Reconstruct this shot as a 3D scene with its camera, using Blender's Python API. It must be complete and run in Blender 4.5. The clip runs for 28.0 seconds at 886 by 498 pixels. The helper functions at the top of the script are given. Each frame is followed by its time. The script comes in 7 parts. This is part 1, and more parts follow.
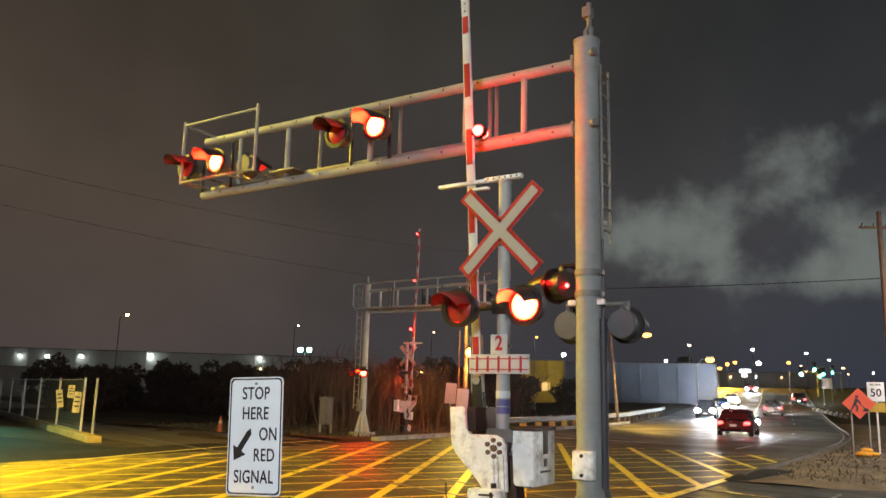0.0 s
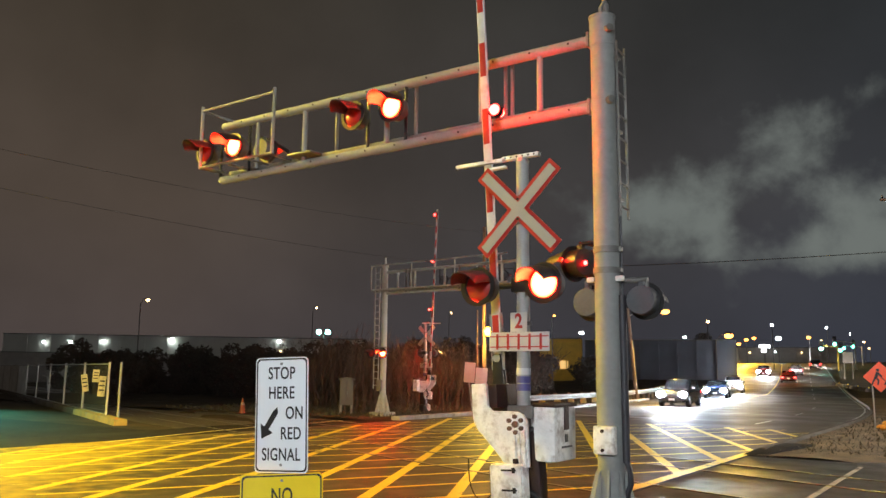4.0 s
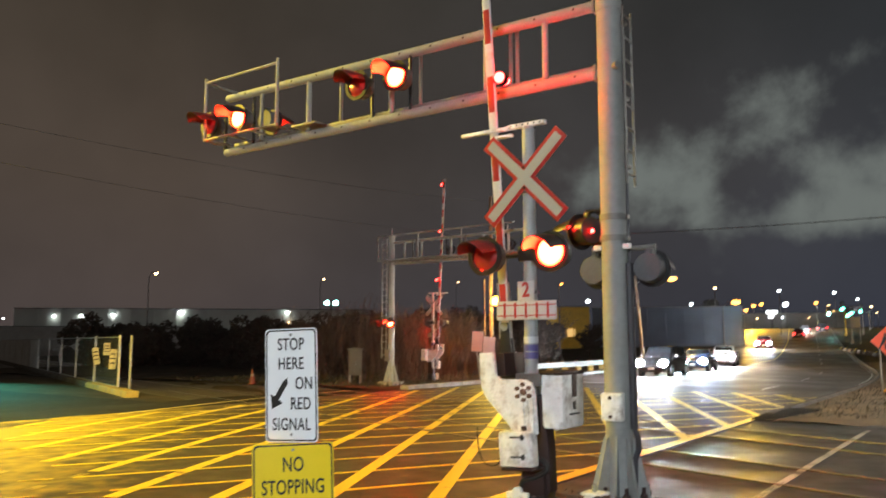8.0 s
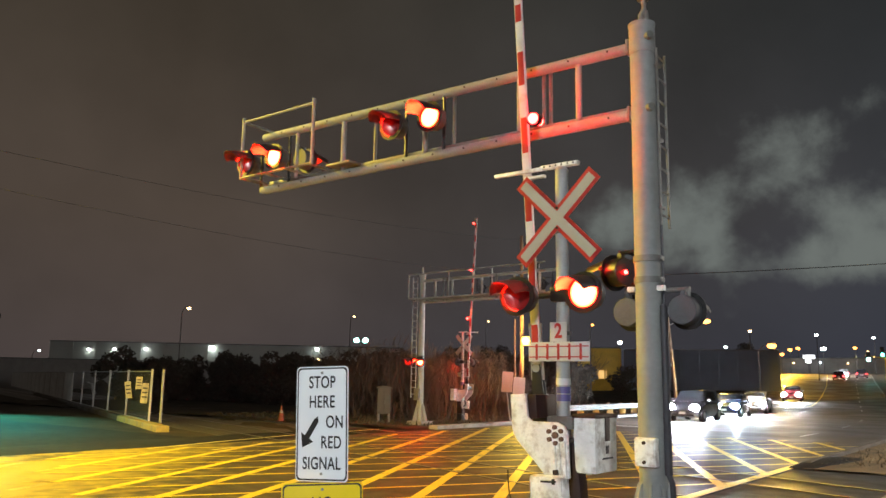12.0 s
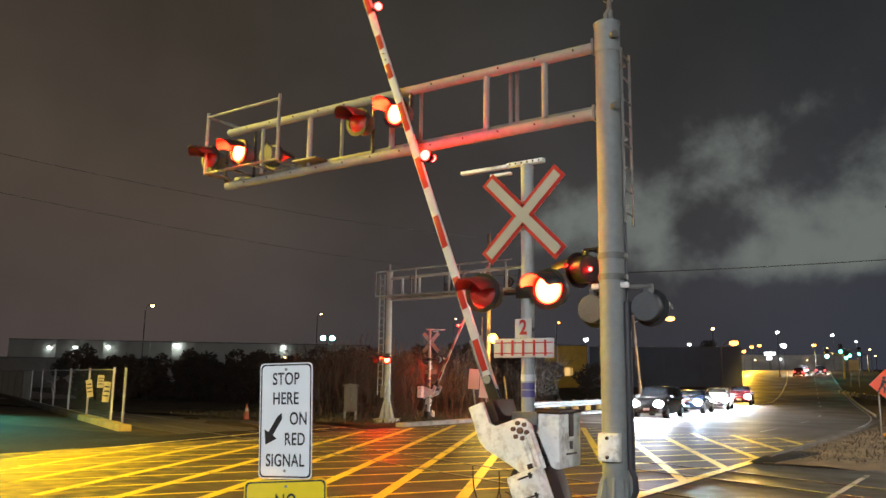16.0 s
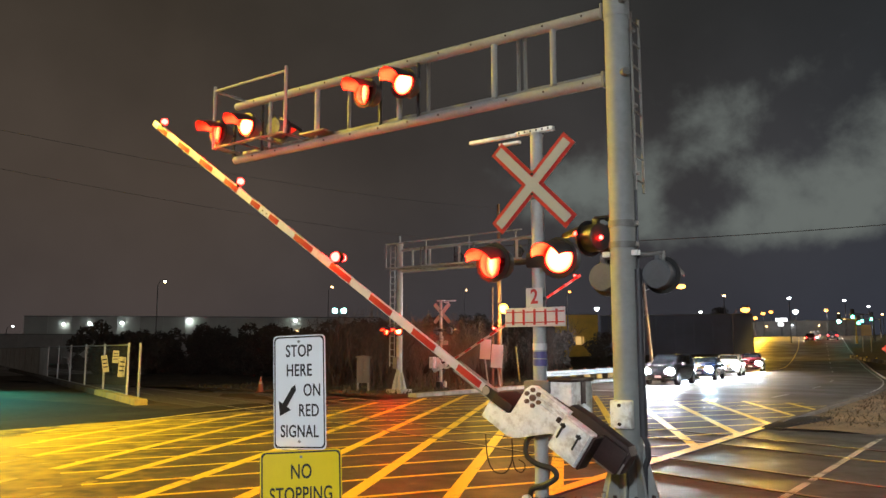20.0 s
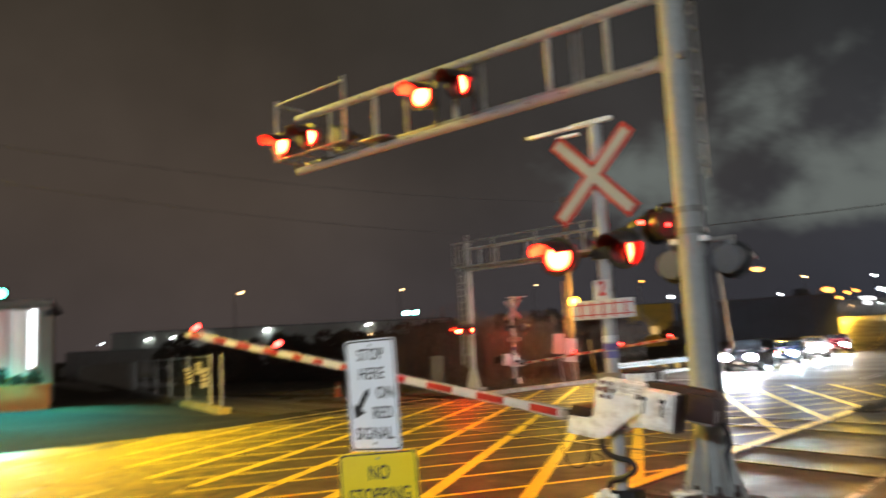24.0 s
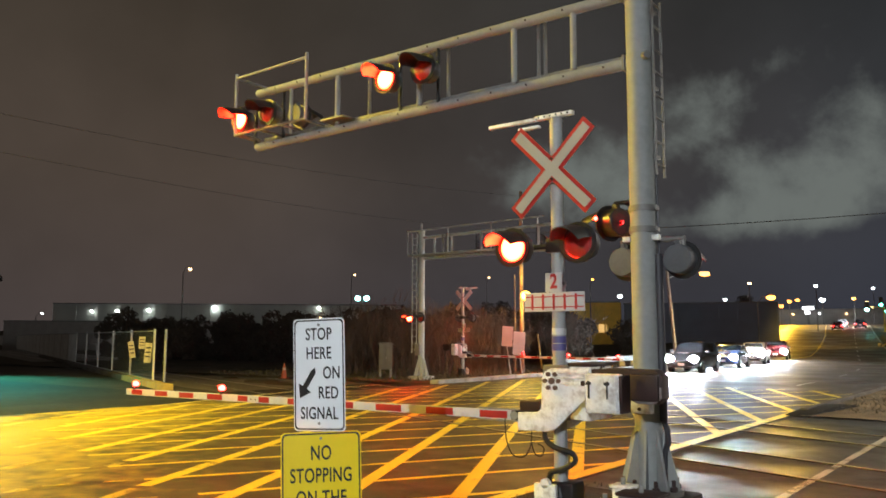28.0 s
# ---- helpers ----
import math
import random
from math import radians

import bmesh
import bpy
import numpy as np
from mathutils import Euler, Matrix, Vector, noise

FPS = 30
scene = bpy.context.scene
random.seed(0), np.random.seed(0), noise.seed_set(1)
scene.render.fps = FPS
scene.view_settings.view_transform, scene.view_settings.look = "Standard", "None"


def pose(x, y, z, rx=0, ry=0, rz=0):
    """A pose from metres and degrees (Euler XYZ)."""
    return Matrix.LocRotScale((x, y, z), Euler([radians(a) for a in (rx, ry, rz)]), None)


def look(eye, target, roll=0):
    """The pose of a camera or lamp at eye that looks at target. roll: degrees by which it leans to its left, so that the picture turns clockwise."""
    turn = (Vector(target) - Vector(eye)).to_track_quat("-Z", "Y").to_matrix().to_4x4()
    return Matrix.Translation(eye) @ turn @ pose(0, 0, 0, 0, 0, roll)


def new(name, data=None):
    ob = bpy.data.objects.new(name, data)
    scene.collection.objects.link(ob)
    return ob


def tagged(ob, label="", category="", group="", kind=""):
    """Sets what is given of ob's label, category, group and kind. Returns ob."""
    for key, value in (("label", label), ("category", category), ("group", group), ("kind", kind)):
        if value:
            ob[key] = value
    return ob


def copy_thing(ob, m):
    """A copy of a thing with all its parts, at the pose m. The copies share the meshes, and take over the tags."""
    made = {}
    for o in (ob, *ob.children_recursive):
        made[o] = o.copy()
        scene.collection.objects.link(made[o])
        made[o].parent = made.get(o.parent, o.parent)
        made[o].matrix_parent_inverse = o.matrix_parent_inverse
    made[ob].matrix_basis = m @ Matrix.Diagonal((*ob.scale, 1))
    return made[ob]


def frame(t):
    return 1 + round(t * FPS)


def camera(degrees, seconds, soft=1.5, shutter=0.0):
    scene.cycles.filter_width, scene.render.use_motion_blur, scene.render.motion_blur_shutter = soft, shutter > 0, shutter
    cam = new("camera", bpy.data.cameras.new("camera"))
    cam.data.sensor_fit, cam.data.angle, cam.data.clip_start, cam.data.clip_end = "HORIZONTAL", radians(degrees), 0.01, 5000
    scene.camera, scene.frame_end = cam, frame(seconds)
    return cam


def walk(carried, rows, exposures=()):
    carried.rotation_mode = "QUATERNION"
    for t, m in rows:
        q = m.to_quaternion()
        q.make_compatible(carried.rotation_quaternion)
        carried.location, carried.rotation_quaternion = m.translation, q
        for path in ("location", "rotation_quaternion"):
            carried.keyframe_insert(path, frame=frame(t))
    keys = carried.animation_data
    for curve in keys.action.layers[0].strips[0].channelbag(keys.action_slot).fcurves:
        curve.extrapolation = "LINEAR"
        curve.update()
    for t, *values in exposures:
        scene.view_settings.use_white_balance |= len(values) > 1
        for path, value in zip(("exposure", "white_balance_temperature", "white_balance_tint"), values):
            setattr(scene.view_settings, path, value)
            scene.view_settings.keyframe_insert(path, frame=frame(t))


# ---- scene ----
cam = camera(58.6, 28.0, 1.5, 0.8)
PATH = [
    (0, 0.034, 0.057, 1.942, 100.35, -1.39, -0.22),
    (0.5, 0.035, 0.029, 1.932, 99.70, -1.47, 0.11),
    (1, -0.001, 0.024, 1.933, 100.17, -1.09, 0.86),
    (1.5, -0.011, -0.008, 1.927, 100.07, -1.12, 1.23),
    (2, -0.012, 0.011, 1.923, 99.19, -0.94, 0.57),
    (2.5, -0.015, 0.003, 1.925, 99.06, -1.00, 0.46),
    (3, -0.009, 0.014, 1.924, 98.98, -0.99, 0.53),
    (3.5, -0.003, -0.001, 1.923, 98.89, -0.75, 0.88),
    (5.5, 0.022, -0.014, 1.924, 99.83, -0.63, 1.80),
    (6, -0.004, -0.028, 1.915, 101.07, -0.77, 3.19),
    (6.5, 0.005, -0.028, 1.922, 100.44, -2.28, 1.86),
    (7, 0.001, -0.013, 1.912, 99.34, -2.23, 1.20),
    (7.5, 0.002, -0.012, 1.916, 99.02, -2.01, 0.77),
    (8, 0.003, -0.003, 1.922, 96.72, 0.04, 1.65),
    (8.5, -0.013, -0.024, 1.931, 96.13, 0.62, 3.41),
    (9, -0.018, 0.001, 1.929, 96.54, -0.41, 2.54),
    (9.5, -0.018, -0.006, 1.930, 98.84, -2.87, 1.49),
    (10, -0.031, 0.015, 1.933, 99.18, -2.60, 3.78),
    (10.5, -0.024, 0.004, 1.934, 99.45, -1.75, 4.26),
    (11, -0.020, 0.005, 1.930, 99.24, -1.29, 4.18),
    (11.5, -0.021, 0.004, 1.930, 99.10, -0.97, 3.99),
    (12, -0.017, -0.003, 1.931, 99.50, -0.95, 3.74),
    (12.5, -0.008, -0.008, 1.926, 99.41, -1.23, 3.00),
    (14.5, -0.007, -0.001, 1.925, 99.55, -1.87, 1.01),
    (15, -0.004, -0.005, 1.925, 99.70, -1.52, 1.02),
    (15.5, 0.006, -0.011, 1.920, 99.72, -1.24, 0.76),
    (16, 0.004, -0.003, 1.919, 99.37, -0.76, 1.40),
    (16.5, -0.002, -0.011, 1.918, 98.98, -0.55, 1.95),
    (17, 0.000, 0.000, 1.920, 98.90, -0.20, 3.00),
    (17.5, -0.006, -0.004, 1.922, 98.76, -0.10, 3.49),
    (18, 0.000, 0.008, 1.912, 97.78, -0.03, 3.23),
    (18.5, -0.005, 0.013, 1.912, 97.04, 0.09, 2.98),
    (19, -0.006, 0.014, 1.914, 96.88, 0.33, 2.93),
    (19.5, 0.002, 0.002, 1.917, 97.10, 0.15, 2.50),
    (20, -0.000, 0.012, 1.912, 97.29, 0.04, 2.23),
    (20.5, 0.000, -0.001, 1.906, 97.01, 0.19, 2.44),
    (21, -0.009, 0.012, 1.906, 96.67, 0.25, 2.68),
    (21.5, -0.011, 0.023, 1.909, 96.23, 0.33, 2.79),
    (23.5, 0.004, 0.011, 1.905, 95.72, 0.31, 2.51),
    (23.8, 0.020, -0.005, 1.906, 95.50, 1.60, 8.20),
    (24, 0.042, -0.030, 1.913, 97.30, 2.79, 7.53),
    (24.2, 0.077, -0.032, 1.911, 97.01, 3.48, 0.99),
    (24.5, 0.112, -0.033, 1.908, 96.63, 3.26, -0.94),
    (25, 0.099, -0.013, 1.906, 96.49, 3.46, 0.18),
    (25.5, 0.050, -0.014, 1.907, 96.37, 2.79, 1.92),
    (26, 0.035, 0.005, 1.879, 94.20, -0.86, 0.72),
    (26.5, 0.040, 0.029, 1.887, 95.89, 0.03, 5.74),
    (27, 0.061, 0.028, 1.884, 95.98, 0.01, 5.21),
    (27.5, 0.046, 0.023, 1.882, 97.16, 0.10, 4.70),
    (28, 0.037, -0.004, 1.878, 96.41, -0.09, 3.87),
]
walk(cam, [(r[0], pose(*r[1:])) for r in PATH],
     [(0, 1.27), (13, 1.26), (17, 1.2), (20, 1.09), (25, 1.1), (26.5, 1.19), (28, 1.19)])

# ---- plan: u runs along the road, v across it to the far side ----
AZ = 33.5
SA, CA = math.sin(radians(AZ)), math.cos(radians(AZ))
UB = [-120, -60, -30, -15, -5, 0, 5, 10, 15, 20, 25, 30, 35, 40, 45, 50, 55, 60, 65, 70, 75, 80, 85, 90, 95, 100, 110,
      120, 130, 140, 150, 160, 170, 185, 200, 240, 300, 450, 800, 1500, 3000]
RISE = [(-120, 0), (62, 0), (80, 0.25), (100, 0.9), (130, 2.2), (170, 4.4), (240, 6.0), (450, 8.0), (3000, 10.0)]


def ground_z(u):
    return float(np.interp(u, [r[0] for r in RISE], [r[1] for r in RISE]))


def W(u, v, z=0.0):
    return Vector((u * SA - v * CA, u * CA + v * SA, z))


def at(u, v, z=0.0, turn=0.0):
    """Pose of a thing on the plan: local x to the right across the road, y ahead along it."""
    p = W(u, v, z)
    return pose(p.x, p.y, p.z, 0, 0, -AZ + turn)


def uv_of(x, y):
    return x * SA + y * CA, -x * CA + y * SA


def bend(u):
    """The road's sideways shift as it bends away."""
    d = min(max(0.0, u - 35.0), 26.5)
    return 0.0034 * d * d + 0.18 * max(0.0, u - 61.5)


# ---- world and lights ----
def make_world():
    w = bpy.data.worlds.new("night_sky")
    scene.world = w
    w.use_nodes = True
    nt = w.node_tree
    nt.nodes.clear()
    out = nt.nodes.new("ShaderNodeOutputWorld")
    bg = nt.nodes.new("ShaderNodeBackground")
    tc = nt.nodes.new("ShaderNodeTexCoord")
    sep = nt.nodes.new("ShaderNodeSeparateXYZ")
    ramp = nt.nodes.new("ShaderNodeValToRGB")
    ramp.color_ramp.elements[0].position, ramp.color_ramp.elements[0].color = 0.0, (0.0265, 0.0200, 0.0160, 1)
    ramp.color_ramp.elements[1].position, ramp.color_ramp.elements[1].color = 1.0, (0.0146, 0.0152, 0.0175, 1)
    mid = ramp.color_ramp.elements.new(0.55)
    mid.color = (0.0198, 0.0180, 0.0180, 1)
    up = nt.nodes.new("ShaderNodeValToRGB")
    up.color_ramp.elements[0].position, up.color_ramp.elements[0].color = 0.0, (0.92, 0.96, 1.14, 1)
    up.color_ramp.elements[1].position, up.color_ramp.elements[1].color = 0.48, (0.62, 0.66, 0.59, 1)
    low = up.color_ramp.elements.new(0.2)
    low.color = (1.02, 1.02, 1.0, 1)
    mp = nt.nodes.new("ShaderNodeMapRange")
    mp.inputs[1].default_value, mp.inputs[2].default_value = -0.35, 0.45
    nz = nt.nodes.new("ShaderNodeTexNoise")
    nz.inputs["Scale"].default_value, nz.inputs["Detail"].default_value = 3.2, 7
    mr = nt.nodes.new("ShaderNodeMapRange")
    mr.inputs[1].default_value, mr.inputs[2].default_value = 0.3, 0.7
    mr.inputs[3].default_value, mr.inputs[4].default_value = 0.78, 1.25
    m1 = nt.nodes.new("ShaderNodeMixRGB")
    m1.blend_type, m1.inputs[0].default_value = "MULTIPLY", 1
    m2 = nt.nodes.new("ShaderNodeMixRGB")
    m2.blend_type, m2.inputs[0].default_value = "MULTIPLY", 1
    ln = nt.links.new
    ln(tc.outputs["Generated"], sep.inputs[0])
    ln(sep.outputs["X"], mp.inputs[0])
    ln(mp.outputs[0], ramp.inputs[0])
    ln(sep.outputs["Z"], up.inputs[0])
    ln(tc.outputs["Generated"], nz.inputs["Vector"])
    ln(nz.outputs["Fac"], mr.inputs[0])
    ln(ramp.outputs[0], m1.inputs[1])
    ln(up.outputs[0], m1.inputs[2])
    ln(m1.outputs[0], m2.inputs[1])
    ln(mr.outputs[0], m2.inputs[2])
    ln(m2.outputs[0], bg.inputs[0])
    ln(bg.outputs[0], out.inputs[0])
    bg.inputs[1].default_value = 1.06


make_world()
SODIUM = (1.0, 0.62, 0.11)
NEUTRAL = (0.86, 0.95, 1.0)


def lamp(name, kind, place, energy, color, target=None, size=0.3, spot=150, blend=0.5):
    data = bpy.data.lights.new(name, kind)
    data.energy, data.color = energy, color
    if kind == "SPOT":
        data.spot_size, data.spot_blend, data.shadow_soft_size = radians(spot), blend, size
    elif kind == "POINT":
        data.shadow_soft_size = size
    ob = new(name, data)
    ob.matrix_world = look(place, target) if target else Matrix.Translation(place)
    return ob


# street lamps: (place of the lantern, power, colour)
L_LEFT = Vector((-15.6, 14.8, 11.6))
# Unseen lamp added behind the camera to light signs and mast.
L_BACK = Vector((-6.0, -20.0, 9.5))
# Unseen lamp added out of view to brighten the verge and path.
L_RIGHT = Vector((25.5, 21.0, 8.8))
L_POLE = Vector((1.55, 41.2, 4.05))
L_ROAD = Vector((15.5, 59.85, 6.64))
L_FAR = Vector((32.0, 94.6, 6.6))
L_BEND = Vector((58.4, 166.8, 8.45))
lamp("street_light_left", "SPOT", L_LEFT - Vector((0, 0, 0.16)), 12200, (1.0, 0.75, 0.075), L_LEFT + Vector((1.0, -0.6, -9)), 0.25, 152, 0.4)
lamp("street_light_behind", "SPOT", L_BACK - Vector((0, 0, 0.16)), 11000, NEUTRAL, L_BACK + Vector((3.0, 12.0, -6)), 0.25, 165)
lamp("street_light_right", "SPOT", L_RIGHT - Vector((0, 0, 0.16)), 8600, (1.0, 0.91, 0.80), L_RIGHT + Vector((-3, 2, -9)), 0.25, 160)
lamp("street_light_pole", "POINT", L_POLE + Vector((-0.1, -0.5, -0.1)), 470, SODIUM, None, 0.2)
lamp("street_light_road", "SPOT", L_ROAD - Vector((0, 0, 0.3)), 2200, SODIUM, L_ROAD + Vector((4, 0, -9)), 0.3, 168)
lamp("street_light_far", "SPOT", L_FAR - Vector((0, 0, 0.8)), 2600, SODIUM, L_FAR + Vector((10, 3, -6)), 0.3, 120)
lamp("street_light_bend", "SPOT", L_BEND - Vector((0, 0, 1.0)), 22000, (1.0, 0.57, 0.05), L_BEND + Vector((2, -8, -6)), 0.3, 150)
lamp("green_sign_light", "SPOT", (-26.2, 35.2, 5.6), 4300, (0.07, 0.95, 0.80), (-25.0, 32.2, 0), 0.3, 112)


# ---- materials ----
def mat(name, color, rough=0.6, metal=0.0, var=0.25, scale=6.0, bump=0.15, fine=60.0, tint=None, stain=0.0, stain_col=(0.1, 0.05, 0.02),
        stain_scale=1.5, spec=0.5, rough_var=0.12):
    m = bpy.data.materials.new(name)
    m.use_nodes = True
    nt = m.node_tree
    ln = nt.links.new
    bs = nt.nodes["Principled BSDF"]
    tc = nt.nodes.new("ShaderNodeTexCoord")
    inf = nt.nodes.new("ShaderNodeObjectInfo")
    n1 = nt.nodes.new("ShaderNodeTexNoise")
    n1.inputs["Scale"].default_value, n1.inputs["Detail"].default_value = scale, 6
    n2 = nt.nodes.new("ShaderNodeTexNoise")
    n2.inputs["Scale"].default_value, n2.inputs["Detail"].default_value = fine, 4
    ln(tc.outputs["Object"], n1.inputs["Vector"])
    ln(tc.outputs["Object"], n2.inputs["Vector"])
    add = nt.nodes.new("ShaderNodeMath")
    add.operation = "MULTIPLY_ADD"
    add.inputs[1].default_value = 0.5
    ln(n2.outputs["Fac"], add.inputs[0])
    ln(n1.outputs["Fac"], add.inputs[2])
    mr = nt.nodes.new("ShaderNodeMapRange")
    mr.inputs[1].default_value, mr.inputs[2].default_value = 0.45, 1.05
    ln(add.outputs[0], mr.inputs[0])
    rp = nt.nodes.new("ShaderNodeMixRGB")
    t = tint or color
    rp.inputs[1].default_value = (*[c * (1 - var) for c in color], 1)
    rp.inputs[2].default_value = (*[min(1, c * (1 + var)) for c in t], 1)
    ln(mr.outputs[0], rp.inputs[0])
    col = rp.outputs[0]
    if stain:
        n3 = nt.nodes.new("ShaderNodeTexNoise")
        n3.inputs["Scale"].default_value, n3.inputs["Detail"].default_value, n3.inputs["Roughness"].default_value = stain_scale, 8, 0.65
        ln(tc.outputs["Object"], n3.inputs["Vector"])
        m3 = nt.nodes.new("ShaderNodeMapRange")
        m3.inputs[1].default_value, m3.inputs[2].default_value = 0.62 - 0.25 * stain, 0.72
        m3.inputs[4].default_value = 0.9
        ln(n3.outputs["Fac"], m3.inputs[0])
        mx = nt.nodes.new("ShaderNodeMixRGB")
        mx.inputs[2].default_value = (*stain_col, 1)
        ln(m3.outputs[0], mx.inputs[0])
        ln(col, mx.inputs[1])
        col = mx.outputs[0]
    ln(col, bs.inputs["Base Color"])
    rr = nt.nodes.new("ShaderNodeMapRange")
    rr.inputs[3].default_value, rr.inputs[4].default_value = max(0.02, rough - rough_var), min(1, rough + rough_var)
    ln(n1.outputs["Fac"], rr.inputs[0])
    ln(rr.outputs[0], bs.inputs["Roughness"])
    bs.inputs["Metallic"].default_value = metal
    bs.inputs["Specular IOR Level"].default_value = spec
    if bump:
        bp = nt.nodes.new("ShaderNodeBump")
        bp.inputs["Strength"].default_value, bp.inputs["Distance"].default_value = bump, 0.02
        ln(add.outputs[0], bp.inputs["Height"])
        ln(bp.outputs[0], bs.inputs["Normal"])
    return m


def glow(name, color, strength):
    m = bpy.data.materials.new(name)
    m.use_nodes = True
    nt = m.node_tree
    bs = nt.nodes["Principled BSDF"]
    bs.inputs["Base Color"].default_value = (*[min(1, c * 0.8) for c in color], 1)
    bs.inputs["Emission Color"].default_value = (*color, 1)
    bs.inputs["Emission Strength"].default_value = strength
    bs.inputs["Roughness"].default_value = 0.25
    return m


def glass(name, color, rough=0.05):
    m = bpy.data.materials.new(name)
    m.use_nodes = True
    bs = m.node_tree.nodes["Principled BSDF"]
    bs.inputs["Base Color"].default_value = (*color, 1)
    bs.inputs["Roughness"].default_value = rough
    bs.inputs["Coat Weight"].default_value = 0.5
    bs.inputs["Specular IOR Level"].default_value = 0.7
    return m


def road_material(name, dry, wet_share=0.5, patch=0.35, gloss=(0.62, 0.30), spec=0.5, lamplit_paint=None):
    """Damp asphalt: aggregate grain, tar seams, dark patches and shallow wet films."""
    m = bpy.data.materials.new(name)
    m.use_nodes = True
    nt = m.node_tree
    ln = nt.links.new
    bs = nt.nodes["Principled BSDF"]
    tc = nt.nodes.new("ShaderNodeTexCoord")
    big = nt.nodes.new("ShaderNodeTexNoise")
    big.inputs["Scale"].default_value, big.inputs["Detail"].default_value = patch, 6
    fine = nt.nodes.new("ShaderNodeTexNoise")
    fine.inputs["Scale"].default_value, fine.inputs["Detail"].default_value = 55, 3
    mid = nt.nodes.new("ShaderNodeTexNoise")
    mid.inputs["Scale"].default_value, mid.inputs["Detail"].default_value = 2.6, 8
    crack = nt.nodes.new("ShaderNodeTexVoronoi")
    crack.feature = "DISTANCE_TO_EDGE"
    crack.inputs["Scale"].default_value = 0.32
    warp = nt.nodes.new("ShaderNodeMixRGB")
    warp.blend_type, warp.inputs[0].default_value = "ADD", 0.9
    for n in (big, fine, mid):
        ln(tc.outputs["Object"], n.inputs["Vector"])
    ln(tc.outputs["Object"], warp.inputs[1])
    ln(mid.outputs["Color"], warp.inputs[2])
    ln(warp.outputs[0], crack.inputs["Vector"])
    cr = nt.nodes.new("ShaderNodeMapRange")
    cr.inputs[1].default_value, cr.inputs[2].default_value = 0.0, 0.018
    cr.inputs[3].default_value, cr.inputs[4].default_value = 0.35, 1.0
    ln(crack.outputs["Distance"], cr.inputs[0])
    mr = nt.nodes.new("ShaderNodeMapRange")
    mr.inputs[1].default_value, mr.inputs[2].default_value = 0.35, 0.68
    ln(mid.outputs["Fac"], mr.inputs[0])
    c1 = nt.nodes.new("ShaderNodeMixRGB")
    c1.inputs[1].default_value = (*[c * 0.62 for c in dry], 1)
    c1.inputs[2].default_value = (*[c * 1.3 for c in dry], 1)
    ln(mr.outputs[0], c1.inputs[0])
    c2 = nt.nodes.new("ShaderNodeMixRGB")
    c2.blend_type, c2.inputs[0].default_value = "MULTIPLY", 0.8
    ln(c1.outputs[0], c2.inputs[1])
    ln(cr.outputs[0], c2.inputs[2])
    c3 = nt.nodes.new("ShaderNodeMixRGB")
    c3.blend_type, c3.inputs[0].default_value = "OVERLAY", 0.55
    ln(c2.outputs[0], c3.inputs[1])
    ln(fine.outputs["Fac"], c3.inputs[2])
    top = c3.outputs[0]
    if lamplit_paint:
        # remains of yellow paint and painted lamplight, thickest across the road from the signs
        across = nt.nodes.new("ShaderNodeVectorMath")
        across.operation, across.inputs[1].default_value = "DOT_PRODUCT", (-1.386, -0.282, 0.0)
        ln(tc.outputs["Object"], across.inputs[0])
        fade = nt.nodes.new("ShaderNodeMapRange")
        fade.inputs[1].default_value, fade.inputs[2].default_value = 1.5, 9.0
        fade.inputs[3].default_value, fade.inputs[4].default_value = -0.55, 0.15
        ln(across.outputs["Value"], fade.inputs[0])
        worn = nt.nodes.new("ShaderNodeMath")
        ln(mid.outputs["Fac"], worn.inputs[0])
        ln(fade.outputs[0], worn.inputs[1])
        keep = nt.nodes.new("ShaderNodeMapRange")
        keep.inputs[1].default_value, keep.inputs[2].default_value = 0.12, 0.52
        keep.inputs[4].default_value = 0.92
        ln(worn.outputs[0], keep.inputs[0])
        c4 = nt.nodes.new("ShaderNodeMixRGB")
        c4.inputs[2].default_value = (*lamplit_paint, 1)
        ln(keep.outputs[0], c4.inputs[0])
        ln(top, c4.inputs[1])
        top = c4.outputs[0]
    ln(top, bs.inputs["Base Color"])
    wt = nt.nodes.new("ShaderNodeMapRange")
    wt.inputs[1].default_value, wt.inputs[2].default_value = 0.5 - 0.25 * wet_share, 0.75 - 0.2 * wet_share
    wt.inputs[3].default_value, wt.inputs[4].default_value = gloss
    bs.inputs["Specular IOR Level"].default_value = spec
    ln(big.outputs["Fac"], wt.inputs[0])
    ln(wt.outputs[0], bs.inputs["Roughness"])
    bp = nt.nodes.new("ShaderNodeBump")
    bp.inputs["Strength"].default_value, bp.inputs["Distance"].default_value = 0.35, 0.012
    hs = nt.nodes.new("ShaderNodeMath")
    hs.operation = "MULTIPLY_ADD"
    hs.inputs[1].default_value = 0.4
    ln(fine.outputs["Fac"], hs.inputs[0])
    ln(mid.outputs["Fac"], hs.inputs[2])
    ln(hs.outputs[0], bp.inputs["Height"])
    ln(bp.outputs[0], bs.inputs["Normal"])
    return m


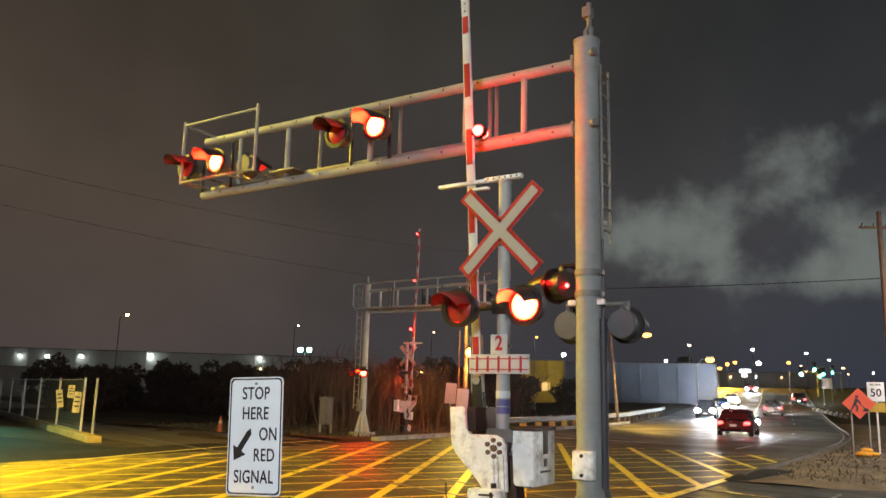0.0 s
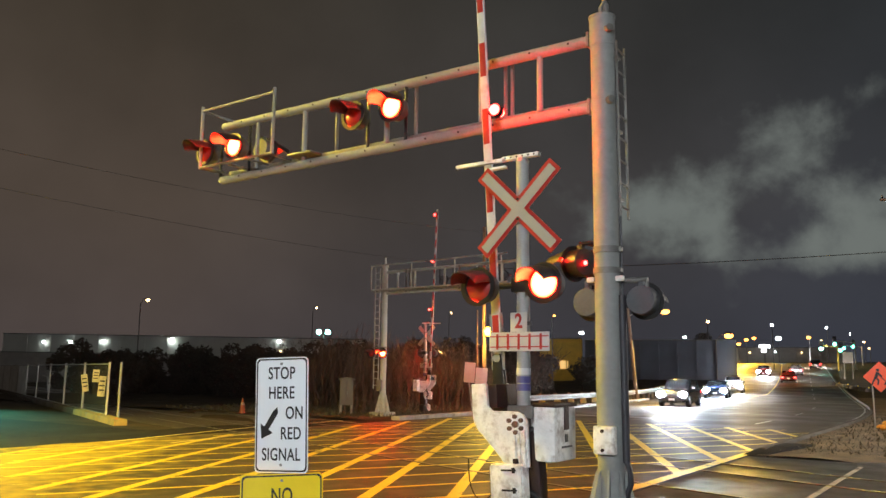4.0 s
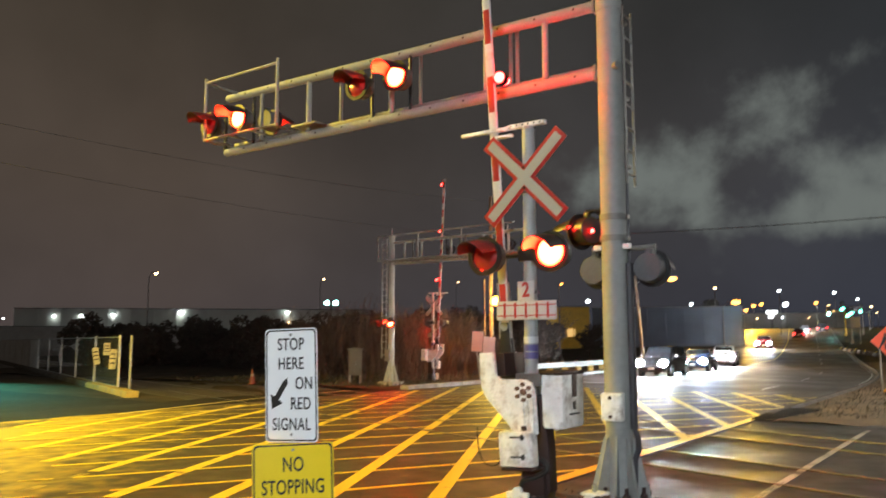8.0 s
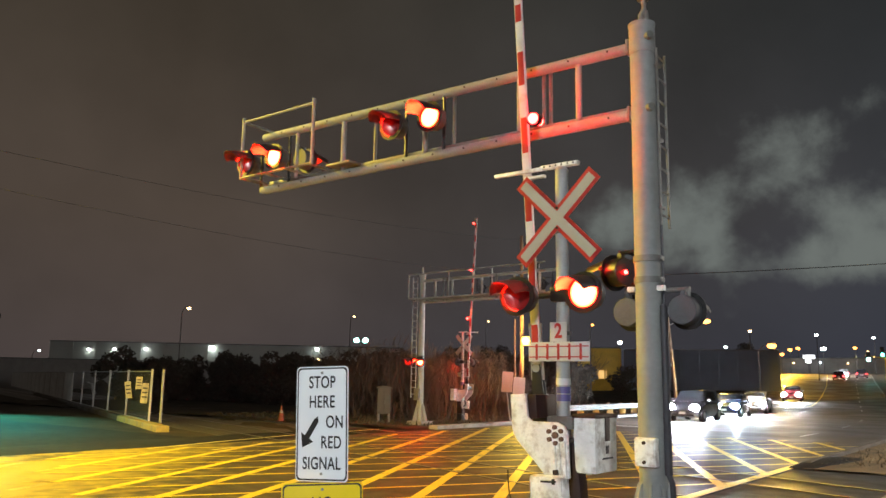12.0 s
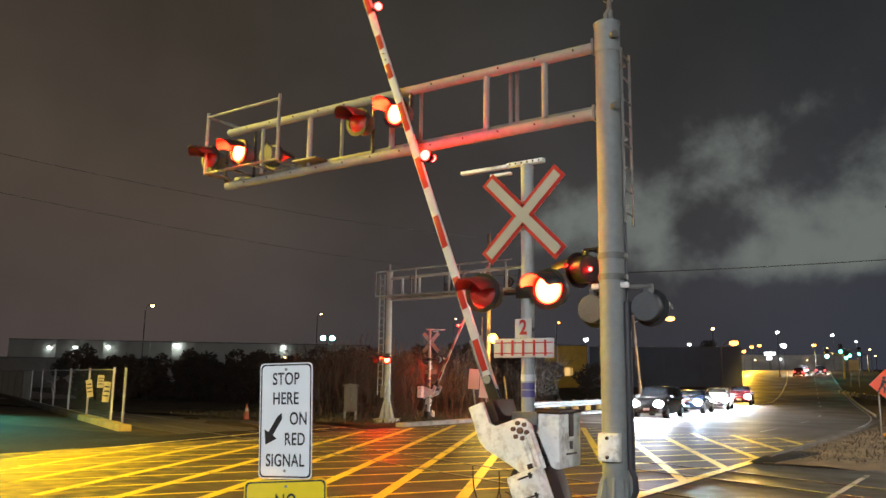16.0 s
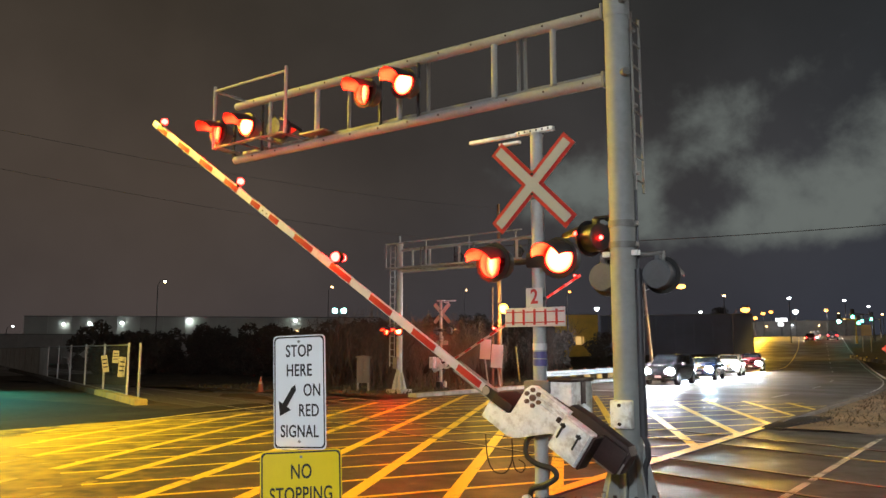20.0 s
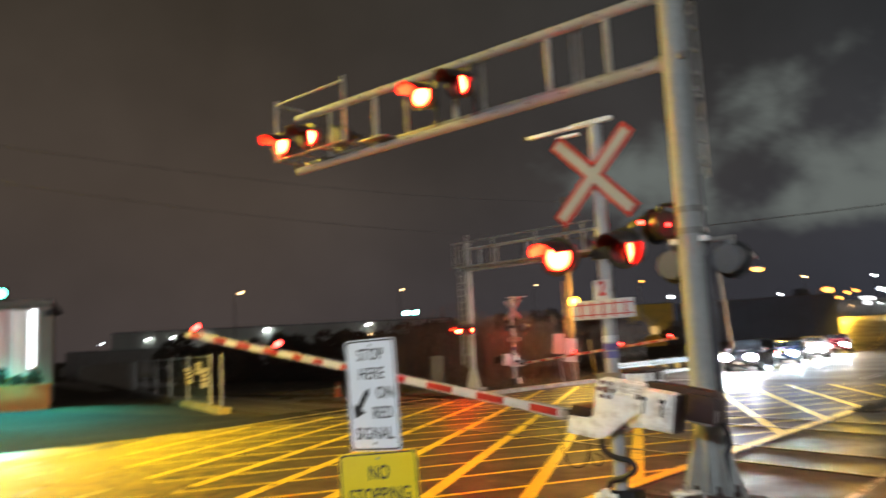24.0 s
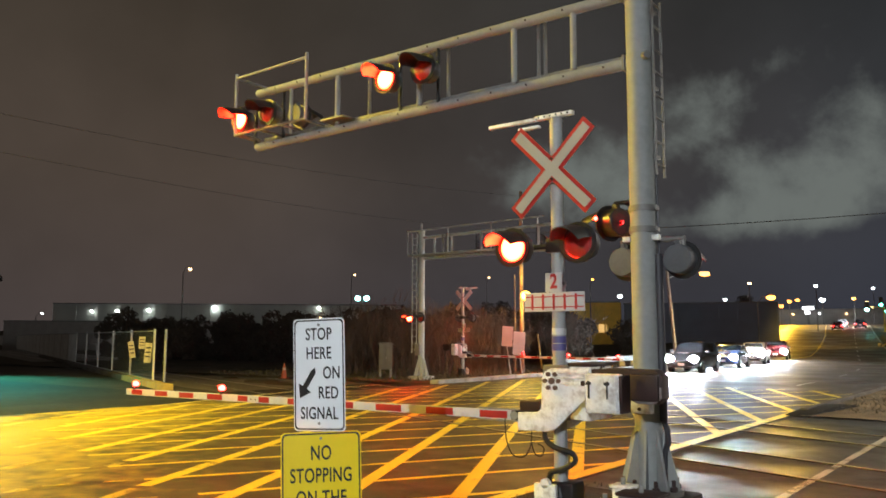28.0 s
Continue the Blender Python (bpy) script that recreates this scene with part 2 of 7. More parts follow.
def worn_paint(name, color, under, wear=0.42):
    """Road paint worn through to the asphalt in patches."""
    m = bpy.data.materials.new(name)
    m.use_nodes = True
    nt = m.node_tree
    ln = nt.links.new
    bs = nt.nodes["Principled BSDF"]
    tc = nt.nodes.new("ShaderNodeTexCoord")
    a = nt.nodes.new("ShaderNodeTexNoise")
    a.inputs["Scale"].default_value, a.inputs["Detail"].default_value, a.inputs["Roughness"].default_value = 1.1, 9, 0.7
    b = nt.nodes.new("ShaderNodeTexNoise")
    b.inputs["Scale"].default_value, b.inputs["Detail"].default_value = 38, 3
    ln(tc.outputs["Object"], a.inputs["Vector"])
    ln(tc.outputs["Object"], b.inputs["Vector"])
    s = nt.nodes.new("ShaderNodeMath")
    s.operation = "MULTIPLY_ADD"
    s.inputs[1].default_value = 0.28
    ln(b.outputs["Fac"], s.inputs[0])
    ln(a.outputs["Fac"], s.inputs[2])
    mr = nt.nodes.new("ShaderNodeMapRange")
    mr.inputs[1].default_value, mr.inputs[2].default_value = wear + 0.08, wear + 0.16
    ln(s.outputs[0], mr.inputs[0])
    mx = nt.nodes.new("ShaderNodeMixRGB")
    mx.inputs[1].default_value, mx.inputs[2].default_value = (*under, 1), (*color, 1)
    ln(mr.outputs[0], mx.inputs[0])
    ln(mx.outputs[0], bs.inputs["Base Color"])
    bs.inputs["Roughness"].default_value = 0.42
    bp = nt.nodes.new("ShaderNodeBump")
    bp.inputs["Strength"].default_value, bp.inputs["Distance"].default_value = 0.3, 0.008
    ln(s.outputs[0], bp.inputs["Height"])
    ln(bp.outputs[0], bs.inputs["Normal"])
    return m


M = {}
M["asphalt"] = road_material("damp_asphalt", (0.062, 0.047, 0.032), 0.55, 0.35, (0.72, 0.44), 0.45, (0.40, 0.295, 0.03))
# Dark asphalts; the lamp's cut-off beside the road is in the colour too.
M["asphalt_dark"] = road_material("dimmed_shoulder_asphalt", (0.017, 0.015, 0.012), 0.3, 0.3, (0.95, 0.8), 0.25)
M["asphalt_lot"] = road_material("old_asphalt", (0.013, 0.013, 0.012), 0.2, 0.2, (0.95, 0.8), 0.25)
M["asphalt_path"] = road_material("wet_path_asphalt", (0.056, 0.058, 0.066), 0.9, 0.9, (0.66, 0.40), 0.55)
# One dirt twice, its lighting in the colour: lit right verge, dim left.
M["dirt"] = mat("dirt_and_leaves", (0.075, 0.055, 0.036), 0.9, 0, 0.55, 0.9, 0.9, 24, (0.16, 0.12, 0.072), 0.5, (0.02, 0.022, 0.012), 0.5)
M["dirt_dark"] = mat("dim_ground_dirt", (0.028, 0.022, 0.015), 0.9, 0, 0.55, 0.9, 0.9, 24, (0.062, 0.048, 0.030), 0.5, (0.02, 0.018, 0.012), 0.5, 0.2)
M["ballast"] = mat("wet_ballast", (0.07, 0.06, 0.052), 0.55, 0, 0.6, 14, 1.0, 70)
M["kerb_dark"] = mat("weathered_kerb_concrete", (0.075, 0.066, 0.055), 0.85, 0, 0.3, 3, 0.4, 45, None, 0.6, (0.07, 0.055, 0.04))
M["wet_dirt"] = mat("dark_wet_dirt", (0.022, 0.015, 0.011), 0.85, 0, 0.5, 4, 1.0, 40, (0.045, 0.030, 0.020), 0.4, (0.010, 0.008, 0.006), 2.0, 0.15)
M["rubble"] = mat("pale_rubble", (0.26, 0.22, 0.17), 0.85, 0, 0.4, 6, 0.4)
M["sandbag"] = mat("orange_yellow_sacking", (0.62, 0.30, 0.03), 0.85, 0, 0.3, 12, 0.5, 90)
M["ochre_sign"] = mat("ochre_sign_sheeting", (0.45, 0.30, 0.04), 0.5, 0, 0.12, 5, 0.05)
M["apron"] = worn_paint("yellow_painted_apron", (0.44, 0.34, 0.04), (0.075, 0.060, 0.03), 0.50)
M["yellow"] = worn_paint("worn_yellow_paint", (0.78, 0.60, 0.045), (0.06, 0.054, 0.048), 0.40)
M["yellow_ghost"] = worn_paint("rubbed_yellow_paint", (0.55, 0.42, 0.05), (0.16, 0.115, 0.04), 0.50)
M["edge_paint"] = worn_paint("cream_edge_paint", (0.76, 0.64, 0.30), (0.07, 0.06, 0.05), 0.20)
M["white_line"] = worn_paint("worn_white_paint", (0.5, 0.5, 0.49), (0.05, 0.05, 0.05), 0.47)
M["concrete"] = mat("stained_concrete", (0.34, 0.32, 0.29), 0.8, 0, 0.3, 3, 0.4, 45, None, 0.5, (0.12, 0.10, 0.08))
M["kerb_yellow"] = mat("yellow_painted_concrete", (0.40, 0.28, 0.06), 0.65, 0, 0.25, 4, 0.35, 40, None, 0.5, (0.2, 0.17, 0.12))
M["rail"] = mat("polished_rail_steel", (0.34, 0.32, 0.31), 0.46, 1.0, 0.12, 2, 0.0, 30, None, 0.0, (0, 0, 0), 1.5, 0.5, 0.04)
M["groove"] = mat("black_flangeway_rubber", (0.012, 0.011, 0.010), 0.7)
M["galv"] = mat("galvanized_steel", (0.225, 0.228, 0.225), 0.68, 0.05, 0.12, 1.6, 0.04, 14, (0.28, 0.282, 0.275), 0.35, (0.26, 0.24, 0.21), 1.2)
# Paler copy of galv: light on the far signal and fence is in it.
M["galv_pale"] = mat("lit_galvanized_steel", (0.42, 0.42, 0.40), 0.6, 0.1, 0.15, 2, 0.06, 20, None, 0.3, (0.28, 0.25, 0.2))
M["galv_dark"] = mat("weathered_steel", (0.20, 0.19, 0.18), 0.6, 0.4, 0.25, 3, 0.15, 35, None, 0.4, (0.12, 0.07, 0.04))
M["alu"] = mat("silver_paint", (0.36, 0.36, 0.355), 0.62, 0.1, 0.15, 4, 0.1, 40, None, 0.3, (0.3, 0.27, 0.23))
M["white"] = mat("scuffed_white_paint", (0.86, 0.86, 0.84), 0.5, 0, 0.14, 6, 0.2, 45, None, 0.55, (0.30, 0.23, 0.18), 6.5)
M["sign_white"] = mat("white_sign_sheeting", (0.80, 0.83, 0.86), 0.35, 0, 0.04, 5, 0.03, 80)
# Weathered white, lowered further to dim the crossbuck under the rear lamp.
M["blade_white"] = mat("dimmed_weathered_white", (0.34, 0.33, 0.32), 0.45, 0, 0.08, 4, 0.04, 60, None, 0.3, (0.42, 0.38, 0.33), 3.0)
M["sign_yellow"] = mat("yellow_sign_sheeting", (0.90, 0.66, 0.006), 0.35, 0, 0.06, 5, 0.03, 80)
M["sign_orange"] = mat("orange_sign_sheeting", (0.72, 0.085, 0.02), 0.4, 0, 0.08, 5, 0.03, 80)
M["sign_black"] = mat("black_sign_ink", (0.012, 0.012, 0.014), 0.45, 0, 0.1, 8, 0.0)
M["sign_aged"] = mat("aged_white_sheeting", (0.52, 0.51, 0.49), 0.45, 0, 0.08, 4, 0.04, 60, None, 0.3, (0.4, 0.36, 0.32), 3.0)
M["sign_red"] = mat("red_sign_sheeting", (0.40, 0.024, 0.022), 0.4, 0, 0.1, 6, 0.03)
M["sign_blue"] = mat("blue_label_film", (0.10, 0.09, 0.26), 0.45)
M["sign_back"] = mat("bare_aluminium_sheet", (0.50, 0.50, 0.48), 0.6, 0.15, 0.1, 4, 0.05)
M["arm_red"] = mat("red_reflective_tape", (0.38, 0.022, 0.022), 0.4, 0, 0.14, 7, 0.05)
M["arm_white"] = mat("white_reflective_tape", (0.56, 0.57, 0.58), 0.4, 0, 0.08, 7, 0.05, 60, None, 0.2, (0.4, 0.36, 0.32), 4)
M["black"] = mat("black_enamel", (0.014, 0.013, 0.014), 0.42, 0.1, 0.3, 8, 0.08)
M["grey_head"] = mat("grey_aluminium_casting", (0.105, 0.108, 0.118), 0.7, 0.2, 0.2, 6, 0.12)
M["visor"] = mat("dull_black_visor", (0.030, 0.026, 0.024), 0.38, 0.1, 0.25, 8, 0.06)
M["bolt_rust"] = mat("rusty_bolt_iron", (0.15, 0.085, 0.065), 0.75, 0.2, 0.4, 18, 0.4, 70)
M["conduit"] = mat("dark_conduit_pipe", (0.055, 0.052, 0.060), 0.55, 0.3, 0.25, 5, 0.12)
M["dull_grey"] = mat("dull_primer_grey", (0.20, 0.175, 0.17), 0.6, 0.1, 0.3, 5, 0.2, 40, None, 0.5, (0.10, 0.06, 0.05))
M["rust"] = mat("dark_red_iron", (0.035, 0.016, 0.014), 0.6, 0.25, 0.35, 6, 0.25, 50)
M["rubber"] = mat("black_rubber", (0.015, 0.015, 0.015), 0.6)
def lens_glow(name, core, rim, strength):
    """A lit lens: hot in the middle, deep red towards the rim."""
    m = glow(name, core, strength)
    nt = m.node_tree
    tc, sep = nt.nodes.new("ShaderNodeTexCoord"), nt.nodes.new("ShaderNodeVectorMath")
    flat = nt.nodes.new("ShaderNodeVectorMath")
    flat.operation, flat.inputs[1].default_value = "MULTIPLY", (1, 0, 1)
    sep.operation = "LENGTH"
    mr, mx = nt.nodes.new("ShaderNodeMapRange"), nt.nodes.new("ShaderNodeMixRGB")
    mr.inputs[1].default_value, mr.inputs[2].default_value = 0.07, 0.150
    mx.inputs[1].default_value, mx.inputs[2].default_value = (*core, 1), (*rim, 1)
    nt.links.new(tc.outputs["Object"], flat.inputs[0])
    nt.links.new(flat.outputs[0], sep.inputs[0])
    nt.links.new(sep.outputs["Value"], mr.inputs[0])
    nt.links.new(mr.outputs[0], mx.inputs[0])
    nt.links.new(mx.outputs[0], nt.nodes["Principled BSDF"].inputs["Emission Color"])
    return m


M["lens_on"] = lens_glow("lit_red_lens", (1.0, 0.0098, 0.0026), (1.0, 0.0007, 0.0002), 440.0)
M["lens_off"] = glass("dark_red_lens", (0.34, 0.018, 0.018), 0.25)
M["lens_small"] = glow("lit_red_marker_lens", (1.0, 0.0058, 0.0046), 90.0)
M["lens_rear"] = glow("lit_red_rear_lens", (1.0, 0.0014, 0.0011), 650.0)
M["wood"] = mat("weathered_pole_wood", (0.16, 0.11, 0.075), 0.85, 0, 0.35, 3, 0.5, 45)
M["bark"] = mat("bare_bark", (0.075, 0.048, 0.033), 0.9, 0, 0.3, 8, 0.4)
M["leaf_dark"] = mat("dark_foliage", (0.045, 0.035, 0.025), 0.85, 0, 0.4, 2, 0.2)
M["grass"] = mat("dry_grass", (0.055, 0.045, 0.024), 0.85, 0, 0.45, 3, 0.2)
M["cladding"] = mat("pale_metal_cladding", (0.46, 0.47, 0.44), 0.7, 0, 0.15, 0.4, 0.1, 8)
# Blue of the headlight glare mixed into the depot's grey wall colour.
M["cladding_blue"] = mat("glare_tinted_wall_panels", (0.13, 0.15, 0.19), 0.7, 0, 0.15, 0.5, 0.1, 8)
M["brick_orange"] = mat("terracotta_wall", (0.58, 0.25, 0.09), 0.8, 0, 0.2, 2, 0.3, 30)
M["plaster"] = mat("grey_plaster", (0.30, 0.28, 0.26), 0.85, 0, 0.15, 1, 0.2, 30)
# Ochre raised so that the kiosk wall's lamplit look is in its colour.
M["yellow_wall"] = mat("ochre_metal_wall", (0.68, 0.42, 0.05), 0.7, 0, 0.2, 1, 0.1, 10)
M["roof"] = mat("dark_roof_felt", (0.04, 0.04, 0.042), 0.9)
M["roof_edge"] = mat("grey_metal_roof_edge", (0.16, 0.165, 0.16), 0.7, 0.1, 0.2, 0.6, 0.1, 8)
M["pane"] = glass("dark_window_glass", (0.015, 0.018, 0.022))
def see_through(m, share):
    """Woven mesh: lets a share of the light pass between its wires."""
    nt = m.node_tree
    out = [n for n in nt.nodes if n.type == "OUTPUT_MATERIAL"][0]
    mix, tr = nt.nodes.new("ShaderNodeMixShader"), nt.nodes.new("ShaderNodeBsdfTransparent")
    mix.inputs[0].default_value = share
    nt.links.new(nt.nodes["Principled BSDF"].outputs[0], mix.inputs[1])
    nt.links.new(tr.outputs[0], mix.inputs[2])
    nt.links.new(mix.outputs[0], out.inputs[0])
    return m


# Fabric brightened: lamplight on the far bays is put into its colour.
M["fence_mesh"] = mat("lit_fence_fabric", (0.68, 0.70, 0.68), 0.6, 0.2, 0.3, 1.5, 0.2, 50)
see_through(M["fence_mesh"], 0.2)
M["fence_open"] = mat("grey_chain_mesh", (0.36, 0.38, 0.38), 0.6, 0.2, 0.3, 1.5, 0.2, 50)
see_through(M["fence_open"], 0.93)
M["cabinet"] = mat("grey_green_cabinet_steel", (0.11, 0.10, 0.085), 0.6, 0.1, 0.2, 3, 0.1, 40, None, 0.3)
M["cone"] = mat("orange_plastic", (0.24, 0.05, 0.025), 0.6)
M["cone_band"] = mat("dirty_reflective_band", (0.30, 0.24, 0.19), 0.6)
M["car_black"] = mat("black_car_paint", (0.012, 0.012, 0.014), 0.22, 0.0, 0.1, 3, 0.0)
M["car_red"] = mat("red_car_paint", (0.10, 0.014, 0.016), 0.25, 0.1, 0.1, 3, 0.0)
M["car_silver"] = mat("silver_car_paint", (0.36, 0.37, 0.39), 0.28, 0.5, 0.08, 3, 0.0)
M["car_blue"] = mat("dark_blue_car_paint", (0.02, 0.03, 0.07), 0.25, 0.1, 0.1, 3, 0.0)
M["rim"] = mat("alloy_rim", (0.4, 0.4, 0.41), 0.35, 0.9, 0.1, 6, 0.05)
M["plate"] = mat("plate_white", (0.6, 0.6, 0.6), 0.5, 0, 0.05)
M["headlight"] = glow("lit_headlight", (0.90, 0.96, 1.0), 850.0)
M["headlight_blue"] = glow("lit_cool_headlight", (0.62, 0.86, 1.0), 1000.0)
M["tail"] = glow("lit_tail_light", (1.0, 0.016, 0.014), 16.0)
M["sodium"] = glow("lit_sodium_lantern", (1.0, 0.34, 0.05), 4.5)
M["warm"] = glow("lit_warm_lantern", (1.0, 0.62, 0.25), 6.0)
M["cool"] = glow("lit_white_lantern", (0.85, 0.97, 1.0), 12.0)
M["green_on"] = glow("lit_green_lantern", (0.06, 1.0, 0.55), 14.0)
M["teal_on"] = glow("lit_teal_floodlight", (0.25, 1.0, 0.86), 22.0)
M["amber_on"] = glow("lit_yellow_beacon", (1.0, 0.52, 0.05), 5.0)
M["wall_light"] = glow("lit_white_wall_lamp", (0.88, 1.0, 0.94), 18.0)
M["sign_lit"] = glow("lit_white_sign_face", (0.95, 0.97, 1.0), 1.6)
M["blind_lit"] = glow("lit_window_blind", (1.0, 0.88, 0.84), 0.075)
M["notice_pink"] = glow("lit_pink_poster", (1.0, 0.62, 0.60), 0.055)
M["window_lit"] = glow("lit_window", (1.0, 0.62, 0.2), 0.35)
M["notice"] = mat("faded_notice_board", (0.50, 0.42, 0.22), 0.6, 0, 0.2, 5, 0.05)


# ---- mesh helpers ----
def B():
    return bmesh.new()


def box(bm, c, s, bevel=0.0, m=None):
    """A box of size s round c, its edges rounded by bevel, turned by m."""
    r = bmesh.ops.create_cube(bm, size=1.0)
    t = Matrix.Translation(c) @ Matrix.Diagonal((*s, 1))
    bmesh.ops.transform(bm, matrix=(m @ t) if m else t, verts=r["verts"])
    if bevel:
        edges = list({e for v in r["verts"] for e in v.link_edges})
        bmesh.ops.bevel(bm, geom=edges, offset=bevel, segments=2, affect="EDGES", profile=0.6)
    return bm


def tube(bm, p0, p1, r0, r1=None, n=14, caps=True):
    p0, p1 = Vector(p0), Vector(p1)
    d = p1 - p0
    q = d.to_track_quat("Z", "Y").to_matrix().to_4x4()
    bmesh.ops.create_cone(bm, cap_ends=caps, cap_tris=False, segments=n, radius1=r0, radius2=r0 if r1 is None else r1, depth=d.length,
                          matrix=Matrix.Translation((p0 + p1) / 2) @ q)
    return bm


def rod(bm, pts, r, n=8):
    """One tube swept through the points."""
    pts = [Vector(p) for p in pts]
    up, loops = None, []
    for i, p in enumerate(pts):
        d = (pts[min(i + 1, len(pts) - 1)] - pts[max(i - 1, 0)]).normalized()
        if up is None:
            up = d.orthogonal().normalized()
        up = (up - d * up.dot(d)).normalized()
        side = d.cross(up)
        loops.append([bm.verts.new(p + (up * math.cos(2 * math.pi * k / n) + side * math.sin(2 * math.pi * k / n)) * r) for k in range(n)])
    fs = [bm.faces.new(loops[0][::-1]), bm.faces.new(loops[-1])]
    for a, b in zip(loops, loops[1:]):
        for k in range(n):
            fs.append(bm.faces.new((a[k], a[(k + 1) % n], b[(k + 1) % n], b[k])))
    bmesh.ops.recalc_face_normals(bm, faces=fs)
    return bm


def curve_pts(pts, per=6):
    """A smooth run of points through the given ones."""
    pts = [Vector(p) for p in pts]
    out = []
    for i in range(len(pts) - 1):
        a, b = pts[max(i - 1, 0)], pts[i]
        c, d = pts[i + 1], pts[min(i + 2, len(pts) - 1)]
        for k in range(per):
            t = k / per
            out.append(0.5 * (2 * b + (c - a) * t + (2 * a - 5 * b + 4 * c - d) * t * t + (3 * b - a - 3 * c + d) * t ** 3))
    return out + [pts[-1]]


def slab(bm, outline, y0, y1, bevel=0.0):
    """An outline in x and z, pushed through from y0 to y1."""
    a = [bm.verts.new((x, y0, z)) for x, z in outline]
    b = [bm.verts.new((x, y1, z)) for x, z in outline]
    n = len(outline)
    fs = [bm.faces.new(a), bm.faces.new(b[::-1])]
    for i in range(n):
        fs.append(bm.faces.new((a[i], b[i], b[(i + 1) % n], a[(i + 1) % n])))
    bmesh.ops.recalc_face_normals(bm, faces=fs)
    if bevel:
        edges = [e for e in fs[0].edges] + [e for e in fs[1].edges]
        bmesh.ops.bevel(bm, geom=edges, offset=bevel, segments=2, affect="EDGES", profile=0.6)
    return bm


def ring(bm, c, r_in, r_out, y0, y1, n=28):
    """A flat ring round the y axis."""
    loops = []
    for r, y in ((r_in, y0), (r_out, y0), (r_out, y1), (r_in, y1)):
        loops.append([bm.verts.new((c[0] + r * math.cos(2 * math.pi * i / n), c[1] + y, c[2] + r * math.sin(2 * math.pi * i / n))) for i in range(n)])
    for k in range(4):
        p, q = loops[k], loops[(k + 1) % 4]
        for i in range(n):
            bm.faces.new((p[i], p[(i + 1) % n], q[(i + 1) % n], q[i]))
    bmesh.ops.recalc_face_normals(bm, faces=bm.faces[:])
    return bm


def smooth(me, angle=35):
    me.polygons.foreach_set("use_smooth", [True] * len(me.polygons))
    me.set_sharp_from_angle(angle=radians(angle))


def finish(name, bm, material, round_shade=True):
    me = bpy.data.meshes.new(name)
    bm.to_mesh(me)
    bm.free()
    for one in (material if isinstance(material, (list, tuple)) else [material]):
        me.materials.append(one)
    if round_shade:
        smooth(me)
    return me


def part(name, bm, material, parent, label="", m=None):
    ob = new(name, finish(name, bm, material))
    ob.parent = parent
    if m:
        ob.matrix_basis = m
    if label:
        ob["label"] = label
    return ob


def part_of(name, me, parent, m=None, label=""):
    ob = new(name, me)
    ob.parent = parent
    if m:
        ob.matrix_basis = m
    if label:
        ob["label"] = label
    return ob


def thing(name, m, label, category, group=""):
    ob = new(name)
    ob.empty_display_size = 0.2
    ob.matrix_basis = m
    return tagged(ob, label, category, group)


def setting(name, bm, material, label, category, m=None):
    ob = new(name, finish(name, bm, material))
    if m:
        ob.matrix_basis = m
    return tagged(ob, label, category, "", "structure")


def raw_mesh(name, verts, faces, material):
    me = bpy.data.meshes.new(name)
    me.from_pydata([tuple(v) for v in verts], [], [tuple(f) for f in faces])
    me.update()
    me.materials.append(material)
    return me


def lettering(text, height, material, parent, m, squeeze=0.8, weight=0.004, name="lettering"):
    cu = bpy.data.curves.new("text", "FONT")
    cu.body, cu.size, cu.align_x, cu.align_y = text, height * 1.42, "CENTER", "CENTER"
    cu.extrude, cu.offset, cu.space_character = 0.0012, weight, 1.06
    ob = bpy.data.objects.new("text", cu)
    me = bpy.data.meshes.new_from_object(ob)
    bpy.data.objects.remove(ob)
    me.name = name
    me.transform(Matrix.Diagonal((squeeze, 1, 1, 1)))
    me.materials.clear()
    me.materials.append(material)
    return part_of(name, me, parent, m @ pose(0, 0, 0, 90))


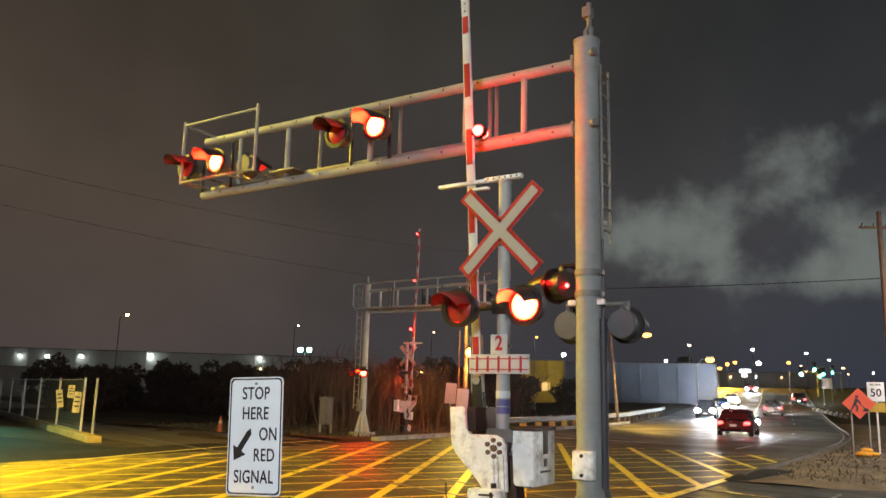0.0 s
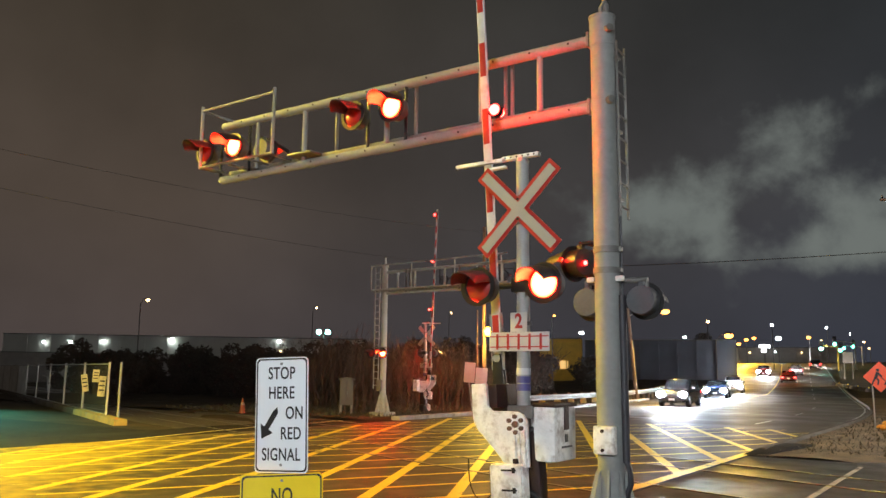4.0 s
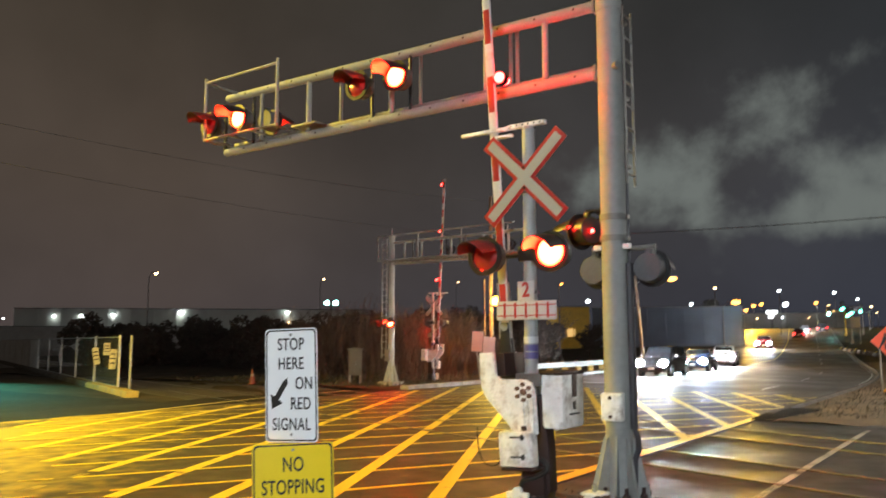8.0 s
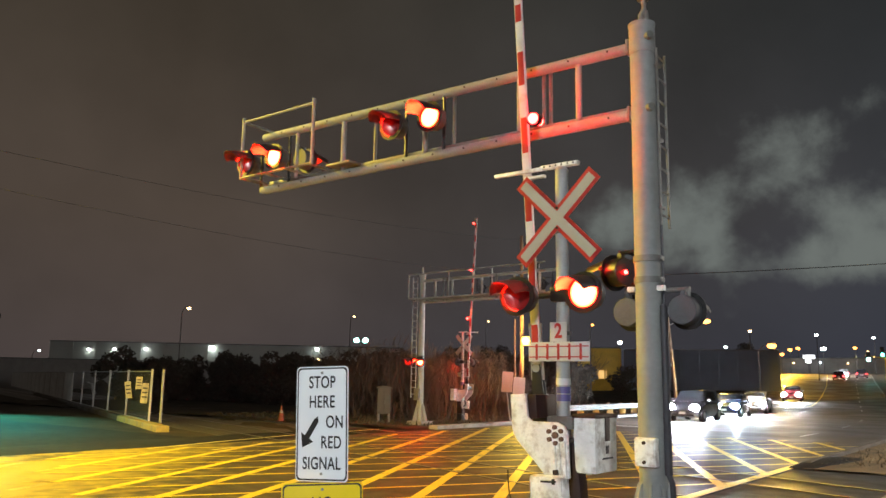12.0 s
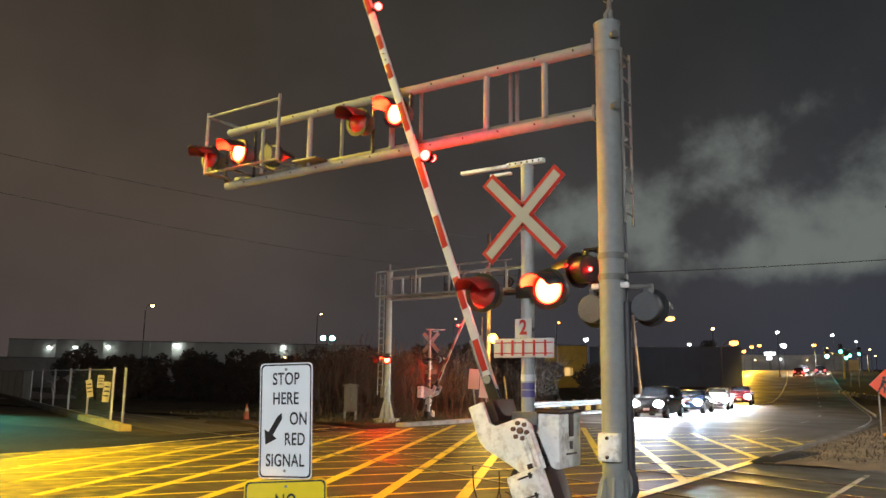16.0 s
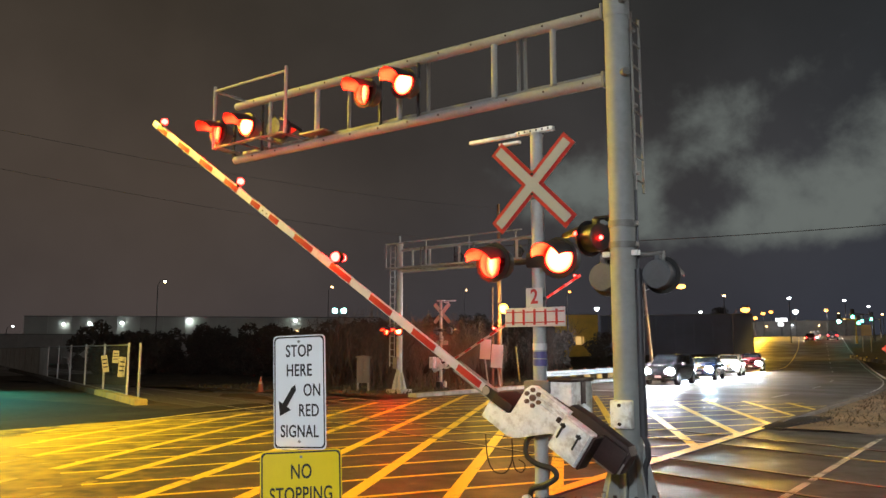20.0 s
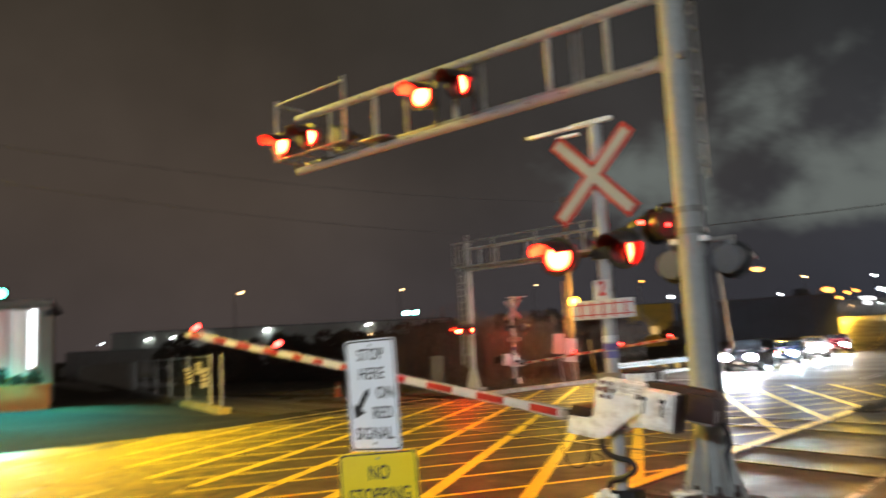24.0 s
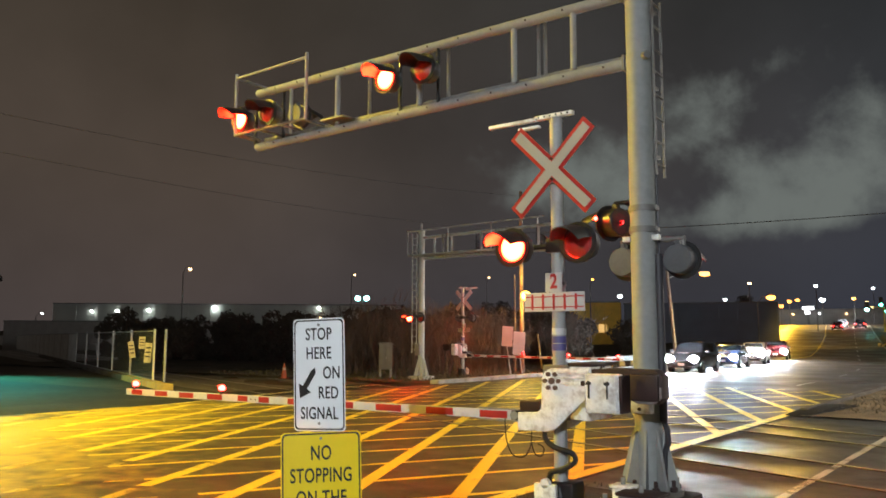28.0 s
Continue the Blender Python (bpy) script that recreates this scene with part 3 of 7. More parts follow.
# ---- ground, road, tracks ----
def sheet(name, u0, u1, vl, vr, lift, thick=0.0, step=None, bumps=0.0, m=None):
    """A strip of ground from u0 to u1 between the lines vl(u) and vr(u), lifted over the terrain."""
    us = sorted({u0, u1, *[u for u in UB if u0 < u < u1]})
    if step:
        us = sorted({*us, *np.arange(u0, u1, step).tolist()})
    verts, faces = [], []
    nv = 2 if not step else max(2, int(abs(vl(u0) - vr(u0)) / step))
    for u in us:
        a, b = vl(u), vr(u)
        for k in range(nv):
            v = a + (b - a) * k / (nv - 1)
            edge = k in (0, nv - 1)
            z = ground_z(u) + lift + (0 if edge else bumps * noise.noise(Vector((u * 0.7, v * 0.7, 3.1))))
            verts.append(W(u, v, z))
    for i in range(len(us) - 1):
        for k in range(nv - 1):
            p = i * nv + k
            faces.append((p, p + 1, p + nv + 1, p + nv))
    if thick:
        n = len(verts)
        verts += [v - Vector((0, 0, thick)) for v in verts]
        faces += [(a + n, b + n, c + n, d + n)[::-1] for a, b, c, d in faces]
        rows = len(us)
        for i in range(rows - 1):
            for k in (0, nv - 1):
                p = i * nv + k
                q = p + nv
                faces.append((p, q, q + n, p + n) if k == 0 else (q, p, p + n, q + n))
        for i in (0, rows - 1):
            for k in range(nv - 1):
                p = i * nv + k
                faces.append((p, p + 1, p + 1 + n, p + n) if i else (p + 1, p, p + n, p + 1 + n))
    me = raw_mesh(name, verts, faces, m)
    bm = bmesh.new()
    bm.from_mesh(me)
    bmesh.ops.recalc_face_normals(bm, faces=bm.faces[:])
    up = [f for f in bm.faces if abs(f.normal.z) > 0.9]
    if not thick and up and up[0].normal.z < 0:
        bmesh.ops.reverse_faces(bm, faces=bm.faces[:])
    bm.to_mesh(me)
    bm.free()
    return me


RIGHT, LEFT = 5.1, 19.9


def track_u(v, k=0.0):
    return 12.4 + 0.33 * (v - 5.0) + k


def structure(name, me, label, category):
    return tagged(new(name, me), label, category, "", "structure")


VB = [-3000, -800, -300, -120, -60, -30, -15, -5, 0, 5, 10, 15, 20, 25, 30, 40, 60, 90, 130, 200, 400, 900, 3000]
gv, gf = [], []
for u in UB:
    for v in VB:
        gv.append(W(u, v, ground_z(u) - 0.07))
for i in range(len(UB) - 1):
    for k in range(len(VB) - 1):
        p = i * len(VB) + k
        gf.append((p, p + len(VB), p + len(VB) + 1, p + 1))
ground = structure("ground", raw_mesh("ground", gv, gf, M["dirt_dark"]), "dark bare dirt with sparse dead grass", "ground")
ground.data.flip_normals() if ground.data.polygons[0].normal.z < 0 else None

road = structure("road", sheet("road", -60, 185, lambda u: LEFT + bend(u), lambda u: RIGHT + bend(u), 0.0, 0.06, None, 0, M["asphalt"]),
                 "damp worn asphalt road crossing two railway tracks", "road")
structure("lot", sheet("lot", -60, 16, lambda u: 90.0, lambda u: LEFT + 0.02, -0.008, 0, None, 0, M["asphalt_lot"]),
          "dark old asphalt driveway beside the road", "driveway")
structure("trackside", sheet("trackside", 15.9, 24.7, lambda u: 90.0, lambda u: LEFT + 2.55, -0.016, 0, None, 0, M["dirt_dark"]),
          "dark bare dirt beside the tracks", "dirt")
path = structure("pavement", sheet("pavement", -30, 21, lambda u: RIGHT - 0.02, lambda u: -14.0, -0.006, 0.05, None, 0, M["asphalt_path"]),
                 "wet asphalt path crossing the tracks", "path")
structure("verge_right", sheet("verge_right", 20.6, 75, lambda u: RIGHT - 0.2 + bend(u), lambda u: -30.0, 0.03, 0.0, 1.3, 0.10, M["dirt"]),
            "brown littered verge behind the kerb", "verge")
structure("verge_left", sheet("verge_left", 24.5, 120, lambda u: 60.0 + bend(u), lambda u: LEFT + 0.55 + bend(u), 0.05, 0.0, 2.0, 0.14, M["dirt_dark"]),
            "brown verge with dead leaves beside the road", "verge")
island = structure("island", sheet("island", -12, 9.3, lambda u: RIGHT - 0.03, lambda u: 3.05, 0.025, 0.07, 0.3, 0.05, M["wet_dirt"]),
                   "dark wet dirt round the signal foundations", "dirt")


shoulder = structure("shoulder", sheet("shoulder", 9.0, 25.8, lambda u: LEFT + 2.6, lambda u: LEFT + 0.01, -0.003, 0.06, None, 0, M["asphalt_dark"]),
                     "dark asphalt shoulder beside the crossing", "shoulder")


def kerb(name, u0, u1, line, width, height, material, label, parent=None):
    """A kerb in stones about 2 m long, with a rounded top edge."""
    base = tagged(new(name), label, "kerb", "", "structure")
    u = u0
    while u < u1 - 0.2:
        e = min(u + 2.0, u1)
        a, b = W(u + 0.006, line(u), ground_z(u)), W(e - 0.006, line(e), ground_z(e))
        d = b - a
        bm = B()
        box(bm, (0, 0, height / 2 - 0.05), (d.length, width, height + 0.1), 0.02)
        ob = part("kerb_stone", bm, material, base)
        ob.matrix_basis = Matrix.Translation((a + b) / 2) @ Vector((d.x, d.y, d.z)).to_track_quat("X", "Z").to_matrix().to_4x4()
        u = e
    return base


kerb("kerb_right", 21.5, 95, lambda u: RIGHT - 0.12 + bend(u), 0.16, 0.13, M["kerb_dark"], "worn dark concrete kerb along the bend")
kerb("kerb_left", 25.8, 60, lambda u: LEFT + 0.2 + bend(u), 0.45, 0.15, M["concrete"], "pale concrete kerb at the far side of the crossing")


def ribbon(u_v, width, lift, material, name, parent, label=""):
    """A painted line through points of the plan."""
    verts, faces = [], []
    for i, (u, v) in enumerate(u_v):
        a = Vector(u_v[max(0, i - 1)])
        b = Vector(u_v[min(len(u_v) - 1, i + 1)])
        d = (b - a).normalized()
        n = Vector((-d.y, d.x)) * width / 2
        for s in (1, -1):
            verts.append(W(u + s * n.x, v + s * n.y, ground_z(u) + lift))
    for i in range(len(u_v) - 1):
        faces.append((2 * i, 2 * i + 1, 2 * i + 3, 2 * i + 2))
    me = raw_mesh(name, verts, faces, material)
    if me.polygons[0].normal.z < 0:
        me.flip_normals()
    ob = new(name, me)
    ob.parent = parent
    if label:
        ob["label"] = label
    return ob


def hatch(azimuth, spacing, start, width, u1, v0, v1, lift):
    """Parallel lines across the yellow box; towards the near edge they are worn off, and only scraps of them are left.
    """
    a = radians(azimuth - AZ)
    d = Vector((math.cos(a), -math.sin(a)))
    n = Vector((-d.y, d.x))
    rr = random.Random(int(azimuth * 10))

    def clipped(o, near, far):
        lo, hi = -200.0, 200.0
        for k0, kv, c0, c1 in ((0.0, 1.0, v0, v1), (1.0, -0.33, near, far), (1.0, 0.0, 0.0, u1)):
            slope, base = k0 * d.x + kv * d.y, k0 * o.x + kv * o.y
            t0, t1 = (c0 - base) / slope, (c1 - base) / slope
            lo, hi = max(lo, min(t0, t1)), min(hi, max(t0, t1))
        return lo, hi

    for k in range(-40, 41):
        o = Vector(start) + n * spacing * k
        edge = 3.0 + rr.uniform(-0.35, 0.45)
        lo, hi = clipped(o, edge, 60.0)
        if hi - lo > 0.8:
            ribbon([tuple(o + d * lo), tuple(o + d * hi)], width, lift, M["yellow"], "hatch_line", road)
        lo, hi = clipped(o, 0.6, edge - 0.12)
        s = lo + rr.uniform(0.0, 0.8)
        while s < hi - 0.25:
            e = min(hi, s + rr.uniform(0.25, 1.1))
            ribbon([tuple(o + d * s), tuple(o + d * e)], width * rr.uniform(0.6, 1.0), lift, M["yellow_ghost"], "rubbed_hatch_line", road)
            s = e + rr.uniform(0.15, 1.1)


for az_, gap_, start_, wide_, lift_ in ((6.5, 1.345, (8.74, 6.15), 0.21, 0.006), (62.5, 1.31, (8.03, 7.07), 0.12, 0.010)):
    hatch(az_, gap_, start_, wide_, 31.0, RIGHT + 0.15, LEFT - 0.7, lift_)
ribbon([(4.6, RIGHT + 0.12), (31, RIGHT + 0.12)], 0.22, 0.014, M["yellow"], "box_edge_line", road)
ribbon([(u, RIGHT + 0.2 + bend(u)) for u in UB if 30 <= u <= 170], 0.08, 0.007, M["white_line"], "edge_line", road)
ribbon([(-2.0, 20.6), (4.0, 19.9), (8.6, 19.25), (10.6, 19.1), (12.0, 19.3)], 1.6, 0.004, M["apron"], "apron_strip", road, "worn yellow painted strip at the road edge")
ribbon([(12.6, 19.55), (16, 20.4), (19.2, 21.06), (24.0, 21.4)], 0.14, 0.009, M["edge_paint"], "edge_line", road)
ribbon([(13.6, 18.1), (15.5, 18.6), (17.5, 19.1), (20.5, 19.7)], 0.14, 0.009, M["edge_paint"], "edge_line", road)
ribbon([(u, v + bend(u)) for u, v in ((70.6, 13.9), (71.4, 13.4), (73, 12.9), (75.4, 12.45), (79, 12.1), (83, 12.0), (90, 11.9), (100, 11.9), (110, 11.95), (120, 12.0),
                                      (130, 12.1), (140, 12.3), (150, 12.5), (160, 12.7), (170, 12.9))], 0.10, 0.007, M["yellow"], "centre_line", road)
u = 34.0
while u < 150:
    ribbon([(u, 8.1 + bend(u)), (u + 1.5, 8.1 + bend(u + 1.5)), (u + 3, 8.1 + bend(u + 3))], 0.12, 0.007, M["white_line"], "lane_dash", road)
    u += 9.0
ribbon([(35.2, 11.3), (35.2, 19.0)], 0.45, 0.008, M["white_line"], "stop_line", road)
ribbon([(9.2, 2.62), (14, 2.58), (19.6, 2.52)], 0.11, 0.006, M["white_line"], "path_line", path)
ribbon([(6.0, 1.35), (9, 1.3), (14.5, 1.14)], 0.11, 0.006, M["white_line"], "path_line", path)


def tracks():
    """Two tracks of two rails each, set flush in the road and on ballast beyond it."""
    for k, (a, b) in enumerate(((0.0, 1.58), (4.3, 5.88))):
        th = thing("railway_track", Matrix.Identity(4), "steel railway track set flush in the crossing surface", "railway track", "railway tracks")
        for off in (a, b):
            bm = B()
            p, q = W(track_u(-40, off), -40, 0.0), W(track_u(110, off), 110, 0.0)
            d = (q - p)
            m = Matrix.Translation((p + q) / 2) @ d.to_track_quat("X", "Z").to_matrix().to_4x4()
            box(bm, (0, 0, -0.06), (d.length, 0.07, 0.15), 0.012, m)
            part("rail", bm, M["rail"], th)
            p, q = W(track_u(-14, off), -14, 0.0), W(track_u(LEFT + 2.6, off), LEFT + 2.6, 0.0)
            d = (q - p)
            m = Matrix.Translation((p + q) / 2) @ d.to_track_quat("X", "Z").to_matrix().to_4x4()
            bm = B()
            box(bm, (0, 0.0, -0.03), (d.length, 0.13, 0.074), 0, m)
            part("flangeway", bm, M["groove"], th)
    for k, (v0, v1) in enumerate(((LEFT + 2.62, 120), (-60, -14.1))):
        us = np.linspace(v0, v1, 60)
        verts, faces = [], []
        for v in us:
            for j, off in enumerate((-1.6, -0.6, 1.0, 3.0, 5.0, 6.6, 7.6)):
                z = (-0.05, 0.015, 0.0, -0.02, 0.0, 0.015, -0.05)[j] + 0.03 * noise.noise(Vector((v, off, 1)))
                verts.append(W(track_u(v, off), v, z))
        for i in range(len(us) - 1):
            for j in range(6):
                p = i * 7 + j
                faces.append((p, p + 1, p + 8, p + 7))
        me = raw_mesh("track_bed", verts, faces, M["ballast"])
        if me.polygons[0].normal.z < 0:
            me.flip_normals()
        structure("track_bed", me, "dark crushed stone bed under the tracks", "ballast")


tracks()

# asphalt hump at the kerb's end
bm = B()
slab(bm, [(-2.2, -0.02), (-1.8, 0.05), (-1.0, 0.10), (0.0, 0.13), (1.0, 0.12), (1.7, 0.07), (2.1, -0.02)], -0.30, 0.30, 0.05)
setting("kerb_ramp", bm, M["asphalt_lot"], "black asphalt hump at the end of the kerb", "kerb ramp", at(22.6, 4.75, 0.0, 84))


# ---- flashing signal heads ----
def head_meshes():
    bm = B()
    tube(bm, (0, 0.006, 0), (0, 0.185, 0), 0.164, 0.160, 28)
    tube(bm, (0, 0.185, 0), (0, 0.192, 0), 0.160, 0.152, 28)
    box(bm, (0, 0.12, 0.18), (0.06, 0.08, 0.06), 0.01)
    # the front is open: the turning lamp unit fills it
    for f in [f for f in bm.faces if len(f.verts) > 8 and f.calc_center_median().y < 0.03]:
        bm.faces.remove(f)
    body = finish("signal_head", bm, M["grey_head"])
    bm = B()
    ring(bm, (0, 0, 0), 0.160, 0.212, -0.006, 0.012, 36)
    plate = finish("backplate", bm, M["black"])
    bm = B()
    n, rows = 22, 7
    grid = []
    for out in (0.0, 0.006):
        for j in range(rows):
            t = j / (rows - 1)
            for i in range(n):
                a = radians(14 + 152 * i / (n - 1))
                reach = 0.40 * (0.55 + 0.45 * math.sin(a) ** 0.8)
                r = 0.166 + out - 0.012 * t
                grid.append(bm.verts.new((r * math.cos(a), -0.004 - reach * t, r * math.sin(a) - 0.045 * t * t)))
    k = rows * n
    for o in (0, k):
        for j in range(rows - 1):
            for i in range(n - 1):
                p = o + j * n + i
                q = (grid[p], grid[p + 1], grid[p + n + 1], grid[p + n])
                bm.faces.new(q if o else q[::-1])
    for i in range(n - 1):
        p = (rows - 1) * n + i
        bm.faces.new((grid[p], grid[p + 1], grid[p + 1 + k], grid[p + k]))
    for i in (0, n - 1):
        for j in range(rows - 1):
            p = j * n + i
            bm.faces.new((grid[p], grid[p + n], grid[p + n + k], grid[p + k]))
    bmesh.ops.recalc_face_normals(bm, faces=bm.faces[:])
    hood = finish("hood", bm, M["visor"])
    # a shallow double lens that turns on its upright axis: one face lit, one dark
    bm = B()
    rings = 6
    for side in (-1, 1):
        rows_ = []
        for j in range(rings):
            r = 0.150 * j / (rings - 1)
            y = side * (0.018 + 0.030 * (1 - (j / (rings - 1)) ** 2))
            rows_.append([bm.verts.new((r * math.cos(2 * math.pi * i / 28), y, r * math.sin(2 * math.pi * i / 28))) for i in range(28 if j else 1)])
        for j in range(rings - 1):
            for i in range(28):
                i2 = (i + 1) % 28
                if j == 0:
                    f = bm.faces.new((rows_[0][0], rows_[1][i], rows_[1][i2]))
                else:
                    f = bm.faces.new((rows_[j][i], rows_[j + 1][i], rows_[j + 1][i2], rows_[j][i2]))
                f.material_index = 0 if side < 0 else 1
    ring(bm, (0, 0, 0), 0.1495, 0.154, -0.019, 0.019, 28)
    for f in bm.faces:
        c = f.calc_center_median()
        if abs(math.hypot(c.x, c.z) - 0.152) < 0.0035 and abs(c.y) < 0.0195:
            f.material_index = 2
    bmesh.ops.recalc_face_normals(bm, faces=bm.faces[:])
    unit = finish("lamp_unit", bm, [M["lens_on"], M["lens_off"], M["black"]])
    dark = body.copy()
    dark.materials[0] = M["black"]
    return body, plate, hood, unit, dark


HEAD, PLATE, HOOD, UNIT, HEAD_DARK = head_meshes()


def signal_head(parent, place, turn, first, casing=None):
    """A lamp head with its hood; first: lit in the first half of the flash."""
    h = part_of("signal_head", casing or HEAD, parent, pose(*place, 0, 0, turn))
    part_of("backplate", PLATE, h, None, "round black backplate")
    part_of("hood", HOOD, h, None, "black visor over the lens")
    part_of("lamp_unit", UNIT, h, pose(0, 0.03, 0), "red signal lens")
    h["phase"] = 1 if first else 0
    return h


# ---- the gate with its mast ----
ARM0, ARM1, ARM_Z, ARM_Y = 0.62, 8.42, -0.398, 0.262
PIVOT = (0.063, -0.16, 1.434)


def crossing_gate(m, label, second=False):
    th = thing("crossing_gate", m, label, "crossing gate", "crossing gates")
    bm = B()
    tube(bm, (0, 0, 0.3), (0, 0, 4.23), 0.072, 0.07, 24)
    tube(bm, (0, 0, 4.23), (0, 0, 4.27), 0.078, 0.05, 24)
    part("mast", bm, M["alu"], th)
    bm = B()
    box(bm, (0, 0, 0.06), (0.50, 0.50, 0.14), 0.02)
    part("foundation", bm, M["wet_dirt"], th)
    bm = B()
    tube(bm, (0, 0, 0.1), (0, 0, 0.36), 0.15, 0.12, 20)
    box(bm, (0.06, 0.02, 0.26), (0.26, 0.26, 0.30), 0.02)
    part("base_flange", bm, M["black"], th)
    bm = B()
    box(bm, (-0.07, -0.20, 0.20), (0.26, 0.05, 0.40), 0.02)
    tube(bm, (-0.07, -0.225, 0.40), (-0.07, -0.175, 0.40), 0.05, None, 14)
    part("base_cover", bm, M["white"], th, "cream painted cover plate")
    bm = B()
    rod(bm, curve_pts([(-0.02, -0.10, 1.05), (-0.10, -0.12, 0.98), (-0.10, -0.14, 0.84), (0.02, -0.15, 0.76), (0.20, -0.14, 0.72), (0.24, -0.14, 0.64), (0.12, -0.15, 0.56), (-0.04, -0.14, 0.50), (-0.08, -0.1, 0.38)]), 0.028, 10)
    part("cable", bm, M["rubber"], th, "curled black cable")
    bm = B()
    rod(bm, curve_pts([(-0.52, -0.26, 1.03), (-0.50, -0.26, 0.80), (-0.42, -0.26, 0.66), (-0.28, -0.26, 0.66), (-0.20, -0.26, 0.80), (-0.20, -0.26, 1.0)]), 0.006, 6)
    part("wire", bm, M["rubber"], th)
    bm = B()
    rod(bm, curve_pts([(-0.20, -0.26, 0.82), (-0.16, -0.26, 0.70), (-0.08, -0.26, 0.68), (-0.05, -0.26, 0.76), (-0.12, -0.26, 0.80)]), 0.006, 6)
    part("wire", bm, M["rubber"], th)
    # housing that stays upright beside the mast
    bm = B()
    box(bm, (0.285, 0.15, 1.315), (0.25, 0.50, 0.55), 0.03)
    hb = part("motor_housing", bm, M["white"], th, "scuffed white motor housing")
    bm = B()
    box(bm, (0.285, 0.15, 1.605), (0.27, 0.53, 0.04), 0.015)
    part("lid", bm, M["rust"], hb, "dark red lid")
    bm = B()
    box(bm, (0.414, 0.16, 1.47), (0.012, 0.10, 0.23), 0.003)
    part("latch", bm, M["rust"], hb)
    bm = B()
    box(bm, (0.413, 0.16, 1.27), (0.006, 0.06, 0.08), 0)
    part("label_plate", bm, M["sign_black"], hb)
    bm = B()
    box(bm, (0.416, 0.16, 1.185), (0.018, 0.22, 0.018), 0.003)
    part("handle", bm, M["sign_black"], hb)
    bm = B()
    box(bm, (0.02, 0.02, 1.53), (0.30, 0.30, 0.13), 0.02)
    box(bm, (0.02, 0.02, 1.2), (0.22, 0.26, 0.34), 0.02)
    part("mast_clamp", bm, M["galv_dark"], th)
    # rotating arm, in the pivot's space
    bm = B()
    box(bm, (-(ARM0 + ARM1) / 2, ARM_Y, ARM_Z), (ARM1 - ARM0, 0.035, 0.102), 0.008)
    arm = part_of("gate_arm", finish("gate_arm", bm, M["arm_white"]), th, pose(*PIVOT, 0, 88, 0), "red and white striped gate arm")
    for x0, x1 in ((0.78, 1.15), (1.53, 1.93), (2.32, 2.74), (3.13, 3.56), (3.96, 4.38), (4.77, 4.99), (5.24, 5.46), (5.83, 6.19), (6.54, 6.91), (7.23, 7.57), (7.94, 8.25)):
        bm = B()
        box(bm, (-(x0 + x1) / 2, ARM_Y, ARM_Z), (x1 - x0, 0.041, 0.080), 0.002)
        part("red_stripe", bm, M["arm_red"], arm)
    for x in (5.06, 5.16):
        bm = B()
        tube(bm, (-x, ARM_Y - 0.025, ARM_Z), (-x, ARM_Y, ARM_Z), 0.012, None, 8)
        part("splice_bolt", bm, M["galv_dark"], arm)
    for s in (8.16, 5.86, 3.50):
        bm = B()
        tube(bm, (-s, ARM_Y, ARM_Z + 0.045), (-s, ARM_Y, ARM_Z + 0.10), 0.035, 0.03, 12)
        tube(bm, (-s, ARM_Y, ARM_Z + 0.085), (-s, ARM_Y, ARM_Z + (0.17 if s < 4 else 0.10)), 0.045, None, 14)
        al = part("arm_lamp", bm, M["black"], arm)
        if s < 4:
            bm = B()
            bmesh.ops.create_uvsphere(bm, u_segments=16, v_segments=10, radius=0.062)
            for f in bm.faces:
                f.material_index = 0 if f.calc_center_median().y < 0 else 1
            tl = part("lamp_lens", bm, [M["lens_small"], M["lens_off"]], al, "", pose(-s, ARM_Y - 0.055, ARM_Z + 0.15))
            tl["turns"] = 1
            bm = B()
            tube(bm, (-s, ARM_Y + 0.008, ARM_Z + 0.15), (-s, ARM_Y + 0.016, ARM_Z + 0.15), 0.078, None, 18)
            part("lamp_plate", bm, M["black"], al)
            bm = B()
            bmesh.ops.create_uvsphere(bm, u_segments=16, v_segments=10, radius=0.050)
            for f in bm.faces:
                f.material_index = 0 if f.calc_center_median().y > 0 else 1
            tl = part("lamp_lens", bm, [M["lens_rear"], M["lens_off"]], al, "", pose(-s, ARM_Y + 0.068, ARM_Z + 0.15))
            tl["turns"] = 1
            continue
        bm = B()
        bmesh.ops.create_uvsphere(bm, u_segments=18, v_segments=12, radius=0.048, matrix=Matrix.Translation((-s, ARM_Y, ARM_Z + 0.135)) @ Matrix.Diagonal((1, 1.1, 1.0, 1)))
        part("lamp_lens", bm, M["lens_small"], al)
    bm = B()
    tube(bm, (-0.68, ARM_Y - 0.04, ARM_Z), (-0.68, ARM_Y + 0.04, ARM_Z), 0.048, None, 14)
    part("arm_clamp", bm, M["galv"], arm, "round pale clamp bolt")
    for dz in (0.064, -0.064):
        bm = B()
        box(bm, (-0.86, ARM_Y, ARM_Z + dz), (0.62, 0.05, 0.012), 0.003)
        part("arm_stiffener", bm, M["galv"], arm)
    bm = B()
    slab(bm, [(-0.72, ARM_Z - 0.05), (-0.10, ARM_Z - 0.07), (-0.06, ARM_Z + 0.12), (-0.30, ARM_Z + 0.09), (-0.72, ARM_Z + 0.05)], ARM_Y - 0.034, ARM_Y - 0.018, 0.004)
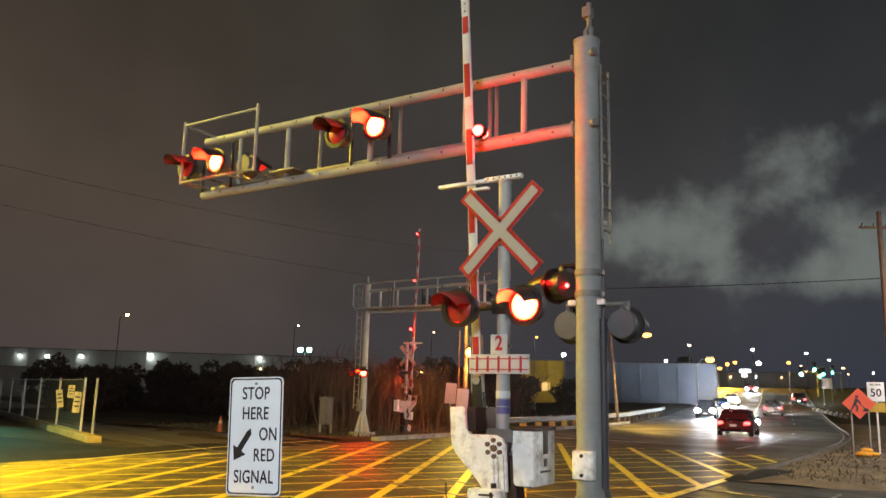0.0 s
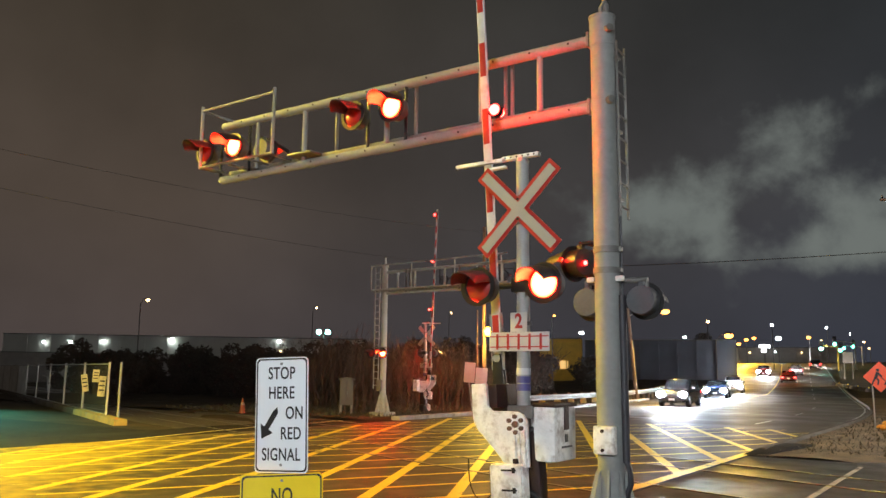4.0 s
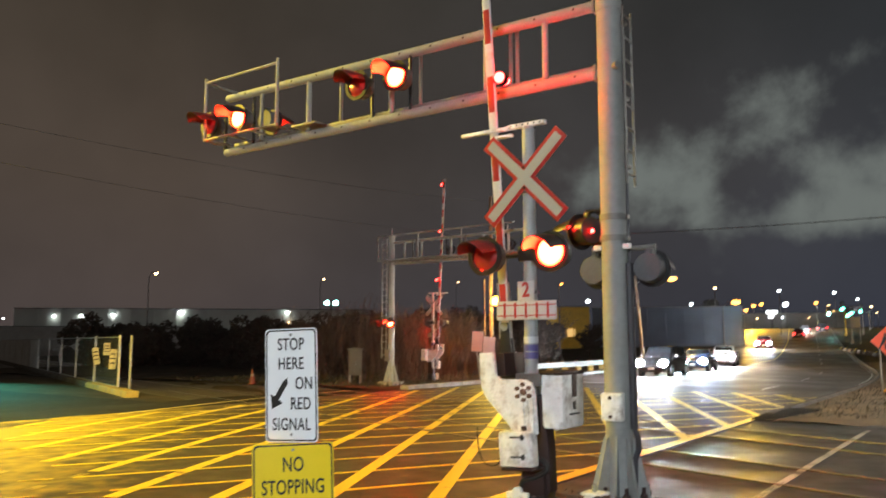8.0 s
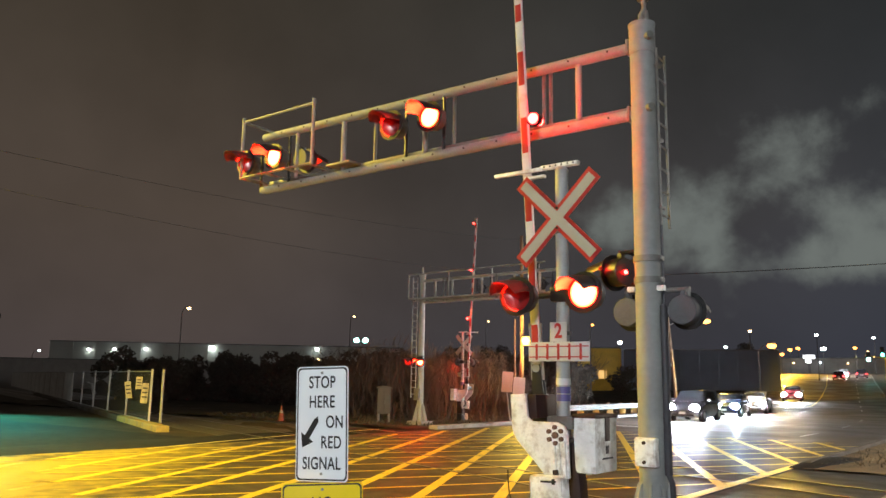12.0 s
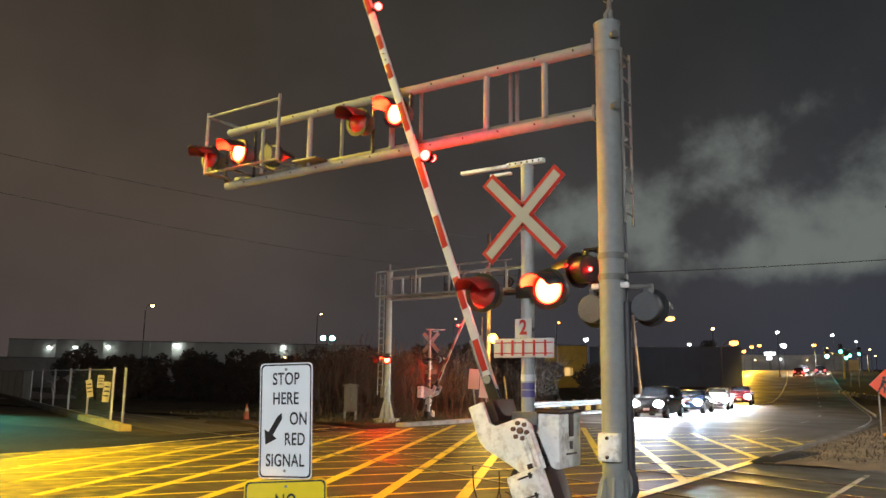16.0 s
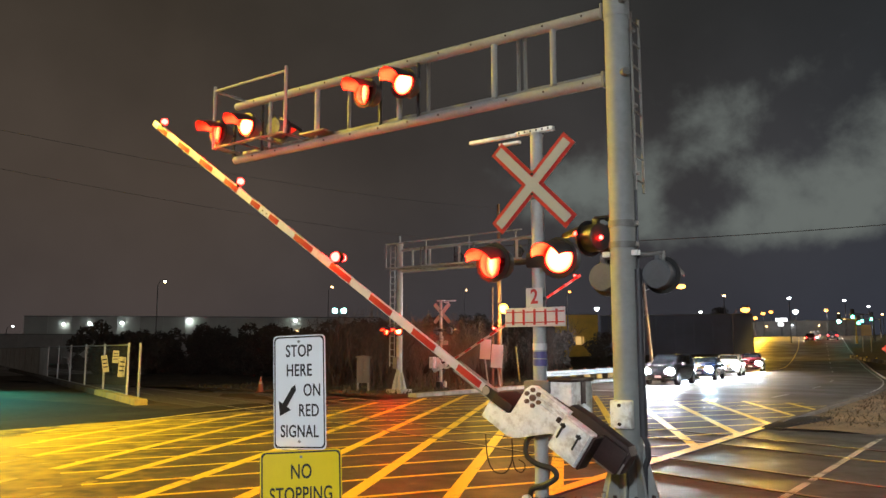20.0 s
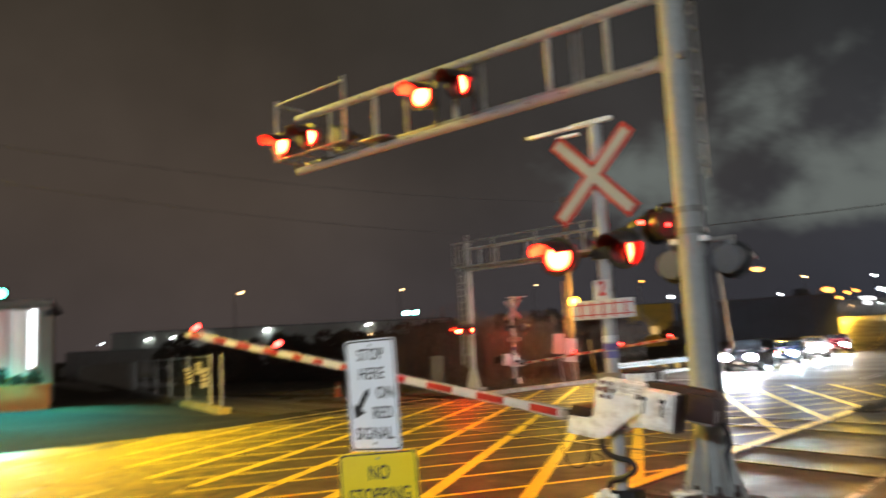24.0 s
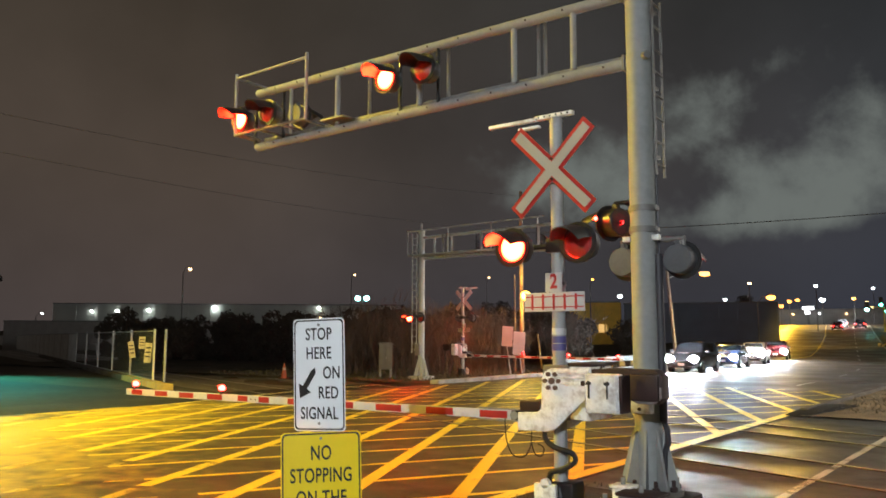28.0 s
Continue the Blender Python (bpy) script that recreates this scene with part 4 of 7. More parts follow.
    slab(bm, [(-0.72, ARM_Z - 0.05), (-0.10, ARM_Z - 0.07), (-0.06, ARM_Z + 0.12), (-0.30, ARM_Z + 0.09), (-0.72, ARM_Z + 0.05)], ARM_Y + 0.018, ARM_Y + 0.034, 0.004)
    box(bm, (-0.22, 0.10, ARM_Z + 0.0), (0.14, 0.42, 0.09), 0.01)
    part("arm_carrier", bm, M["black"], arm, "dark steel carrier of the arm")
    out = [(-0.40, -0.325), (-0.17, -0.312), (-0.12, -0.27), (-0.105, 0.03), (-0.07, 0.10), (0.0, 0.135), (0.44, 0.135), (0.44, -0.12), (0.30, -0.235), (0.07, -0.45), (0.0, -0.49), (-0.06, -0.502), (-0.40, -0.505)]
    for y0, y1 in ((-0.145, -0.10), (0.30, 0.345)):
        bm = B()
        slab(bm, out, y0, y1, 0.012)
        part("arm_bracket", bm, M["white"], arm, "scuffed white arm bracket")
    for a in range(7):
        r = 0.0 if a == 6 else 0.078
        bm = B()
        tube(bm, (0.02 + r * math.cos(a * math.pi / 3), -0.175, 0.01 + r * math.sin(a * math.pi / 3)), (0.02 + r * math.cos(a * math.pi / 3), -0.14, 0.01 + r * math.sin(a * math.pi / 3)), 0.023 if a < 6 else 0.034, None, 8)
        part("bolt", bm, M["bolt_rust"], arm, "rusty bolt head")
    for x, z, w, h in ((0.26, 0.10, 0.36, 0.035), (0.27, 0.045, 0.34, 0.02), (0.27, -0.01, 0.30, 0.03)):
        bm = B()
        box(bm, (x, -0.155, z), (w, 0.03, h), 0.006)
        part("bracket_rib", bm, M["white"], arm)
    bm = B()
    box(bm, (0.38, -0.16, -0.005), (0.05, 0.04, 0.05), 0.008)
    part("stop_block", bm, M["rust"], arm)
    bm = B()
    box(bm, (0.585, -0.13, -0.10), (0.36, 0.14, 0.385), 0.03)
    box(bm, (0.585, -0.205, -0.10), (0.33, 0.02, 0.355), 0.02)
    hb = part("gear_box", bm, M["white"], arm, "scuffed white gear box with two latches")
    bm = B()
    box(bm, (0.785, -0.10, -0.10), (0.03, 0.20, 0.36), 0.01)
    part("back_plate", bm, M["rust"], hb)
    for x in (0.464, 0.658):
        bm = B()
        box(bm, (x, -0.222, -0.06), (0.018, 0.014, 0.17), 0.003)
        box(bm, (x, -0.228, 0.0), (0.055, 0.018, 0.03), 0.004)
        part("latch", bm, M["sign_black"], hb)
    bm = B()
    slab(bm, [(0.10, -0.05), (0.10, 0.11), (0.55, 0.14), (1.03, 0.13), (1.10, 0.07), (1.10, -0.14), (1.03, -0.20), (0.84, -0.20), (0.72, -0.14), (0.60, -0.08)], 0.06, 0.24, 0.03)
    part("counterweight", bm, M["rust"], arm, "dark red counterweight")
    bm = B()
    # Grey plate over the lower outer half of the counterweight.
    slab(bm, [(0.60, -0.085), (1.09, -0.035), (1.09, -0.14), (1.025, -0.195), (0.845, -0.195), (0.72, -0.14)], 0.045, 0.057, 0.004)
    part("weight_plate", bm, M["dull_grey"], arm, "dull grey plate on the counterweight")
    bm = B()
    box(bm, (0.92, 0.04, -0.04), (0.30, 0.05, 0.26), 0.02)
    part("counterweight_plate", bm, M["rust"], arm)
    bm = B()
    box(bm, (-0.27, 0.10, -0.26), (0.24, 0.44, 0.10), 0.012)
    part("cross_plate", bm, M["rust"], arm)
    # signs on the mast
    bm = B()
    sl = 0.66
    for a in (45, -45):
        r = pose(0, -0.105, 3.68, 0, a, 0)
        box(bm, (0, 0.006 if a > 0 else 0, 0), (1.27, 0.006, 0.185), 0.0, r)
    xb = part("crossbuck", bm, M["sign_red"], th, "white crossbuck with a red border")
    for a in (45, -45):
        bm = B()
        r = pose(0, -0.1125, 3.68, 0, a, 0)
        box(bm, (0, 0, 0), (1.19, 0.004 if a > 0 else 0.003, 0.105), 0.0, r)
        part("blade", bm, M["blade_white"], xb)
    for z in (3.57, 3.79):
        bm = B()
        tube(bm, (0, -0.125, z), (0, -0.07, z), 0.014, None, 8)
        part("bolt", bm, M["rust"], xb)
    bm = B()
    for a in (45, -45):
        box(bm, (0, -0.097, 3.68), (1.27, 0.004, 0.185), 0, pose(0, 0, 0) @ pose(0, 0, 3.68, 0, a, 0) @ pose(0, 0, -3.68))
    part("crossbuck_back", bm, M["sign_back"], xb)
    bm = B()
    box(bm, (0, -0.10, 2.46), (0.20, 0.006, 0.205), 0.002)
    np_ = part("number_sign", bm, M["sign_aged"], th, "small white tab with a red numeral")
    lettering("2", 0.15, M["sign_red"], np_, pose(0, -0.1045, 2.465), 0.85, 0.006)
    bm = B()
    box(bm, (0, -0.10, 2.255), (0.72, 0.006, 0.20), 0.002)
    tr = part("track_sign", bm, M["sign_aged"], th, "white sign with a red track symbol")
    bm = B()
    for z in (2.20, 2.31):
        box(bm, (0, -0.1045, z), (0.70, 0.003, 0.012))
    for i in range(5):
        box(bm, (-0.26 + 0.13 * i, -0.1055, 2.255), (0.026, 0.004, 0.165))
    part("track_symbol", bm, M["sign_red"], tr)
    for z in (1.86, 1.78, 1.945):
        bm = B()
        tube(bm, (0, 0, z - 0.035), (0, 0, z + 0.035), 0.0765, None, 24, False)
        part("label_band", bm, M["sign_blue"] if z != 1.945 else M["plate"], th)
    for z in (2.30, 2.45, 3.54, 3.82):
        bm = B()
        ring(bm, (0, 0, 0), 0.071, 0.085, -0.02, 0.02, 20)
        box(bm, (0, 0, 0.085), (0.05, 0.03, 0.03), 0.004)
        part("sign_clamp", bm, M["galv_dark"], th, "", pose(0, 0, z, 90))
    # crossarm with the two lamp heads
    bm = B()
    tube(bm, (-0.39, 0.0, 2.86), (0.39, 0.0, 2.86), 0.03, None, 12)
    box(bm, (0, 0, 2.86), (0.2, 0.2, 0.16), 0.02)
    for s in (-0.39, 0.39):
        tube(bm, (s, 0.0, 2.86), (s, -0.12, 2.84), 0.028, None, 10)
    part("crossarm", bm, M["black"], th)
    for s, ph in ((-0.40, False), (0.385, True)):
        signal_head(th, (s, -0.28, 2.84), 0, ph)
    # bell arm on the top
    bm = B()
    box(bm, (-0.02, 0, 4.29), (0.46, 0.07, 0.045), 0.008)
    tb = part("top_bar", bm, M["white"], th, "perforated white channel")
    for i in range(6):
        bm = B()
        tube(bm, (-0.20 + 0.072 * i, -0.0375, 4.29), (-0.20 + 0.072 * i, -0.034, 4.29), 0.012, None, 8)
        part("slot", bm, M["sign_black"], tb)
    bm = B()
    box(bm, (-0.52, -0.06, 4.265), (0.62, 0.05, 0.04), 0.008)
    box(bm, (-0.32, -0.03, 4.19), (0.26, 0.06, 0.03), 0.008)
    part("top_lamp_bar", bm, M["white"], th)
    return th


near_gate = crossing_gate(at(7.44, 4.09), "crossing gate on a silver mast with crossbuck and two flashing lamps")
far_gate = copy_thing(near_gate, at(31.1, 22.5, 0.0, 180))
small_rear = None
for lens_ob in far_gate.children_recursive:
    if lens_ob.name.startswith("lamp_lens") and lens_ob.data.materials[0] == M["lens_rear"]:
        small_rear = small_rear or lens_ob.data.copy()
        small_rear.materials[0] = M["lens_small"]
        lens_ob.data = small_rear
far_gate["label"] = "far crossing gate seen from behind with its crossbuck"


# ---- cantilever signal over the road ----
def cantilever(m, label):
    th = thing("cantilever_signal", m, label, "cantilever signal", "cantilever signals")
    mx = -0.035
    bm = B()
    tube(bm, (mx, 0, 0.26), (mx, 0, 5.80), 0.150, 0.142, 32)
    part("mast", bm, M["galv"], th, "tall galvanized round mast")
    bm = B()
    tube(bm, (mx, 0, 5.76), (mx, 0, 6.11), 0.152, None, 32)
    tube(bm, (mx, 0, 6.11), (mx, 0, 6.135), 0.160, None, 32)
    tube(bm, (mx, 0, 6.135), (mx, 0, 6.155), 0.160, 0.10, 32)
    part("cap", bm, M["galv"], th, "flanged mast cap")
    bm = B()
    rod(bm, [(mx - 0.01, 0, 6.14), (mx - 0.01, 0, 6.26), (mx + 0.035, 0, 6.32), (mx + 0.035, 0, 6.62)], 0.030, 10)
    rod(bm, [(mx + 0.05, 0.02, 6.14), (mx + 0.045, 0.02, 6.30)], 0.035, 10)
    box(bm, (mx + 0.02, 0, 6.50), (0.12, 0.11, 0.14), 0.02)
    part("weatherhead", bm, M["galv_dark"], th, "grey cable pipe on the mast top")
    for i in range(8):
        bm = B()
        slab(bm, [(0.135, 0.26), (0.315, 0.26), (0.312, 0.32), (0.175, 0.86), (0.150, 0.90), (0.135, 0.90)], -0.014, 0.014, 0.004)
        part("gusset", bm, M["galv"], th, "", pose(mx, 0, 0, 0, 0, 45 * i + 12))
    bm = B()
    tube(bm, (-0.035, 0, 0.20), (-0.035, 0, 0.26), 0.35, None, 32)
    part("base_plate", bm, M["galv_dark"], th)
    for i in range(8):
        bm = B()
        x, y = -0.035 + 0.29 * math.cos(i * math.pi / 4 + 0.6), 0.29 * math.sin(i * math.pi / 4 + 0.6)
        tube(bm, (x, y, 0.24), (x, y, 0.38), 0.022, None, 8)
        tube(bm, (x, y, 0.26), (x, y, 0.31), 0.04, None, 6)
        part("anchor_bolt", bm, M["rust"], th)
    bm = B()
    box(bm, (0, 0, 0.04), (0.82, 0.82, 0.34), 0.05)
    part("foundation", bm, M["wet_dirt"], th)
    # chords and posts
    chords = {"top": (5.875, 5.935), "low": (5.045, 5.02)}

    def chord_z(which, x):
        z0, z1 = chords[which]
        return z0 + (z1 - z0) * x / 6.76

    for which in chords:
        z0, z1 = chords[which]
        bm = B()
        tube(bm, (-0.15, 0, chord_z(which, 0.15)), (-6.76, 0, z1), 0.066, 0.064, 20)
        tube(bm, (-6.76, 0, z1), (-6.79, 0, z1), 0.064, 0.045, 20)
        part("chord", bm, M["galv"], th)
        for i in range(12):
            x = -0.45 - i * 0.53
            z = chord_z(which, -x)
            bm = B()
            tube(bm, (x, -0.074, z), (x, 0.074, z), 0.014, None, 8)
            part("chord_bolt", bm, M["rust"], th)
        bm = B()
        box(bm, (-0.195, 0, z0), (0.035, 0.17, 0.19), 0.012)
        part("flange", bm, M["galv_dark"], th)
    for x in (0.87, 1.72, 3.29, 4.90, 5.95):
        bm = B()
        tube(bm, (-x, 0, chord_z("low", x)), (-x, 0, chord_z("top", x)), 0.040 if x != 5.95 else 0.03, None, 14)
        part("post", bm, M["galv"], th)
        bm = B()
        tube(bm, (-x, 0, chord_z("low", x) + 0.055), (-x, 0, chord_z("low", x) + 0.085), 0.052, 0.046, 14)
        part("weld_collar", bm, M["galv_dark"], th)
    for x in (1.33, 1.43, 2.87, 4.35):
        bm = B()
        box(bm, (-x, 0.12, 5.5), (0.03, 0.05, 0.92), 0.004)
        part("back_post", bm, M["galv_dark"], th)
    bm = B()
    box(bm, (-3.45, 0.10, 5.155), (6.5, 0.03, 0.05), 0.006)
    wk = part("walkway", bm, M["galv_dark"], th, "steel grating walkway")
    bm = B()
    box(bm, (-3.45, 0.42, 5.155), (6.5, 0.03, 0.05), 0.006)
    part("walkway_rail", bm, M["galv_dark"], wk)
    bm = B()
    box(bm, (0, 0, 0), (0.022, 0.30, 0.02))
    bar = finish("grating_bar", bm, M["galv_dark"])
    for i in range(64):
        part_of("grating_bar", bar, wk, pose(-0.25 - 0.101 * i, 0.26, 5.15))
    # work basket at the tip
    for x in (5.15, 6.81):
        bm = B()
        tube(bm, (-x, -0.42, 5.13), (-x, -0.42, 6.17), 0.026, None, 10)
        part("basket_post", bm, M["galv"], th)
    bm = B()
    rod(bm, [(-5.15, -0.42, 6.10), (-6.81, -0.42, 6.10), (-6.81, 0.35, 6.10)], 0.022)
    part("basket_rail", bm, M["galv"], th)
    bm = B()
    rod(bm, [(-5.15, -0.42, 5.15), (-6.81, -0.42, 5.15), (-6.81, 0.35, 5.15)], 0.022)
    part("basket_toe_rail", bm, M["galv_dark"], th)
    bm = B()
    box(bm, (-4.85, 0.0, 5.16), (0.5, 0.34, 0.03), 0.006)
    bf = part("basket_floor", bm, M["galv_dark"], th)
    for k in range(4):
        bm = B()
        box(bm, (-5.20 - 0.5 * k, -0.2, 5.14), (0.03, 0.44, 0.03), 0.0)
        part("cross_bar", bm, M["galv_dark"], bf)
    # lamp heads on the truss
    for x, z, y, turn, ph in ((3.62, 5.47, -0.36, 0, False), (2.94, 5.47, -0.36, 0, True), (6.78, 5.42, -0.36, 0, False), (6.10, 5.42, -0.36, 0, True)):
        bm = B()
        tube(bm, (-x, y + 0.2, z), (-x, 0.0, z), 0.03, None, 10)
        tube(bm, (-x, -0.02, z - 0.4), (-x, -0.02, z + 0.42), 0.025, None, 10)
        part("head_bracket", bm, M["black"], th)
        signal_head(th, (-x, y, z), turn, ph)
    for x, z, ph in ((6.05, 5.50, True),):
        signal_head(th, (-x, 0.34, z), 180, ph)
    # lamp heads on the mast that face the other way, and one to the side
    bm = B()
    tube(bm, (-0.38, 0.16, 2.98), (0.38, 0.16, 2.98), 0.03, None, 12)
    for s in (-0.36, 0.36):
        tube(bm, (s, 0.16, 2.98), (s, 0.16, 2.74), 0.028, None, 10)
    part("rear_crossarm", bm, M["galv_dark"], th)
    for s in (-0.20, 0.145):
        bm = B()
        box(bm, (s, -0.08, 2.98), (0.09, 0.06, 0.06), 0.012)
        part("arm_fitting", bm, M["white"], th, "white pipe fitting")
    for s, ph in ((-0.31, True), (0.335, False)):
        signal_head(th, (s, 0.20, 2.74), 180, ph)
    bm = B()
    tube(bm, (-0.05, 0.1, 3.44), (-0.42, 0.1, 3.44), 0.025, None, 10)
    tube(bm, (-0.42, 0.1, 3.44), (-0.42, 0.1, 3.22), 0.025, None, 10)
    tube(bm, (-0.30, 0.1, 3.44), (-0.36, 0.52, 3.44), 0.025, None, 10)
    tube(bm, (-0.36, 0.52, 3.44), (-0.36, 0.52, 3.22), 0.025, None, 10)
    part("side_arm", bm, M["black"], th)
    for x, y, ph in ((-0.47, 0.05, True), (-0.40, 0.48, False)):
        signal_head(th, (x, y, 3.20), -112, ph, HEAD_DARK)
        bm = B()
        bmesh.ops.create_uvsphere(bm, u_segments=12, v_segments=8, radius=0.024)
        for f in bm.faces:
            f.material_index = 0 if f.calc_center_median().y < 0 else 1
        pe = part("peep_light", bm, [M["lens_small"], M["lens_off"]], th, "small red tell-tale lens", pose(*((-0.285, -0.035, 3.19) if ph else (-0.535, -0.17, 3.24))))
        pe["turns"] = 1 if ph else 2
    for z in (3.32, 3.08):
        bm = B()
        ring(bm, (0, 0, 0), 0.144, 0.160, -0.035, 0.035, 28)
        box(bm, (0.155, 0, 0.0), (0.05, 0.05, 0.07), 0.006)
        part("band_clamp", bm, M["galv_dark"], th, "", pose(-0.035, 0, z, 90))
    # junction box, conduit, ladder
    bm = B()
    box(bm, (-0.03, -0.175, 1.22), (0.24, 0.11, 0.30), 0.02)
    box(bm, (-0.03, -0.235, 1.22), (0.21, 0.02, 0.27), 0.012)
    jb = part("junction_box", bm, M["white"], th, "small pale junction box")
    for z in (1.12, 1.32):
        bm = B()
        tube(bm, (-0.03, -0.262, z), (-0.03, -0.238, z), 0.02, None, 8)
        part("screw", bm, M["rust"], jb)
    bm = B()
    rod(bm, [(0.135, 0.0, 0.98), (0.135, 0.0, 2.0), (0.13, 0.0, 2.80)], 0.045, 12)
    rod(bm, [(0.135, 0.0, 1.00), (0.185, -0.02, 0.90), (0.19, -0.02, 0.76), (0.14, 0.0, 0.66), (0.12, 0.02, 0.30)], 0.032, 10)
    part("conduit", bm, M["conduit"], th, "dark cable conduit")
    bm = B()
    rod(bm, [(0.125, 0.04, 2.75), (0.118, 0.04, 4.0), (0.112, 0.04, 5.6)], 0.014, 8)
    part("cable", bm, M["conduit"], th)
    bm = B()
    rails = ((0.142, -0.01), (0.125, 0.27))
    for x, y in rails:
        box(bm, (x, y, 4.75), (0.026, 0.026, 2.1), 0.003)
    ld = part("ladder", bm, M["galv_dark"], th, "steel ladder on the mast")
    for i in range(8):
        bm = B()
        tube(bm, (*rails[0], 3.82 + 0.27 * i), (*rails[1], 3.82 + 0.27 * i), 0.012, None, 8)
        part("rung", bm, M["galv_dark"], ld)
    for z in (3.9, 4.7, 5.6):
        bm = B()
        box(bm, (0.115, 0.05, z), (0.08, 0.10, 0.035), 0.004)
        part("ladder_bracket", bm, M["galv_dark"], th)
    for z in (5.06, 5.93):
        bm = B()
        tube(bm, (0.07, -0.09, z), (0.12, -0.13, z), 0.05, 0.045, 14)
        part("boss", bm, M["galv_dark"], th)
    return th


near_cantilever = cantilever(at(8.37, 3.48), "galvanized cantilever signal over the road with flashing red lamps")
def far_cantilever_signal(m, label):
    """The opposite signal: slim mast with a ladder, a flat truss with a railed walkway behind it."""
    th = thing("cantilever_signal", m, label, "cantilever signal", "cantilever signals")
    bm = B()
    tube(bm, (0, 0, 0.2), (0, 0, 6.55), 0.135, 0.125, 24)
    part("mast", bm, M["galv_pale"], th)
    bm = B()
    tube(bm, (0, 0, 6.5), (0, 0, 6.62), 0.15, None, 24)
    tube(bm, (0, 0, 6.62), (0, 0, 6.95), 0.05, 0.04, 10)
    part("cap", bm, M["galv_pale"], th)
    bm = B()
    box(bm, (0, 0, 0.12), (0.82, 0.82, 0.20), 0.04)
    part("foundation", bm, M["concrete"], th)
    for i in range(8):
        bm = B()
        slab(bm, [(0.12, 0.2), (0.33, 0.2), (0.32, 0.27), (0.155, 0.95), (0.12, 0.95)], -0.014, 0.014, 0.004)
        part("gusset", bm, M["galv_pale"], th, "", pose(0, 0, 0, 0, 0, 45 * i))
    for z0, z1 in ((6.30, 6.36), (5.36, 5.36)):
        bm = B()
        tube(bm, (-0.12, 0, z0), (-6.8, 0, z1), 0.066, None, 16)
        part("chord", bm, M["galv_pale"], th)
    for x in (0.72, 1.65, 3.2, 4.8, 6.0):
        bm = B()
        tube(bm, (-x, 0, 5.36), (-x, 0, 6.32), 0.05, None, 12)
        part("post", bm, M["galv_pale"], th)
    bm = B()
    for y in (0.12, 0.62):
        box(bm, (-3.15, y, 5.46), (6.9, 0.035, 0.07), 0.006)
    wk = part("walkway", bm, M["galv_pale"], th, "steel grating walkway")
    bm = B()
    box(bm, (0, 0, 0), (0.03, 0.50, 0.03))
    bar = finish("grating_bar", bm, M["galv_dark"])
    for i in range(34):
        part_of("grating_bar", bar, wk, pose(0.2 - 0.2 * i, 0.37, 5.46))
    bm = B()
    rod(bm, [(0.30, 0.62, 6.52), (-6.6, 0.62, 6.60)], 0.028, 8)
    part("handrail", bm, M["galv_pale"], th)
    for k in range(4):
        bm = B()
        tube(bm, (0.28 - 2.2 * k, 0.62, 5.46), (0.28 - 2.2 * k, 0.62, 6.53), 0.024, None, 8)
        part("handrail_post", bm, M["galv_pale"], th)
    for x in (1.25, 1.45, 4.0):
        bm = B()
        box(bm, (-x, 0.1, 5.86), (0.06, 0.05, 1.0), 0.006)
        part("conduit_post", bm, M["galv_dark"], th)
    bm = B()
    for x in (0.20, 0.46):
        box(bm, (x, 0.1, 3.85), (0.035, 0.035, 5.3), 0.004)
    ld = part("ladder", bm, M["galv_pale"], th, "steel ladder on the mast")
    for i in range(18):
        bm = B()
        tube(bm, (0.20, 0.1, 1.35 + 0.29 * i), (0.46, 0.1, 1.35 + 0.29 * i), 0.014, None, 8)
        part("rung", bm, M["galv_pale"], ld)
    # lamp heads over the lanes face the other way
    for x, ph in ((3.62, False), (2.94, True), (6.55, False), (5.9, True)):
        bm = B()
        tube(bm, (-x, -0.05, 5.84), (-x, -0.26, 5.84), 0.03, None, 10)
        tube(bm, (-x, -0.02, 5.4), (-x, -0.02, 6.3), 0.025, None, 10)
        part("head_bracket", bm, M["black"], th)
        signal_head(th, (-x, -0.36, 5.84), 0, ph)
    # the pair on the mast faces the near side
    bm = B()
    tube(bm, (-0.28, 0.20, 2.98), (0.50, 0.20, 2.98), 0.03, None, 12)
    for x in (-0.18, 0.46):
        tube(bm, (x, 0.20, 2.98), (x, 0.20, 2.76), 0.028, None, 10)
    box(bm, (0.0, 0.14, 2.98), (0.10, 0.12, 0.08), 0.01)
    part("rear_crossarm", bm, M["galv_dark"], th)
    for x, ph in ((-0.18, True), (0.46, False)):
        signal_head(th, (x, 0.30, 2.74), 180, ph)
    bm = B()
    box(bm, (0.05, 0.19, 1.35), (0.26, 0.12, 0.5), 0.02)
    part("junction_box", bm, M["dull_grey"], th)
    return th


far_cantilever = far_cantilever_signal(at(27.2, 21.92, 0.0, 180), "far galvanized cantilever signal with a railed walkway truss")


# small boxes at the mast's foot
def ground_box(m, size, material, label, cover):
    th = thing("junction_box", m, label, "junction box", "boxes at the mast foot")
    w, d, h = size
    bm = B()
    box(bm, (0, 0, h / 2 - 0.04), (w, d, h), 0.02)
    part("body", bm, material, th)
    bm = B()
    box(bm, (0, 0, h - 0.02), (w + 0.04, d + 0.04, 0.035), 0.012)
    part("lid", bm, cover, th)
    bm = B()
    tube(bm, (0, -0.1 * d, h), (0, -0.1 * d, h + 0.07), 0.025, None, 10)
    part("pipe_stub", bm, M["galv"], th)


ground_box(at(7.80, 3.56, 0.06), (0.20, 0.16, 0.32), M["white"], "small cream junction box beside the mast foot", M["white"])
